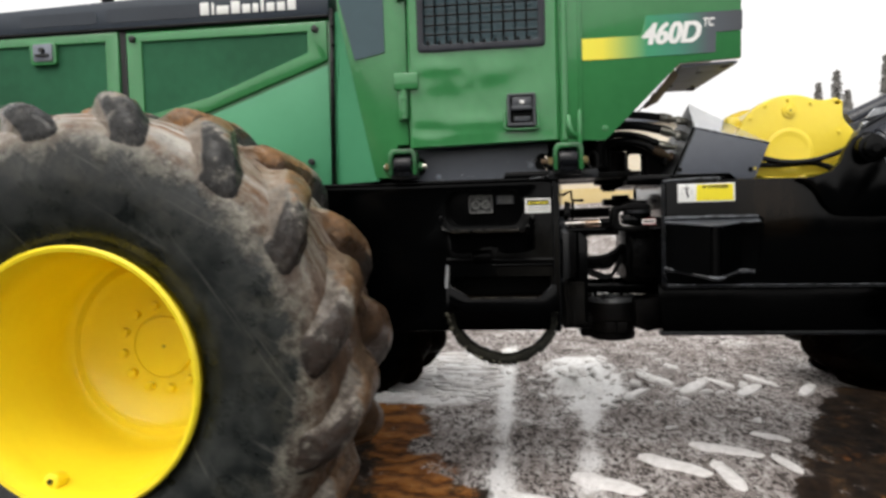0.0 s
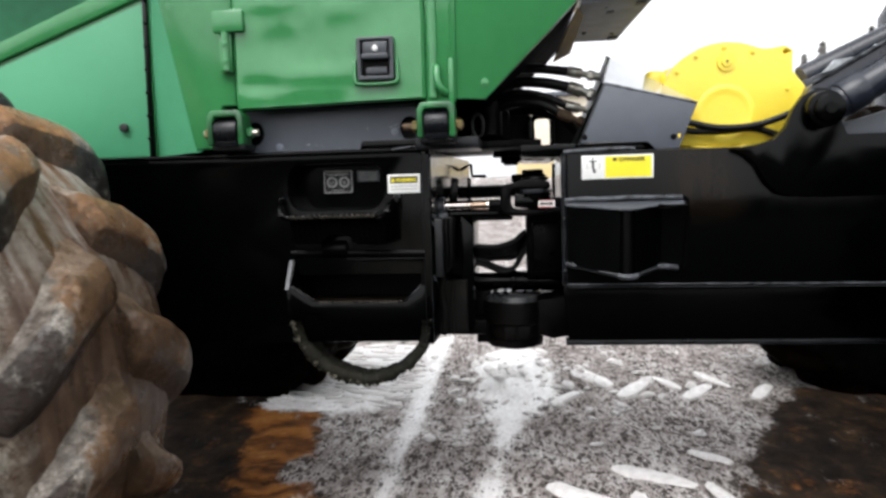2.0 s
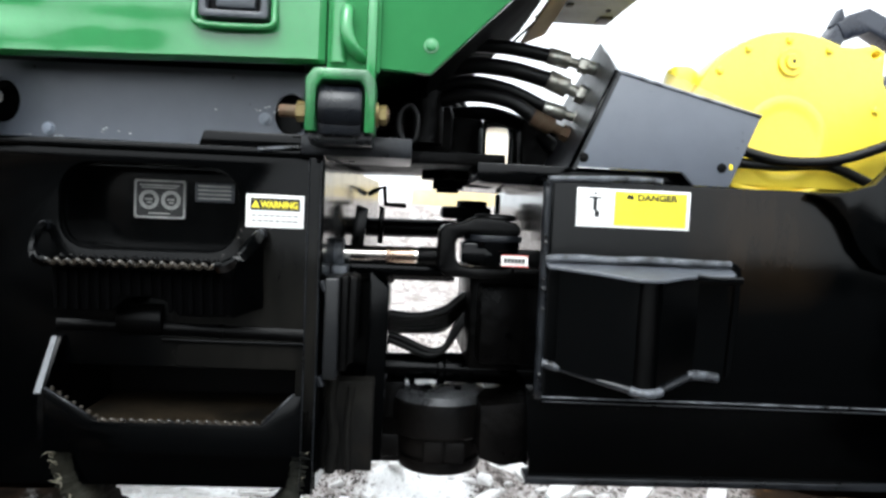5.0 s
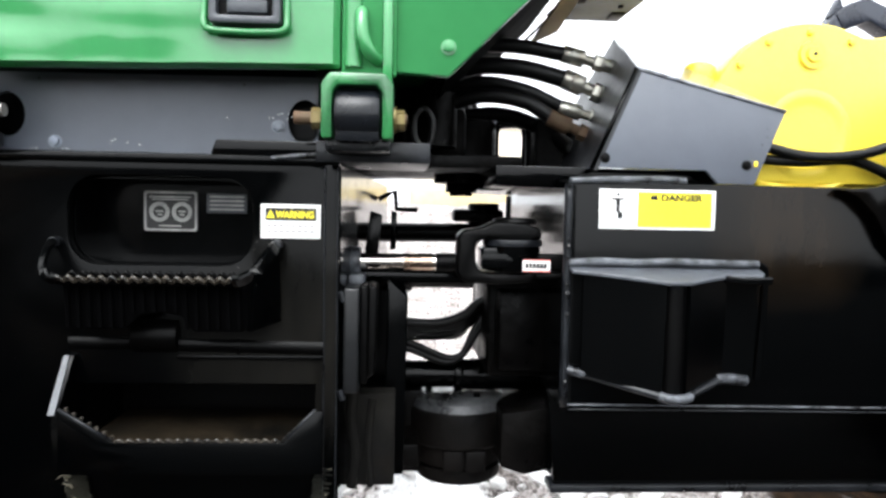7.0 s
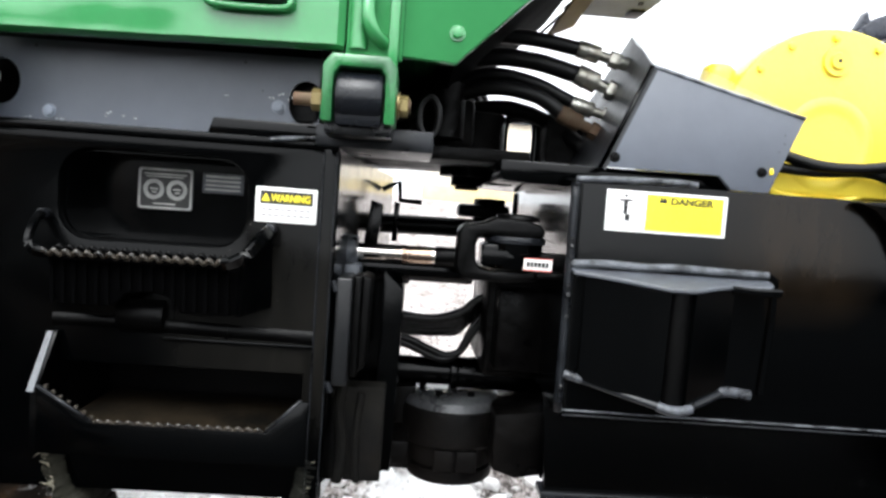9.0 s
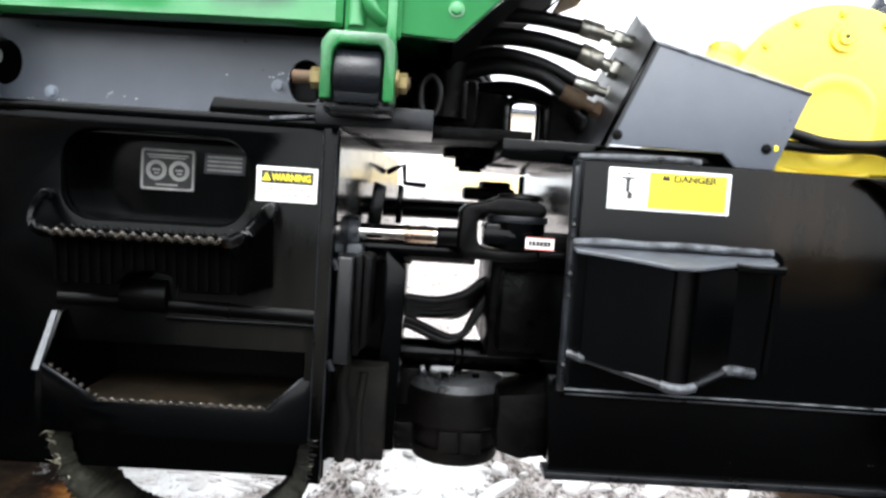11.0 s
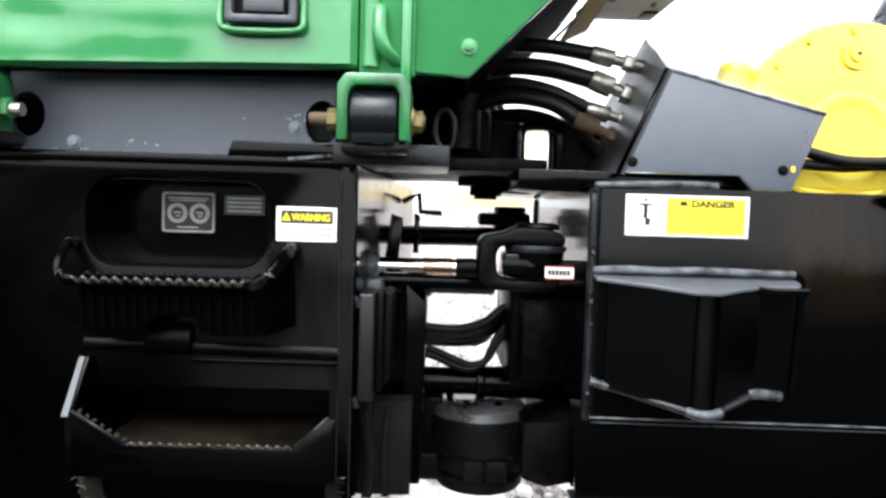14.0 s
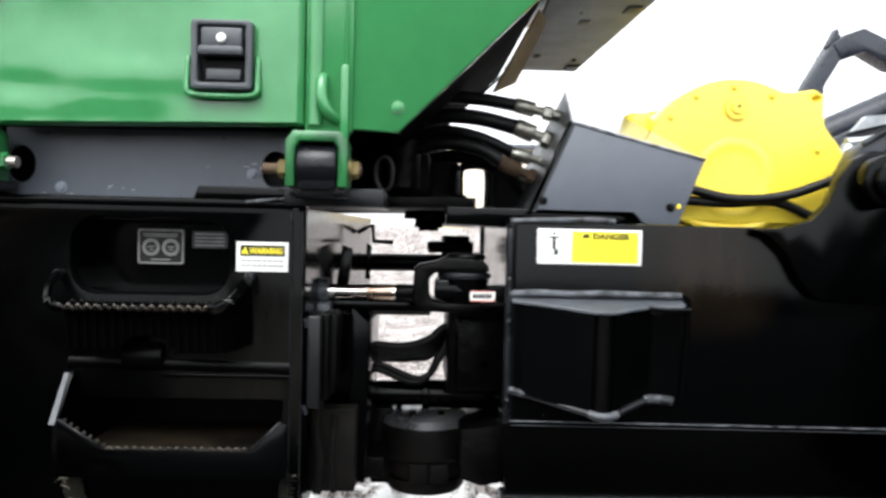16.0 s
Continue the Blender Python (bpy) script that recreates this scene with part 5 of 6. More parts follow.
# ---- rear frame ----
rear_frame = part("rear_frame", [
    slab([(0.545, 0.982), (3.6, 0.957), (3.6, 1.46), (0.545, 1.46)], 3.42, 3.445, 0.004),
    slab([(0.575, 0.73), (3.6, 0.73), (3.6, 0.955), (0.555, 0.98)], 3.60, 3.62, 0.003), box(0.56, 3.6, 3.44, 3.61, 0.957, 0.972),
    slab([(0.56, 0.98), (3.6, 0.98), (3.6, 1.45), (0.56, 1.45)], 4.38, 4.40, 0.004),
    box(1.0, 3.6, 3.66, 4.38, 0.76, 1.44), box(0.575, 1.0, 3.66, 3.72, 0.74, 1.30)], BLACK_REAR, skidder, "gloss black rear frame with a brown smear and painted reflection")
# The corner's bluish highlight is painted as a paler bead.
part("corner_bead", tube([(0.549, 3.419, 0.98), (0.549, 3.418, 1.2), (0.549, 3.419, 1.455)], 0.009, 8), SHEEN, rear_frame)
spatter = random.Random(29)
for k in range(9):
    z = spatter.uniform(0.99, 1.45)
    part("weld_spatter", rod((0.549, 3.404, z), (0.549 + spatter.uniform(-0.004, 0.004), 3.414, z + spatter.uniform(-0.008, 0.008)), spatter.uniform(0.003, 0.006), 7, bevel=0.0015), STOP, rear_frame)
part("frame_front_face", quad((0.545, 3.42, 0.975), (0.57, 4.40, 0.975), (0.57, 4.40, 1.46), (0.545, 3.42, 1.46), thick=-0.02), MIRROR_BLACK, rear_frame)
part("crease_weld", tube([(0.55, 3.418, 0.984), (1.0, 3.4175, 0.9805), (2.0, 3.418, 0.971), (3.6, 3.418, 0.957)], 0.0026, 6), WORN_GLINT, rear_frame, "thin bright weld line")
part("crease_weld", tube([(0.56, 3.4185, 0.974), (1.0, 3.418, 0.9705), (2.0, 3.4185, 0.961), (3.6, 3.4185, 0.947)], 0.0022, 6), SHEEN, rear_frame)
part("bottom_lip", box(0.565, 3.6, 3.588, 3.66, 0.718, 0.737, 0.004), SHEEN, rear_frame)
part("top_plate", [slab([(0.40, 1.452), (0.545, 1.448), (0.56, 1.462), (0.90, 1.464), (0.87, 1.492), (0.40, 1.494)], 3.47, 4.3, 0.003)], BLACK, rear_frame)
part("weld_bead", tube([(0.55, 3.419, 1.462), (0.62, 3.417, 1.465), (0.75, 3.418, 1.468), (0.80, 3.42, 1.466)], 0.007, 8), WORN_GLINT, rear_frame)
part("arch_plate", slab([(1.12, 1.455), (1.16, 1.438), (1.20, 1.40), (1.235, 1.335), (1.275, 1.295), (1.32, 1.285), (1.46, 1.28), (3.6, 1.28), (3.6, 1.49), (1.50, 1.49), (1.478, 1.54), (1.487, 1.575), (1.475, 1.615), (1.44, 1.645), (1.40, 1.648), (1.355, 1.625), (1.32, 1.575), (1.30, 1.52), (1.26, 1.48), (1.20, 1.462)], 3.385, 3.42, 0.004), BLACK_REAR, rear_frame, "black arch pivot plate")
part("pivot_pin", [rod((1.41, 3.33, 1.572), (1.41, 3.40, 1.572), 0.062, 32, bevel=0.006), rod((1.41, 3.31, 1.572), (1.41, 3.34, 1.572), 0.045, 32, bevel=0.005), rod((1.41, 3.30, 1.572), (1.41, 3.312, 1.572), 0.02, 6)], BLACK, rear_frame, "large pivot pin")
# side bracket
bracket = part("side_bracket", slab([(0.60, 1.25), (0.96, 1.25), (0.96, 1.04), (0.60, 1.055)], 3.412, 3.42), BLACK, skidder, "black V-shaped cylinder bracket with worn welds")
part("bracket_face", quad((0.585, 3.412, 1.268), (0.742, 3.352, 1.249), (0.738, 3.352, 1.02), (0.585, 3.412, 1.055), thick=0.012), BLACK, bracket)
part("bracket_face", quad((0.782, 3.352, 1.249), (0.885, 3.412, 1.268), (0.88, 3.412, 1.045), (0.778, 3.352, 1.02), thick=0.012), BLACK, bracket)
part("bracket_nose", rod((0.762, 3.364, 1.018), (0.762, 3.364, 1.249), 0.0235, 28), BLACK_DULL, bracket, "rounded nose of the bracket")
part("nose_crease", [rod((0.789, 3.362, 1.025), (0.789, 3.362, 1.248), 0.004, 10), rod((0.737, 3.361, 1.025), (0.737, 3.361, 1.248), 0.003, 10)], BLACK, bracket)
shelf = bmesh.new()
rim_line = [(0.548, 3.421), (0.556, 3.396), (0.585, 3.388), (0.66, 3.366), (0.735, 3.338), (0.785, 3.338), (0.84, 3.362), (0.88, 3.374), (0.955, 3.376), (0.966, 3.39), (0.966, 3.421)]
shelf_face = shelf.faces.new([shelf.verts.new((x, y, 1.284 - 0.3 * (3.421 - y))) for x, y in rim_line])
for v in bmesh.ops.extrude_face_region(shelf, geom=[shelf_face])["geom"]:
    if isinstance(v, bmesh.types.BMVert):
        v.co.z -= 0.009
bmesh.ops.recalc_face_normals(shelf, faces=shelf.faces[:])
bmesh.ops.bevel(shelf, geom=[e for e in shelf.edges if e.calc_face_angle(0) > 1.0], offset=0.0025, segments=2, affect="EDGES", profile=0.5)
part("bracket_shelf", shelf, RUBBED_SKYLIT, bracket, "rubbed grey V-shaped shelf, skylight put into its colour")
part("shelf_weld", [tube([(0.55, 3.414, 1.289), (0.62, 3.409, 1.293), (0.7, 3.411, 1.291), (0.78, 3.408, 1.294), (0.87, 3.410, 1.292), (0.962, 3.413, 1.291)], 0.0085, 10)], WORN_GLINT, bracket, "worn weld seam with a painted silvery glint")
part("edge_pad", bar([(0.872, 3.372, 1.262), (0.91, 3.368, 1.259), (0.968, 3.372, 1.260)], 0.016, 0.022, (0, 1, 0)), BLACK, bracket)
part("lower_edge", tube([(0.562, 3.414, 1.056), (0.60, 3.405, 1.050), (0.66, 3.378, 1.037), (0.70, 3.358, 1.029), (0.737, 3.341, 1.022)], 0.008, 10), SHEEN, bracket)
part("lower_weld", tube([(0.555, 3.414, 1.060), (0.572, 3.408, 1.057), (0.59, 3.405, 1.052)], 0.010, 8), WORN_GLINT, bracket, "worn lower weld with a painted silvery glint")
part("lower_weld", tube([(0.728, 3.340, 1.024), (0.748, 3.334, 1.019), (0.775, 3.334, 1.019), (0.795, 3.342, 1.022)], 0.010, 10), WORN_GLINT, bracket, "worn lower weld with a painted silvery glint")
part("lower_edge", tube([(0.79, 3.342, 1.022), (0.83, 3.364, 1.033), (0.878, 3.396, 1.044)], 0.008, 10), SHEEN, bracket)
part("lower_weld", tube([(0.872, 3.398, 1.045), (0.90, 3.404, 1.045), (0.945, 3.410, 1.040)], 0.0115, 12), WORN_GLINT, bracket, "worn lower weld with a painted silvery glint")
part("fold_line", bar([(0.955, 3.416, 1.292), (0.975, 3.416, 1.285), (0.981, 3.416, 1.265), (0.98, 3.416, 1.20), (0.972, 3.416, 1.04)], 0.014, 0.008, (0, 1, 0)), BLACK, bracket)

danger = part("danger_sticker", box(0.614, 0.865, 3.4165, 3.4195, 1.362, 1.446, 0.0005), WHITE, rear_frame, "yellow and white danger sticker with a pictogram")
part("sticker_field", box(0.697, 0.857, 3.4158, 3.4165, 1.367, 1.441), SIGN_YELLOW, danger)
lettering("sticker_word", "DANGER", 0.019, 0.746, 3.4146, 1.4235, INK_OLIVE, danger, bold=0.0006, width=0.09)
part("sticker_triangle", slab([(0.722, 1.425), (0.740, 1.425), (0.735, 1.438), (0.731, 1.432), (0.727, 1.438)], 3.4152, 3.4158), INK, danger)
part("pictogram_bars", [box(0.650, 0.658, 3.4152, 3.4165, 1.398, 1.424), box(0.640, 0.668, 3.4152, 3.4165, 1.424, 1.428), box(0.651, 0.657, 3.4152, 3.4165, 1.432, 1.438), box(0.654, 0.664, 3.4152, 3.4165, 1.384, 1.398)] + [box(x, x + 0.008, 3.4152, 3.4165, z, z + 0.0015) for x in (0.630, 0.672) for z in (1.40, 1.408, 1.416)], INK, danger, "black pictogram bars")
for k in range(5):
    part("sticker_line", box(0.71, 0.85, 3.4152, 3.4158, 1.376 + 0.008 * k, 1.3785 + 0.008 * k), SIGN_YELLOW, danger)

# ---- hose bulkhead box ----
# Much paler than the box: the sky's reflection is put into this colour.
SKY_GREY = mat("sky_reflection_grey", (0.34, 0.36, 0.39), 0.1, dark=(0.25, 0.27, 0.3), scale=6, amount=0.5, spec=0.9, coat=0.8)
BOX_GREY = mat("slate_grey_box_paint", (0.098, 0.108, 0.13), 0.4, dark=(0.07, 0.077, 0.093), scale=3, amount=0.6, bump=0.0003, bump_scale=50)
speckle(BOX_GREY, (0.012, 0.012, 0.014), 38, 0.17)
PLATE_GREY = mat("dark_plate_paint", (0.014, 0.0155, 0.019), 0.4, dark=(0.007, 0.007, 0.008), scale=8, amount=0.6, bump=0.0006, bump_scale=50)
bulk = part("bulkhead_box", [slab([(0.602, 1.492), (0.848, 1.490), (0.875, 1.462), (0.956, 1.461), (1.018, 1.618), (0.69, 1.698)], 3.43, 3.442, 0.002)], BOX_GREY, skidder, "dark grey steel bulkhead box")
part("bulkhead_plate", quad((0.598, 3.43, 1.49), (0.688, 3.43, 1.702), (0.742, 3.74, 1.835), (0.756, 3.82, 1.862), (0.77, 3.90, 1.862), (0.70, 4.05, 1.70), (0.60, 4.05, 1.49), thick=0.014), PLATE_GREY, bulk, "black plate with hose fittings")
part("box_top", quad((0.692, 3.431, 1.70), (1.018, 3.431, 1.62), (1.02, 3.50, 1.635), (0.775, 3.88, 1.862), (0.752, 3.80, 1.862), thick=0.006), SKY_GREY, bulk, "pale top with the sky's reflection put into its colour")
part("edge_bead", tube([(0.598, 3.428, 1.488), (0.689, 3.428, 1.702)], 0.005, 8, smooth=False), BLACK, bulk)
# A pale tube stands in for the highlight on the top bevel.
part("edge_bead", tube([(0.692, 3.43, 1.702), (1.018, 3.43, 1.62)], 0.004, 8, smooth=False), mat("grey_edge_glint", (0.3, 0.32, 0.35), 0.4, dark=(0.05, 0.05, 0.06), scale=30, amount=0.9), bulk, "pale highlight painted along the top edge")
for x, z in ((0.627, 1.512), (0.936, 1.503)):
    hexbolt(x, 3.43, z, 0.008, BLACK_DULL, bulk, depth=0.004)
part("yellow_drip", box(0.952, 0.96, 3.427, 3.430, 1.50, 1.512, 0.002), YELLOW, bulk)
hexbolt(0.785, 3.83, 1.813, 0.009, INK, bulk)

for k, (a, b, y, r, m) in enumerate((((0.604, 1.786), (0.719, 1.759), 3.70, 0.021, ZINC), ((0.606, 1.724), (0.714, 1.682), 3.70, 0.025, ZINC), ((0.594, 1.651), (0.702, 1.622), 3.68, 0.019, ZINC), ((0.560, 1.618), (0.66, 1.575), 3.64, 0.021, RUST))):
    A, B = Vector((a[0], y, a[1])), Vector((b[0], y, b[1]))
    d = (B - A).normalized()
    h = part("hydraulic_hose", tube([(0.0, y + 0.2, A.z - 0.10 + 0.02 * k), (0.2, y + 0.12, A.z - 0.005), (0.36, y + 0.03, A.z + (0.02, 0.03, 0.058, 0.052)[k]), (0.48, y, A.z + (0.017, 0.027, 0.046, 0.043)[k]), tuple(A)], r * 0.86, 14), RUBBER, skidder, "black rubber hydraulic hose with a zinc end")
    part("ferrule", [rod(A - d * 0.015, A + d * 0.042, r * 1.02, 18, bevel=0.003), rod(A + d * 0.006, A + d * 0.012, r * 1.08, 18, bevel=0.002)], m, h)
    part("hose_nut", [rod(A + d * 0.042, A + d * 0.066, r * 0.62, 14), rod(A + d * 0.066, A + d * 0.092, r * 0.98, 6, bevel=0.002), rod(A + d * 0.092, B + d * 0.02, r * 0.8, 14)], m, h)

for k in range(9):
    z = 1.58 + 0.024 * k
    part("hydraulic_line", tube([(0.05, 4.05, z - 0.04), (0.22, 3.98, z + 0.01), (0.34, 3.94, z + 0.005), (0.40, 4.0, z - 0.03)], 0.016, 10), RUBBER, skidder)
part("tank_end", [slab([(0.15, 1.53), (0.42, 1.53), (0.40, 1.70), (0.28, 1.78), (0.15, 1.78)], 4.0, 4.2, 0.02)], GREASE, skidder)

part("gauge_rod", [tube([(0.505, 3.8, 1.835), (0.53, 3.8, 1.86), (0.60, 3.8, 1.93)], 0.004, 6), rod((0.575, 3.8, 1.905), (0.59, 3.8, 1.92), 0.011, 10)], BLACK_DULL, skidder)
part("spring_post", [rod((0.60, 3.85, 1.49), (0.60, 3.85, 1.62), 0.055, 24, bevel=0.008), box(0.52, 0.66, 3.8, 4.1, 1.49, 1.51, 0.003)], GREASE, skidder)

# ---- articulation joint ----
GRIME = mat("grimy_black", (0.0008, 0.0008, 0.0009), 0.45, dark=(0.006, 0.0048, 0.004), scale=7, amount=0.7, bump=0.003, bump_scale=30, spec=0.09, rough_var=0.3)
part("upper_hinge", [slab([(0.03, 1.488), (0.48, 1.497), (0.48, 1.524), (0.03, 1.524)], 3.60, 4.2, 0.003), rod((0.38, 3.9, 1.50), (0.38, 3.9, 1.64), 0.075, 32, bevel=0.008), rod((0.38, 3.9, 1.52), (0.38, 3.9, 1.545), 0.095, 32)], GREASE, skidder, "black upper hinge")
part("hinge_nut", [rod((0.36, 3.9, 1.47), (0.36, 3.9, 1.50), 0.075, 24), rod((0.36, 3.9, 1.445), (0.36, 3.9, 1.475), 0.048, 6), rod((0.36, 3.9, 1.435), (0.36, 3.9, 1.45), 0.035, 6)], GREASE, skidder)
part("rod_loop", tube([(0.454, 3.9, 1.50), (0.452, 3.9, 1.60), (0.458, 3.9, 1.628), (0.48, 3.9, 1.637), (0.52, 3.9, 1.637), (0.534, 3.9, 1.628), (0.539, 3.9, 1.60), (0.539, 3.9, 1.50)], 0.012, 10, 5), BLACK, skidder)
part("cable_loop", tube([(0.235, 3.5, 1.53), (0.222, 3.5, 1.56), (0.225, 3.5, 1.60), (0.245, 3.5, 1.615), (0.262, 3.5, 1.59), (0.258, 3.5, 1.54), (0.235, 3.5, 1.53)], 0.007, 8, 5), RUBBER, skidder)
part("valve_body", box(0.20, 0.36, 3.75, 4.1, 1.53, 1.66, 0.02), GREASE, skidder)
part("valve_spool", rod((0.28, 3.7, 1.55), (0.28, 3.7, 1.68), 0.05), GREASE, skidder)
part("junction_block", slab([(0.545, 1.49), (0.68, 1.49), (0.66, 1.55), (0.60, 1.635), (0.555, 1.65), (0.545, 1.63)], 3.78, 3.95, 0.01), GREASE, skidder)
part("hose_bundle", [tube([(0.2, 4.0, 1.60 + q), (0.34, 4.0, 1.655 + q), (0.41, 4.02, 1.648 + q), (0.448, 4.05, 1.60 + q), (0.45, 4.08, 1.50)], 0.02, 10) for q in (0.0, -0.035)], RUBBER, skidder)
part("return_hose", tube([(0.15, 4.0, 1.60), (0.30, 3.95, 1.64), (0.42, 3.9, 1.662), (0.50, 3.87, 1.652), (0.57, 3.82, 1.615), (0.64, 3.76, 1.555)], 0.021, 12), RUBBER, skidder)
# Dark block added only to fill the gap behind the hoses.
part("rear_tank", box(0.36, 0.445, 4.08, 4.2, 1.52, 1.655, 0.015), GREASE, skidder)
steer = part("steering_cylinder", [rod((0.0, 3.56, 1.243), (0.365, 3.56, 1.243), 0.027, 24, bevel=0.004), rod((0.0, 3.57, 1.243), (0.225, 3.57, 1.243), 0.036, 24, bevel=0.004)], BLACK, skidder, "black steering cylinder with a bright rod")
part("stained_sleeve", rod((0.205, 3.53, 1.277), (0.268, 3.53, 1.277), 0.0203, 24), COPPER, steer, "copper-stained length of the rod")
part("rod_collar", rod((0.276, 3.53, 1.277), (0.35, 3.53, 1.277), 0.0215, 24, bevel=0.002), BLACK_DULL, steer)
part("piston_rod", [rod((0.05, 3.53, 1.277), (0.34, 3.53, 1.277), 0.019, 24)], STEEL, steer, "bright chromed rod")
part("gland_nut", [rod((0.082, 3.53, 1.277), (0.108, 3.53, 1.277), 0.034, 24, bevel=0.004), box(0.085, 0.12, 3.47, 3.55, 1.225, 1.252, 0.006)], WORN_GLINT, steer)
part("gland", rod((0.03, 3.53, 1.277), (0.10, 3.53, 1.277), 0.022, 20, bevel=0.003), STEEL, steer)
yoke = part("yoke", [
    slab([(0.319, 1.262), (0.326, 1.246), (0.342, 1.236), (0.42, 1.233), (0.495, 1.24), (0.50, 1.252), (0.49, 1.262), (0.40, 1.258), (0.372, 1.262), (0.362, 1.275), (0.360, 1.315), (0.368, 1.328), (0.385, 1.334), (0.48, 1.328), (0.505, 1.334), (0.508, 1.35), (0.495, 1.362), (0.465, 1.369), (0.43, 1.371), (0.40, 1.371), (0.378, 1.36), (0.335, 1.352), (0.322, 1.34)], 3.475, 3.56, 0.008, 3)], BLACK_DULL, steer, "forged fork head")
part("pin_boss", [upright([(0.0, 1.366), (0.048, 1.366), (0.05, 1.371), (0.047, 1.378), (0.03, 1.381), (0.0, 1.381)], 0.452, 3.525, 28)], BLACK_DULL, yoke)
part("rod_eye", [upright([(0.0, 1.262), (0.058, 1.262), (0.062, 1.268), (0.062, 1.322), (0.056, 1.328), (0.0, 1.328)], 0.448, 3.525, 32), box(0.374, 0.45, 3.478, 3.56, 1.266, 1.316, 0.008, 3)], BLACK, steer)
part("lock_plate", [box(0.372, 0.46, 3.466, 3.478, 1.270, 1.302, 0.003), rod((0.432, 3.460, 1.287), (0.432, 3.467, 1.287), 0.009, 6, bevel=0.001)], BLACK, steer, "black lock plate with one bolt")
part("pin_collar", upright([(0.0, 1.318), (0.066, 1.318), (0.068, 1.325), (0.066, 1.332), (0.0, 1.332)], 0.448, 3.525, 32), SHEEN, steer)
part("far_arm", [box(0.46, 0.60, 3.50, 3.55, 1.255, 1.30, 0.006), box(0.49, 0.56, 3.455, 3.50, 1.25, 1.262, 0.003)], BLACK_DULL, steer)
rtag = part("small_tag", box(0.46, 0.52, 3.449, 3.4515, 1.266, 1.292, 0.0008), WHITE, steer, "small white tag with red edge and unreadable print")
part("tag_edge", [box(0.46, 0.52, 3.447, 3.449, 1.266, 1.2675), box(0.46, 0.52, 3.447, 3.449, 1.2905, 1.292)], mat("red_print", (0.5, 0.06, 0.04), 0.5), rtag)
part("tag_bars", [box(0.466 + 0.008 * k, 0.472 + 0.008 * k, 3.447, 3.449, 1.274, 1.284) for k in range(6)], INK, rtag)
part("steering_cylinder", [rod((0.0, 4.2, 1.32), (0.45, 4.2, 1.325), 0.03, 20), rod((0.46, 4.2, 1.33), (0.46, 4.2, 1.42), 0.05, 20, bevel=0.006), box(0.36, 0.52, 4.15, 4.25, 1.36, 1.40, 0.01)], BLACK_DULL, skidder, "black far steering cylinder")
part("drive_shaft", [rod((0.1, 3.9, 0.935), (0.36, 3.9, 0.935), 0.037, 24), rod((0.36, 3.9, 0.935), (0.75, 3.9, 0.93), 0.043, 24), rod((0.35, 3.9, 0.935), (0.375, 3.9, 0.935), 0.05, 24, bevel=0.005), rod((0.12, 3.9, 0.935), (0.15, 3.9, 0.935), 0.055, 24, bevel=0.005)], BLACK, skidder, "black drive shaft")
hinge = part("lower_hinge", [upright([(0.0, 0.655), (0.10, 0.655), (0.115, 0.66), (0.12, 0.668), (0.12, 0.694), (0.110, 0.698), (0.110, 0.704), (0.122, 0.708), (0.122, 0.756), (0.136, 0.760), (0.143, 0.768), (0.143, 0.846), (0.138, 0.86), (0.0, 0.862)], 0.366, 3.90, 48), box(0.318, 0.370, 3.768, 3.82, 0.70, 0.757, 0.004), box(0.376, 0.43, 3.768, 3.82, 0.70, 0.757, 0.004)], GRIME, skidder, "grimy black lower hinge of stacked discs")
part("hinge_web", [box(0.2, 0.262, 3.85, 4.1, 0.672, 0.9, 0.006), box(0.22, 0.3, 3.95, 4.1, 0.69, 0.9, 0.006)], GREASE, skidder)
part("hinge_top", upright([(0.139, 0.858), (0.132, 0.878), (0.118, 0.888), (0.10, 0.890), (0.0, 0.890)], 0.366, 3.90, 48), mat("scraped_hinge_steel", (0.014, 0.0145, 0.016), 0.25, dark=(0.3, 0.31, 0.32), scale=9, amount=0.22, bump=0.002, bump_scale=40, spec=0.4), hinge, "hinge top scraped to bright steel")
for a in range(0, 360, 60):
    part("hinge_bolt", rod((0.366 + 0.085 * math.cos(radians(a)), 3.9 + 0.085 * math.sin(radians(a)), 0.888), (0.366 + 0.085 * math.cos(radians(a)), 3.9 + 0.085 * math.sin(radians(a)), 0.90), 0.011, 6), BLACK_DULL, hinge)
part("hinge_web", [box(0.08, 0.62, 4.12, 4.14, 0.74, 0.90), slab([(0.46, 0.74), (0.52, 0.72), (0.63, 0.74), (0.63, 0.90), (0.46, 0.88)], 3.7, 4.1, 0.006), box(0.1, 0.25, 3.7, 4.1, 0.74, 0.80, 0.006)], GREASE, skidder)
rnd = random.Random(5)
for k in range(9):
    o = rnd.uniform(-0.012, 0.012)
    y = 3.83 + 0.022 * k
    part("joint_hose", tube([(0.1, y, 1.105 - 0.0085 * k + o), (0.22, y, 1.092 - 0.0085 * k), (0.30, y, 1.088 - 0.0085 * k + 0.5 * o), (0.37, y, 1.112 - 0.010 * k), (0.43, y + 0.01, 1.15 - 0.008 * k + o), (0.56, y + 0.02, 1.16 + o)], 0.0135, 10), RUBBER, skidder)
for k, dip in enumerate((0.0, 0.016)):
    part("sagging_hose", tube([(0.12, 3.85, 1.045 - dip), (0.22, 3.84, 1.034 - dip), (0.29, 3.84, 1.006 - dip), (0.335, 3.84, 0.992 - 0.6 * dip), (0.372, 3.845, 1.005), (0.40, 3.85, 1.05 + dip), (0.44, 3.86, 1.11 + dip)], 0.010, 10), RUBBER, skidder)
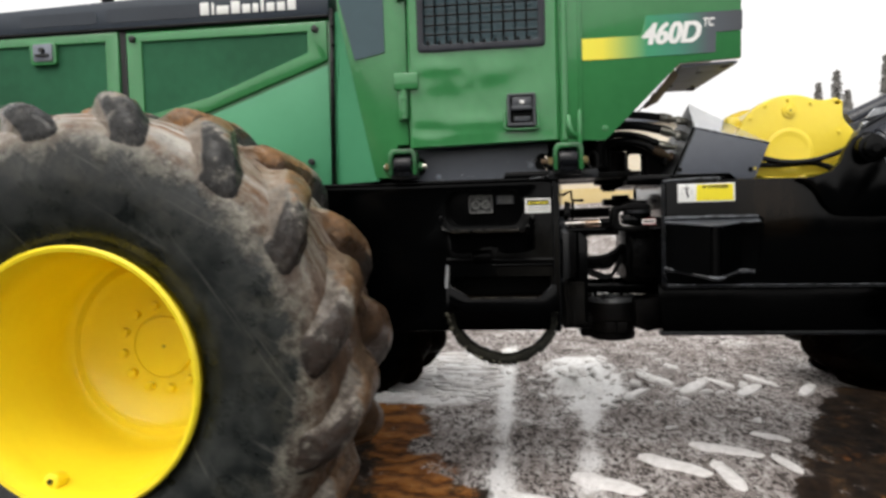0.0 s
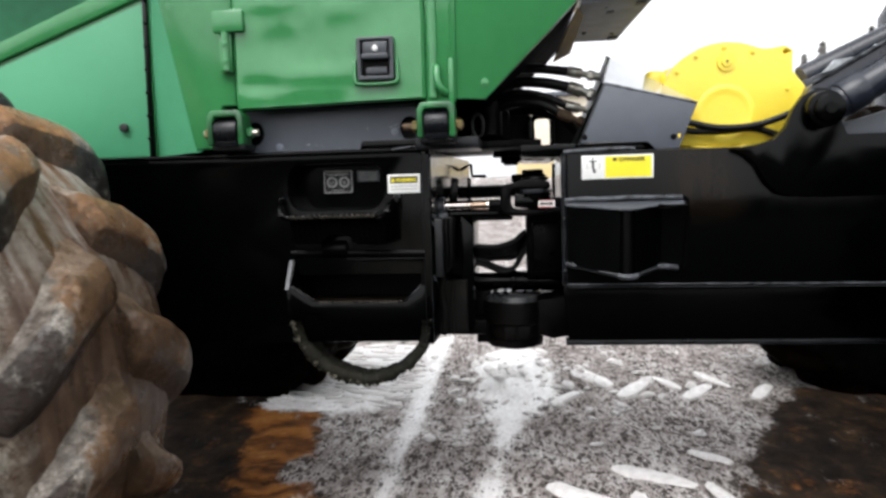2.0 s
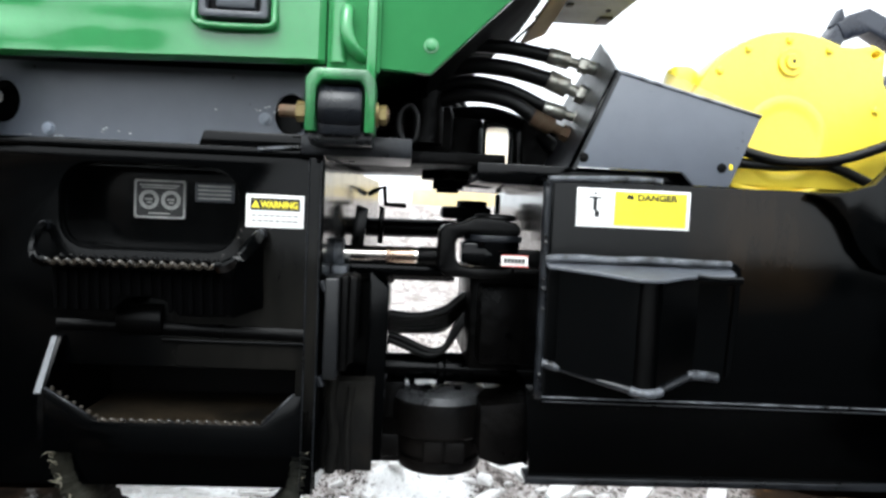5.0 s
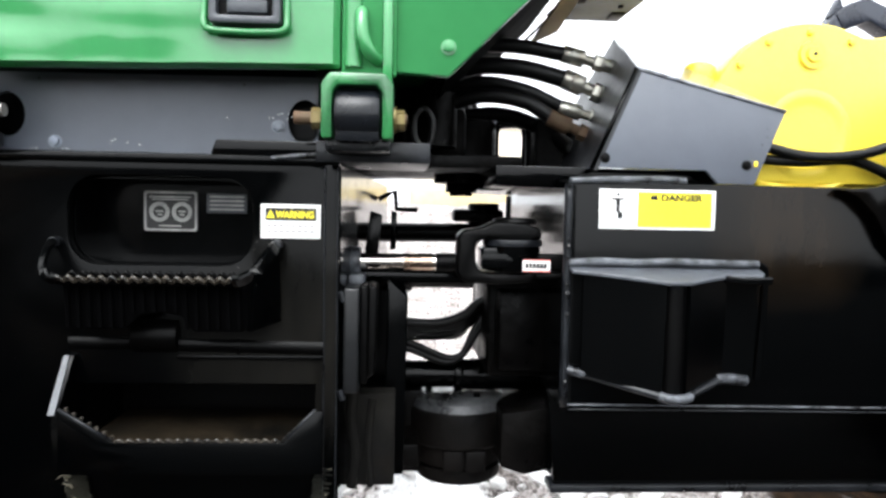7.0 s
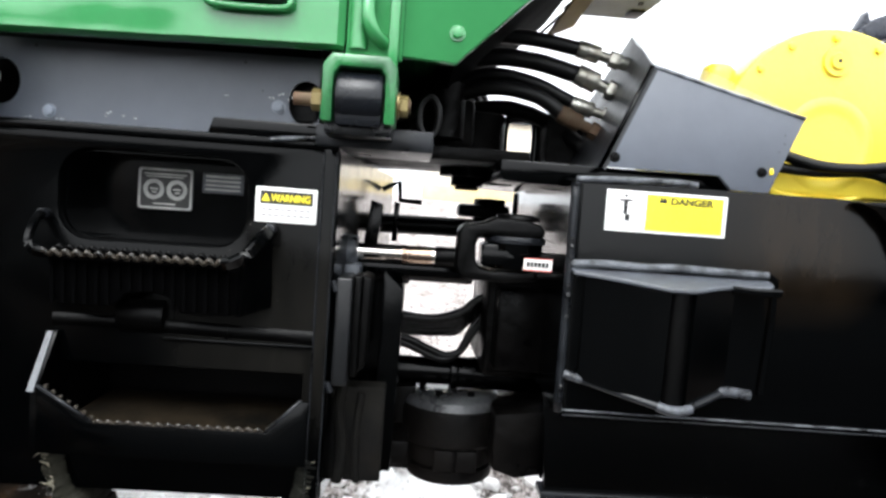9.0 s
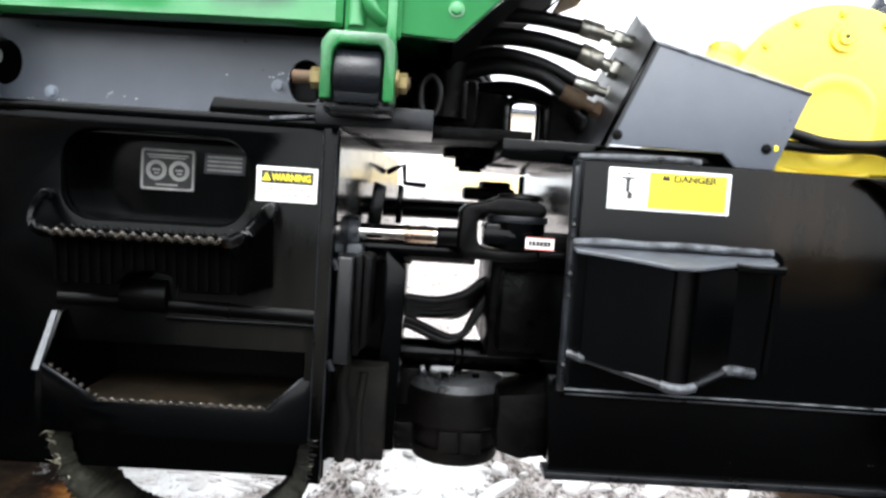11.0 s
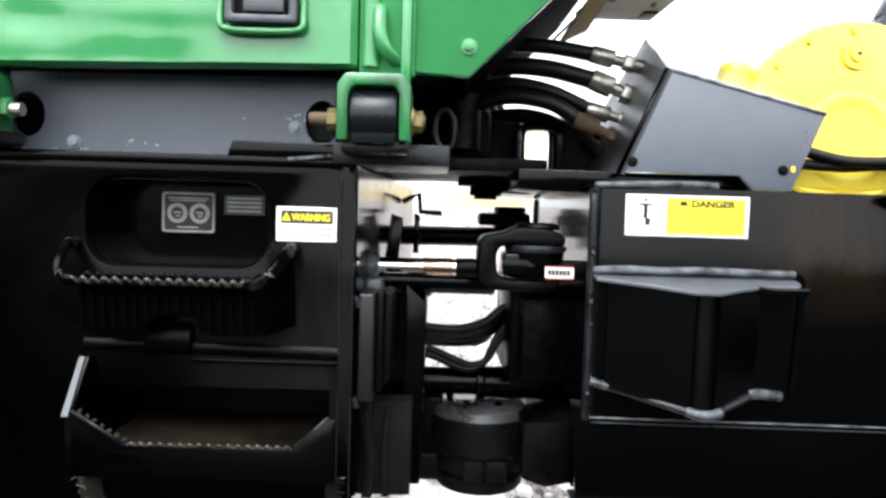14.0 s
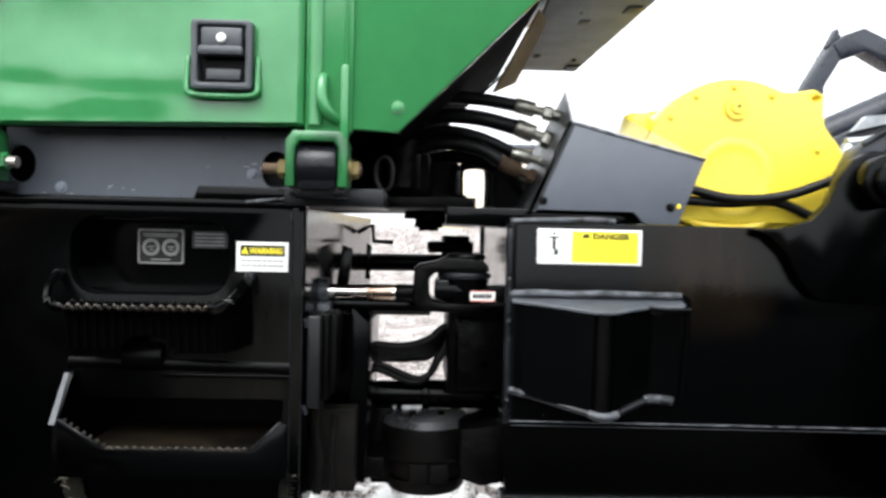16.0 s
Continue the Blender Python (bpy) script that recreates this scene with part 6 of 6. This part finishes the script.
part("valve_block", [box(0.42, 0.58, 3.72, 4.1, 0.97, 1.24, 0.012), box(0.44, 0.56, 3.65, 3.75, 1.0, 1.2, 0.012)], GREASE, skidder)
part("hook_wire", tube([(0.126, 4.1, 1.425), (0.150, 4.1, 1.438), (0.176, 4.1, 1.450), (0.181, 4.1, 1.396), (0.245, 4.1, 1.394)], 0.008, 8, smooth=False), BLACK_DULL, skidder)
part("side_lug", slab([(0.10, 1.23), (0.135, 1.23), (0.15, 1.38), (0.12, 1.39)], 3.7, 3.73, 0.003), BLACK, skidder)
part("side_lug", slab([(0.165, 1.28), (0.182, 1.28), (0.184, 1.385), (0.168, 1.392)], 3.95, 3.97, 0.003), BLACK, skidder)

# ---- winch ----
outline = []
for a in range(-30, 211, 6):
    r = 0.25 + 0.05 * math.exp(-((a - 5) / 22) ** 2) + 0.066 * math.exp(-((a - 44) / 9.5) ** 2)
    outline.append((1.155 + r * math.cos(radians(a)), 1.60 + r * math.sin(radians(a))))
winch = part("winch", [slab(outline, 3.57, 3.66, 0.006, 3, [[(1.366 + 0.012 * math.cos(radians(a)), 1.803 + 0.007 * math.sin(radians(a))) for a in range(0, 360, 30)][::-1]]), lathe([(0.0, 3.66), (0.235, 3.66), (0.235, 4.1), (0.26, 4.1), (0.26, 4.16), (0.0, 4.16)], 1.155, 1.60, 48)], YELLOW_PALE, skidder, "bright yellow winch housing")
part("hub_ring", lathe([(0.112, 3.5715), (0.10, 3.5665), (0.088, 3.5655), (0.078, 3.5685), (0.066, 3.569), (0.0, 3.569)], 1.152, 1.588, 48), YELLOW_PALE, winch)
part("filler_plug", [lathe([(0.034, 3.572), (0.032, 3.562), (0.02, 3.562), (0.017, 3.555), (0.0, 3.555)], 1.154, 1.775, 24)], YELLOW_PALE, winch)
part("plug_hole", rod((1.154, 3.5535, 1.775), (1.154, 3.556, 1.775), 0.005, 10), INK, winch)
for a in (66, 92, 118, 140, 18):
    part("cover_bolt", rod((1.155 + 0.228 * math.cos(radians(a)), 3.562, 1.60 + 0.228 * math.sin(radians(a))), (1.155 + 0.228 * math.cos(radians(a)), 3.575, 1.60 + 0.228 * math.sin(radians(a))), 0.009, 6, bevel=0.002), YELLOW_PALE, winch)
part("side_lug", [box(0.872, 0.95, 3.6, 3.7, 1.685, 1.765, 0.028, 4), rod((0.93, 3.6, 1.67), (0.96, 3.6, 1.64), 0.02)], YELLOW_PALE, winch)
part("bottom_casting", [slab([(0.93, 1.45), (1.37, 1.45), (1.35, 1.58), (0.98, 1.58)], 3.59, 3.7, 0.01), tube([(0.98, 3.585, 1.56), (1.02, 3.582, 1.49), (1.10, 3.582, 1.462), (1.2, 3.582, 1.462), (1.28, 3.582, 1.5)], 0.012, 8), tube([(1.0, 3.585, 1.50), (1.15, 3.582, 1.475), (1.3, 3.585, 1.50)], 0.010, 8)], YELLOW_PALE, winch)
for z, sag, y in ((1.565, 0.03, 3.53), (1.535, 0.012, 3.545)):
    part("winch_hose", tube([(0.85, y, z + 0.01), (1.0, y, z - 0.005), (1.12, y - 0.005, z - sag), (1.25, y, z - sag + 0.006), (1.36, y, z + 0.01 if sag > 0.02 else z - 0.045), (1.45, y, z + 0.05 if sag > 0.02 else z - 0.07)], 0.0125, 12), RUBBER, winch, "black hose across the winch")

# ---- arch boom ----
NAVY = mat("blue_black_paint", (0.009, 0.011, 0.018), 0.24, dark=(0.02, 0.024, 0.036), scale=5, amount=0.6, bump=0.0004, bump_scale=30, spec=0.45)
boom = part("arch_boom", [
    slab([(1.37, 1.60), (1.44, 1.53), (3.3, 2.55), (3.3, 2.72), (1.40, 1.66)], 3.43, 3.5, 0.006),
    rod((1.45, 3.40, 1.585), (3.2, 3.40, 2.60), 0.055, 28),
    rod((1.53, 3.85, 1.74), (3.4, 3.85, 2.60), 0.05, 28),
    slab([(1.5, 1.60), (1.9, 1.76), (3.3, 2.40), (3.3, 2.52), (1.5, 1.72)], 3.75, 3.79, 0.006)], NAVY, skidder, "blue-black grapple arch boom and cylinders")
part("cylinder_collar", [rod((1.48, 3.40, 1.603), (1.55, 3.40, 1.643), 0.061, 28, bevel=0.006)], NAVY, boom)
part("boom_edge", tube([(1.40, 3.425, 1.668), (1.9, 3.425, 1.945), (3.3, 3.425, 2.725)], 0.008, 6, smooth=False), WORN_GLINT, boom)
part("steel_clamp", [quad((1.56, 3.72, 1.745), (1.68, 3.72, 1.775), (1.70, 3.72, 1.80), (1.60, 3.72, 1.79), thick=0.02), tube([(1.53, 3.70, 1.71), (1.62, 3.70, 1.725), (1.70, 3.70, 1.78), (1.74, 3.70, 1.83)], 0.013, 8), rod((1.52, 3.7, 1.65), (1.54, 3.7, 1.70), 0.022, 10)], mat("bright_steel", (0.6, 0.63, 0.67), 0.35, metal=0.6, dark=(0.25, 0.26, 0.28), scale=25, amount=0.6), boom, "bare steel pipe clamp")
part("grey_shield", slab([(1.46, 1.47), (2.6, 1.47), (2.6, 1.74), (1.85, 1.625), (1.6, 1.55), (1.5, 1.53)], 3.51, 3.53, 0.003), GREY, boom, "dull grey shield plate")
part("boom_pipe", tube([(1.45, 3.7, 1.62), (1.60, 3.7, 1.70), (2.2, 3.7, 1.98), (3.2, 3.7, 2.46)], 0.014, 8), BLACK, boom)

# ---- another machine's boom beyond ----
loader = tagged(new("loader_boom"), "dark knuckle boom of another machine beyond the skidder", "loader")


def beyond(pts, y0, y1):
    return slab([(0.336 + 2.738 * (x - 0.336), 1.432 + 2.738 * (z - 1.432)) for x, z in pts], y0, y1, 0.02)


part("mast", [beyond([(1.90, 1.0), (1.97, 1.0), (1.97, 2.06), (2.035, 2.17), (2.0, 2.235), (1.90, 2.06)], 9.4, 9.65)], NAVY, loader)
part("arm", beyond([(2.0, 2.235), (2.035, 2.17), (2.14, 2.21), (2.25, 2.15), (2.5, 2.08), (2.5, 2.22), (2.22, 2.265), (2.13, 2.305), (2.05, 2.275)], 9.4, 9.65), NAVY, loader)
part("hook", beyond([(1.99, 2.23), (2.03, 2.31), (2.05, 2.24)], 9.45, 9.6), NAVY, loader)
part("base", box(4.2, 6.6, 9.0, 10.2, 0.0, 0.6, 0.05), BLACK_DULL, loader)

# ---- wheels ----
def tyre_mesh(cy, out, R=0.95, seed=1):
    """A lugged forestry tyre round the origin; its outer wall looks towards out (-1 or 1)."""
    rnd = random.Random(seed)
    W = 0.39
    prof = [(0.43, W - 0.06), (0.47, W - 0.02), (0.56, W + 0.015), (0.66, W + 0.02), (0.74, W + 0.012), (0.785, W - 0.002), (0.838, W - 0.036), (0.87, W - 0.095), (0.884, W - 0.16), (0.888, W - 0.24), (0.886, 0.0)]
    full = [(r, -y) for r, y in prof] + [(r, y) for r, y in prof[-2::-1]]
    bm = lathe(full, 0, 0, 160)
    for v in bm.verts:
        a = math.atan2(v.co.z, v.co.x)
        k = 1 + 0.006 * noise.noise((v.co.x * 5, v.co.y * 5, v.co.z * 5))
        v.co.x, v.co.z = v.co.x * k, v.co.z * k

    for v in bm.verts:
        if math.hypot(v.co.x, v.co.z) > 0.75:
            v.co += 0.007 * noise.noise_vector(v.co * 6) + 0.003 * noise.noise_vector(v.co * 21)
    settle(bm)
    return bm


def settle(bm):
    """The tyre is pressed flat where it stands."""
    for v in bm.verts:
        if v.co.z < -0.838:
            v.co.z = -0.838 - (-0.838 - v.co.z) * 0.25
    bmesh.ops.recalc_face_normals(bm, faces=bm.faces[:])


def along(pts, s):
    f = s * (len(pts) - 1)
    k = min(int(f), len(pts) - 2)
    return Vector(pts[k]).lerp(Vector(pts[k + 1]), f - k)


def lug_mesh(a0, side, rnd, W=0.39):
    """One tread lug: a blunt end flush with the wall, a back that bends over the shoulder and slants to the middle;
    one flank drops steeply, the other runs out in a long fillet."""
    low = [(0.735, W - 0.03), (0.785, W - 0.035), (0.83, W - 0.068), (0.862, W - 0.12), (0.872, W - 0.19), (0.876, W - 0.27), (0.876, 0.03)]
    crown = [(0.735, W - 0.004), (0.80, W - 0.001), (0.862, W - 0.010), (0.914, W - 0.042), (0.945, W - 0.09), (0.954, W - 0.18), (0.953, 0.03)]
    bm, rings, steps = bmesh.new(), [], 40
    worn, tint = bm.loops.layers.color.new("worn"), {}
    section = ((-1.6, 0.0), (-1.3, 0.26), (-1.12, 0.56), (-0.96, 0.78), (-0.75, 0.92), (-0.4, 1.01), (0.0, 1.03), (0.35, 0.99), (0.65, 0.9), (0.92, 0.72), (1.2, 0.48), (1.6, 0.24), (2.1, 0.08), (2.6, -0.02))
    wide = 1 + 0.08 * rnd.uniform(-1, 1)
    for q in range(steps + 1):
        s = q / steps
        p, t = along(low, s), along(crown, s)
        ang = a0 + 0.25 * max(0, s - 0.22) / 0.78
        half = (0.086 - 0.012 * s) * wide
        tip = min(1, (1 - s) / 0.05 + 0.6)
        ring = []
        for da, k in section:
            w = p.lerp(t, k * tip)
            an = ang + da * half
            v = bm.verts.new((w[0] * math.cos(an), side * w[1], w[0] * math.sin(an)))
            # Red: steep flank painted dark; green: gentle fillet; blue: distance inward.
            tint[v] = (max(0.0, min(1.0, (-0.62 - da) / 0.25)), max(0.0, min(1.0, (da - 0.45) / 0.4)), s, 1)
            ring.append(v)
        rings.append(ring)
    for a, b in zip(rings, rings[1:]):
        for q in range(len(section) - 1):
            bm.faces.new((a[q], a[q + 1], b[q + 1], b[q]))
    bm.faces.new(rings[0]), bm.faces.new(rings[-1][::-1])
    for f in bm.faces:
        for lp in f.loops:
            lp[worn] = tint[lp.vert]
    for v in bm.verts:
        v.co += 0.007 * noise.noise_vector(v.co * 5) + 0.0035 * noise.noise_vector(v.co * 19) + 0.002 * noise.noise_vector(v.co * 47)
    settle(bm)
    return bm


lug_rnd = random.Random(21)


def wheel(x, y, z, out, label, rubber, lug, state):
    w = new("wheel")
    w.parent = skidder
    w.location = (x, y, z)
    w["label"] = label
    s = out
    part("tyre", tyre_mesh(y, out), rubber, w, state, smooth=40)
    for side in (-1, 1):
        for k in range(16):
            part("tread_lug", lug_mesh(radians(6.0 + 22.5 * (k + (0 if side == out else 0.5))) + lug_rnd.uniform(-0.012, 0.012), side, lug_rnd), lug, w, smooth=50)
    o = lambda v: s * v
    rim = [(0.44, o(0.375)), (0.443, o(0.397)), (0.435, o(0.407)), (0.422, o(0.403)), (0.415, o(0.375)), (0.405, o(0.355)), (0.40, o(0.28)), (0.392, o(0.13)), (0.388, o(0.11)), (0.385, o(-0.14)), (0.375, o(-0.19)), (0.36, o(-0.205)), (0.33, o(-0.205)), (0.318, o(-0.22)), (0.30, o(-0.235)), (0.2, o(-0.262)), (0.132, o(-0.268)), (0.13, o(-0.276)), (0.124, o(-0.276)), (0.12, o(-0.262)), (0.0, o(-0.262))]
    part("rim", lathe(rim, 0, 0, 96), YELLOW, w, "deep-dished bright yellow rim")
    part("rim_back", lathe([(0.45, o(-0.34)), (0.40, o(-0.36)), (0.3, o(-0.3)), (0.0, o(-0.3))], 0, 0, 48), BLACK_DULL, w)
    for k in range(12):
        a = 2 * math.pi * (k + 0.3) / 12
        part("wheel_nut", rod((0.172 * math.cos(a), o(-0.272), 0.172 * math.sin(a)), (0.172 * math.cos(a), o(-0.235), 0.172 * math.sin(a)), 0.019, 6, bevel=0.003), YELLOW, w)
    part("centre_hole", rod((0, o(-0.2625), 0), (0, o(-0.261), 0), 0.006, 10), INK, w)
    part("valve_boss", [rod((-0.135, o(0.27), -0.37), (-0.135, o(0.335), -0.36), 0.028, 20, bevel=0.006)], YELLOW, w)
    part("valve_stem", [rod((-0.135, o(0.31), -0.36), (-0.135, o(0.342), -0.36), 0.009, 12)], INK, w, "small dark valve stem")
    for c in w.children:
        k = 1.03 if c.name.startswith(("tyre", "tread")) else 1.027
        c.data.transform(Matrix.Diagonal((k, 0.905, k, 1)))
    return w


wheel(-1.597, 2.622, 0.818, -1, "wheel with a muddy lugged tyre and a deep yellow rim", TYRE, LUG, "black lugged tyre caked in grey and brown mud")
rear_wheel = wheel(2.78, 2.622, 0.818, -1, "wheel with a yellow rim and a black lugged tyre, shade in its colour", TYRE_SHADED, TYRE_SHADED, "black lugged tyre, shade put into its colour")
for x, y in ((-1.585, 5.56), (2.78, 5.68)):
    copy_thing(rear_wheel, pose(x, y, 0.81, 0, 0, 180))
part("front_axle", [rod((-1.597, 2.95, 0.818), (-1.597, 5.4, 0.818), 0.16, 24)], BLACK_DULL, skidder)
part("rear_axle", [rod((2.78, 2.95, 0.818), (2.78, 5.4, 0.818), 0.16, 24)], BLACK_DULL, skidder)


# ---- tread marks: packed snow slabs pressed out by the tyre lugs ----
def slab_chip(length, width, seed):
    rnd = random.Random(seed)
    bm = bmesh.new()
    n = 9
    top, mid, low = [], [], []
    for k in range(2 * n):
        a = 2 * math.pi * k / (2 * n)
        x = 0.5 * length * math.copysign(abs(math.cos(a)) ** 0.6, math.cos(a)) * rnd.uniform(0.92, 1.05)
        y = 0.5 * width * math.copysign(abs(math.sin(a)) ** 0.7, math.sin(a)) * rnd.uniform(0.82, 1.1)
        top.append(bm.verts.new((x * 0.86, y * 0.66, 0.010 + rnd.uniform(-0.002, 0.002))))
        mid.append(bm.verts.new((x * 0.97, y * 0.9, 0.004 + rnd.uniform(-0.002, 0.002))))
        low.append(bm.verts.new((x * 1.02, y * 1.05, -0.03)))
    bm.faces.new(top)
    for k in range(2 * n):
        q = (k + 1) % (2 * n)
        bm.faces.new((mid[k], mid[q], top[q], top[k]))
        bm.faces.new((low[k], low[q], mid[q], mid[k]))
    bmesh.ops.recalc_face_normals(bm, faces=bm.faces[:])
    return bm


def chip_meshes(material, sizes, name):
    out = []
    for k, (a, b) in enumerate(sizes):
        c = part(name, slab_chip(a, b, k), material, ground)
        out.append(c.data)
        bpy.data.objects.remove(c)
    return out


chips = chip_meshes(SNOW, ((1.0, 0.24), (1.0, 0.28), (1.0, 0.2), (1.0, 0.31)), "snow_slab")
slivers = chip_meshes(SNOW, ((1.0, 0.2), (1.0, 0.15), (1.0, 0.26)), "snow_slab")
rnd = random.Random(11)


def lay(name, data, x, y, turn, length, lift=0.006):
    c = new(name, data)
    c.parent = ground
    c.matrix_basis = pose(x, y, ground_height(x, y) + lift, rnd.uniform(-2, 2), rnd.uniform(-2, 2), turn) @ Matrix.Diagonal((length, length, 1, 1))


# one row of lug prints close by, a second row of chevrons further off
for x0, y0, x1, y1 in ((0.13, 3.62, 0.46, 3.42), (0.5, 3.9, 0.82, 3.65), (0.81, 4.11, 1.15, 3.89), (1.21, 4.34, 1.38, 4.18), (0.87, 3.86, 0.92, 3.48), (0.57, 5.0, 0.75, 5.24), (0.78, 5.86, 0.98, 5.42), (1.0, 5.17, 1.22, 5.55), (1.3, 5.72, 1.42, 5.42), (1.4, 5.2, 1.63, 5.53), (1.6, 5.78, 1.74, 5.45), (1.82, 5.2, 2.0, 5.5), (-0.2, 3.4, 0.1, 3.25), (1.2, 3.98, 1.26, 3.7)):
    n = math.hypot(x1 - x0, y1 - y0)
    lay("snow_slab", rnd.choice(chips), (x0 + x1) / 2, (y0 + y1) / 2, math.degrees(math.atan2(y1 - y0, x1 - x0)), n)
for k in range(190):
    y = rnd.uniform(5.0, 6.6)
    lay("snow_slab", rnd.choice(slivers), rnd.uniform(-1.24, -0.34), y, rnd.gauss(-6, 14), rnd.uniform(0.08, 0.24), rnd.uniform(-0.006, 0.004))


# broken lumps of snow round the heap under the joint
def clod_mesh(seed):
    bm = bmesh.new()
    bmesh.ops.create_icosphere(bm, subdivisions=1, radius=1)
    for v in bm.verts:
        v.co *= 1 + 0.45 * noise.noise(v.co * 1.3 + Vector((seed * 3.1, 0, 0)))
        v.co.z *= 0.6
    return bm


clods = []
for k in range(4):
    c = part("snow_clod", clod_mesh(k), SNOW, ground, smooth=25)
    clods.append(c.data)
    bpy.data.objects.remove(c)
for k in range(110):
    x, y = rnd.gauss(0.45, 0.45), rnd.gauss(5.45, 0.4)
    s = rnd.uniform(0.012, 0.045)
    c = new("snow_clod", rnd.choice(clods))
    c.parent = ground
    c.matrix_basis = pose(x, y, ground_height(x, y) + s * 0.2, rnd.uniform(-25, 25), rnd.uniform(-25, 25), rnd.uniform(0, 360)) @ Matrix.Diagonal((s * rnd.uniform(0.8, 1.7), s, s, 1))
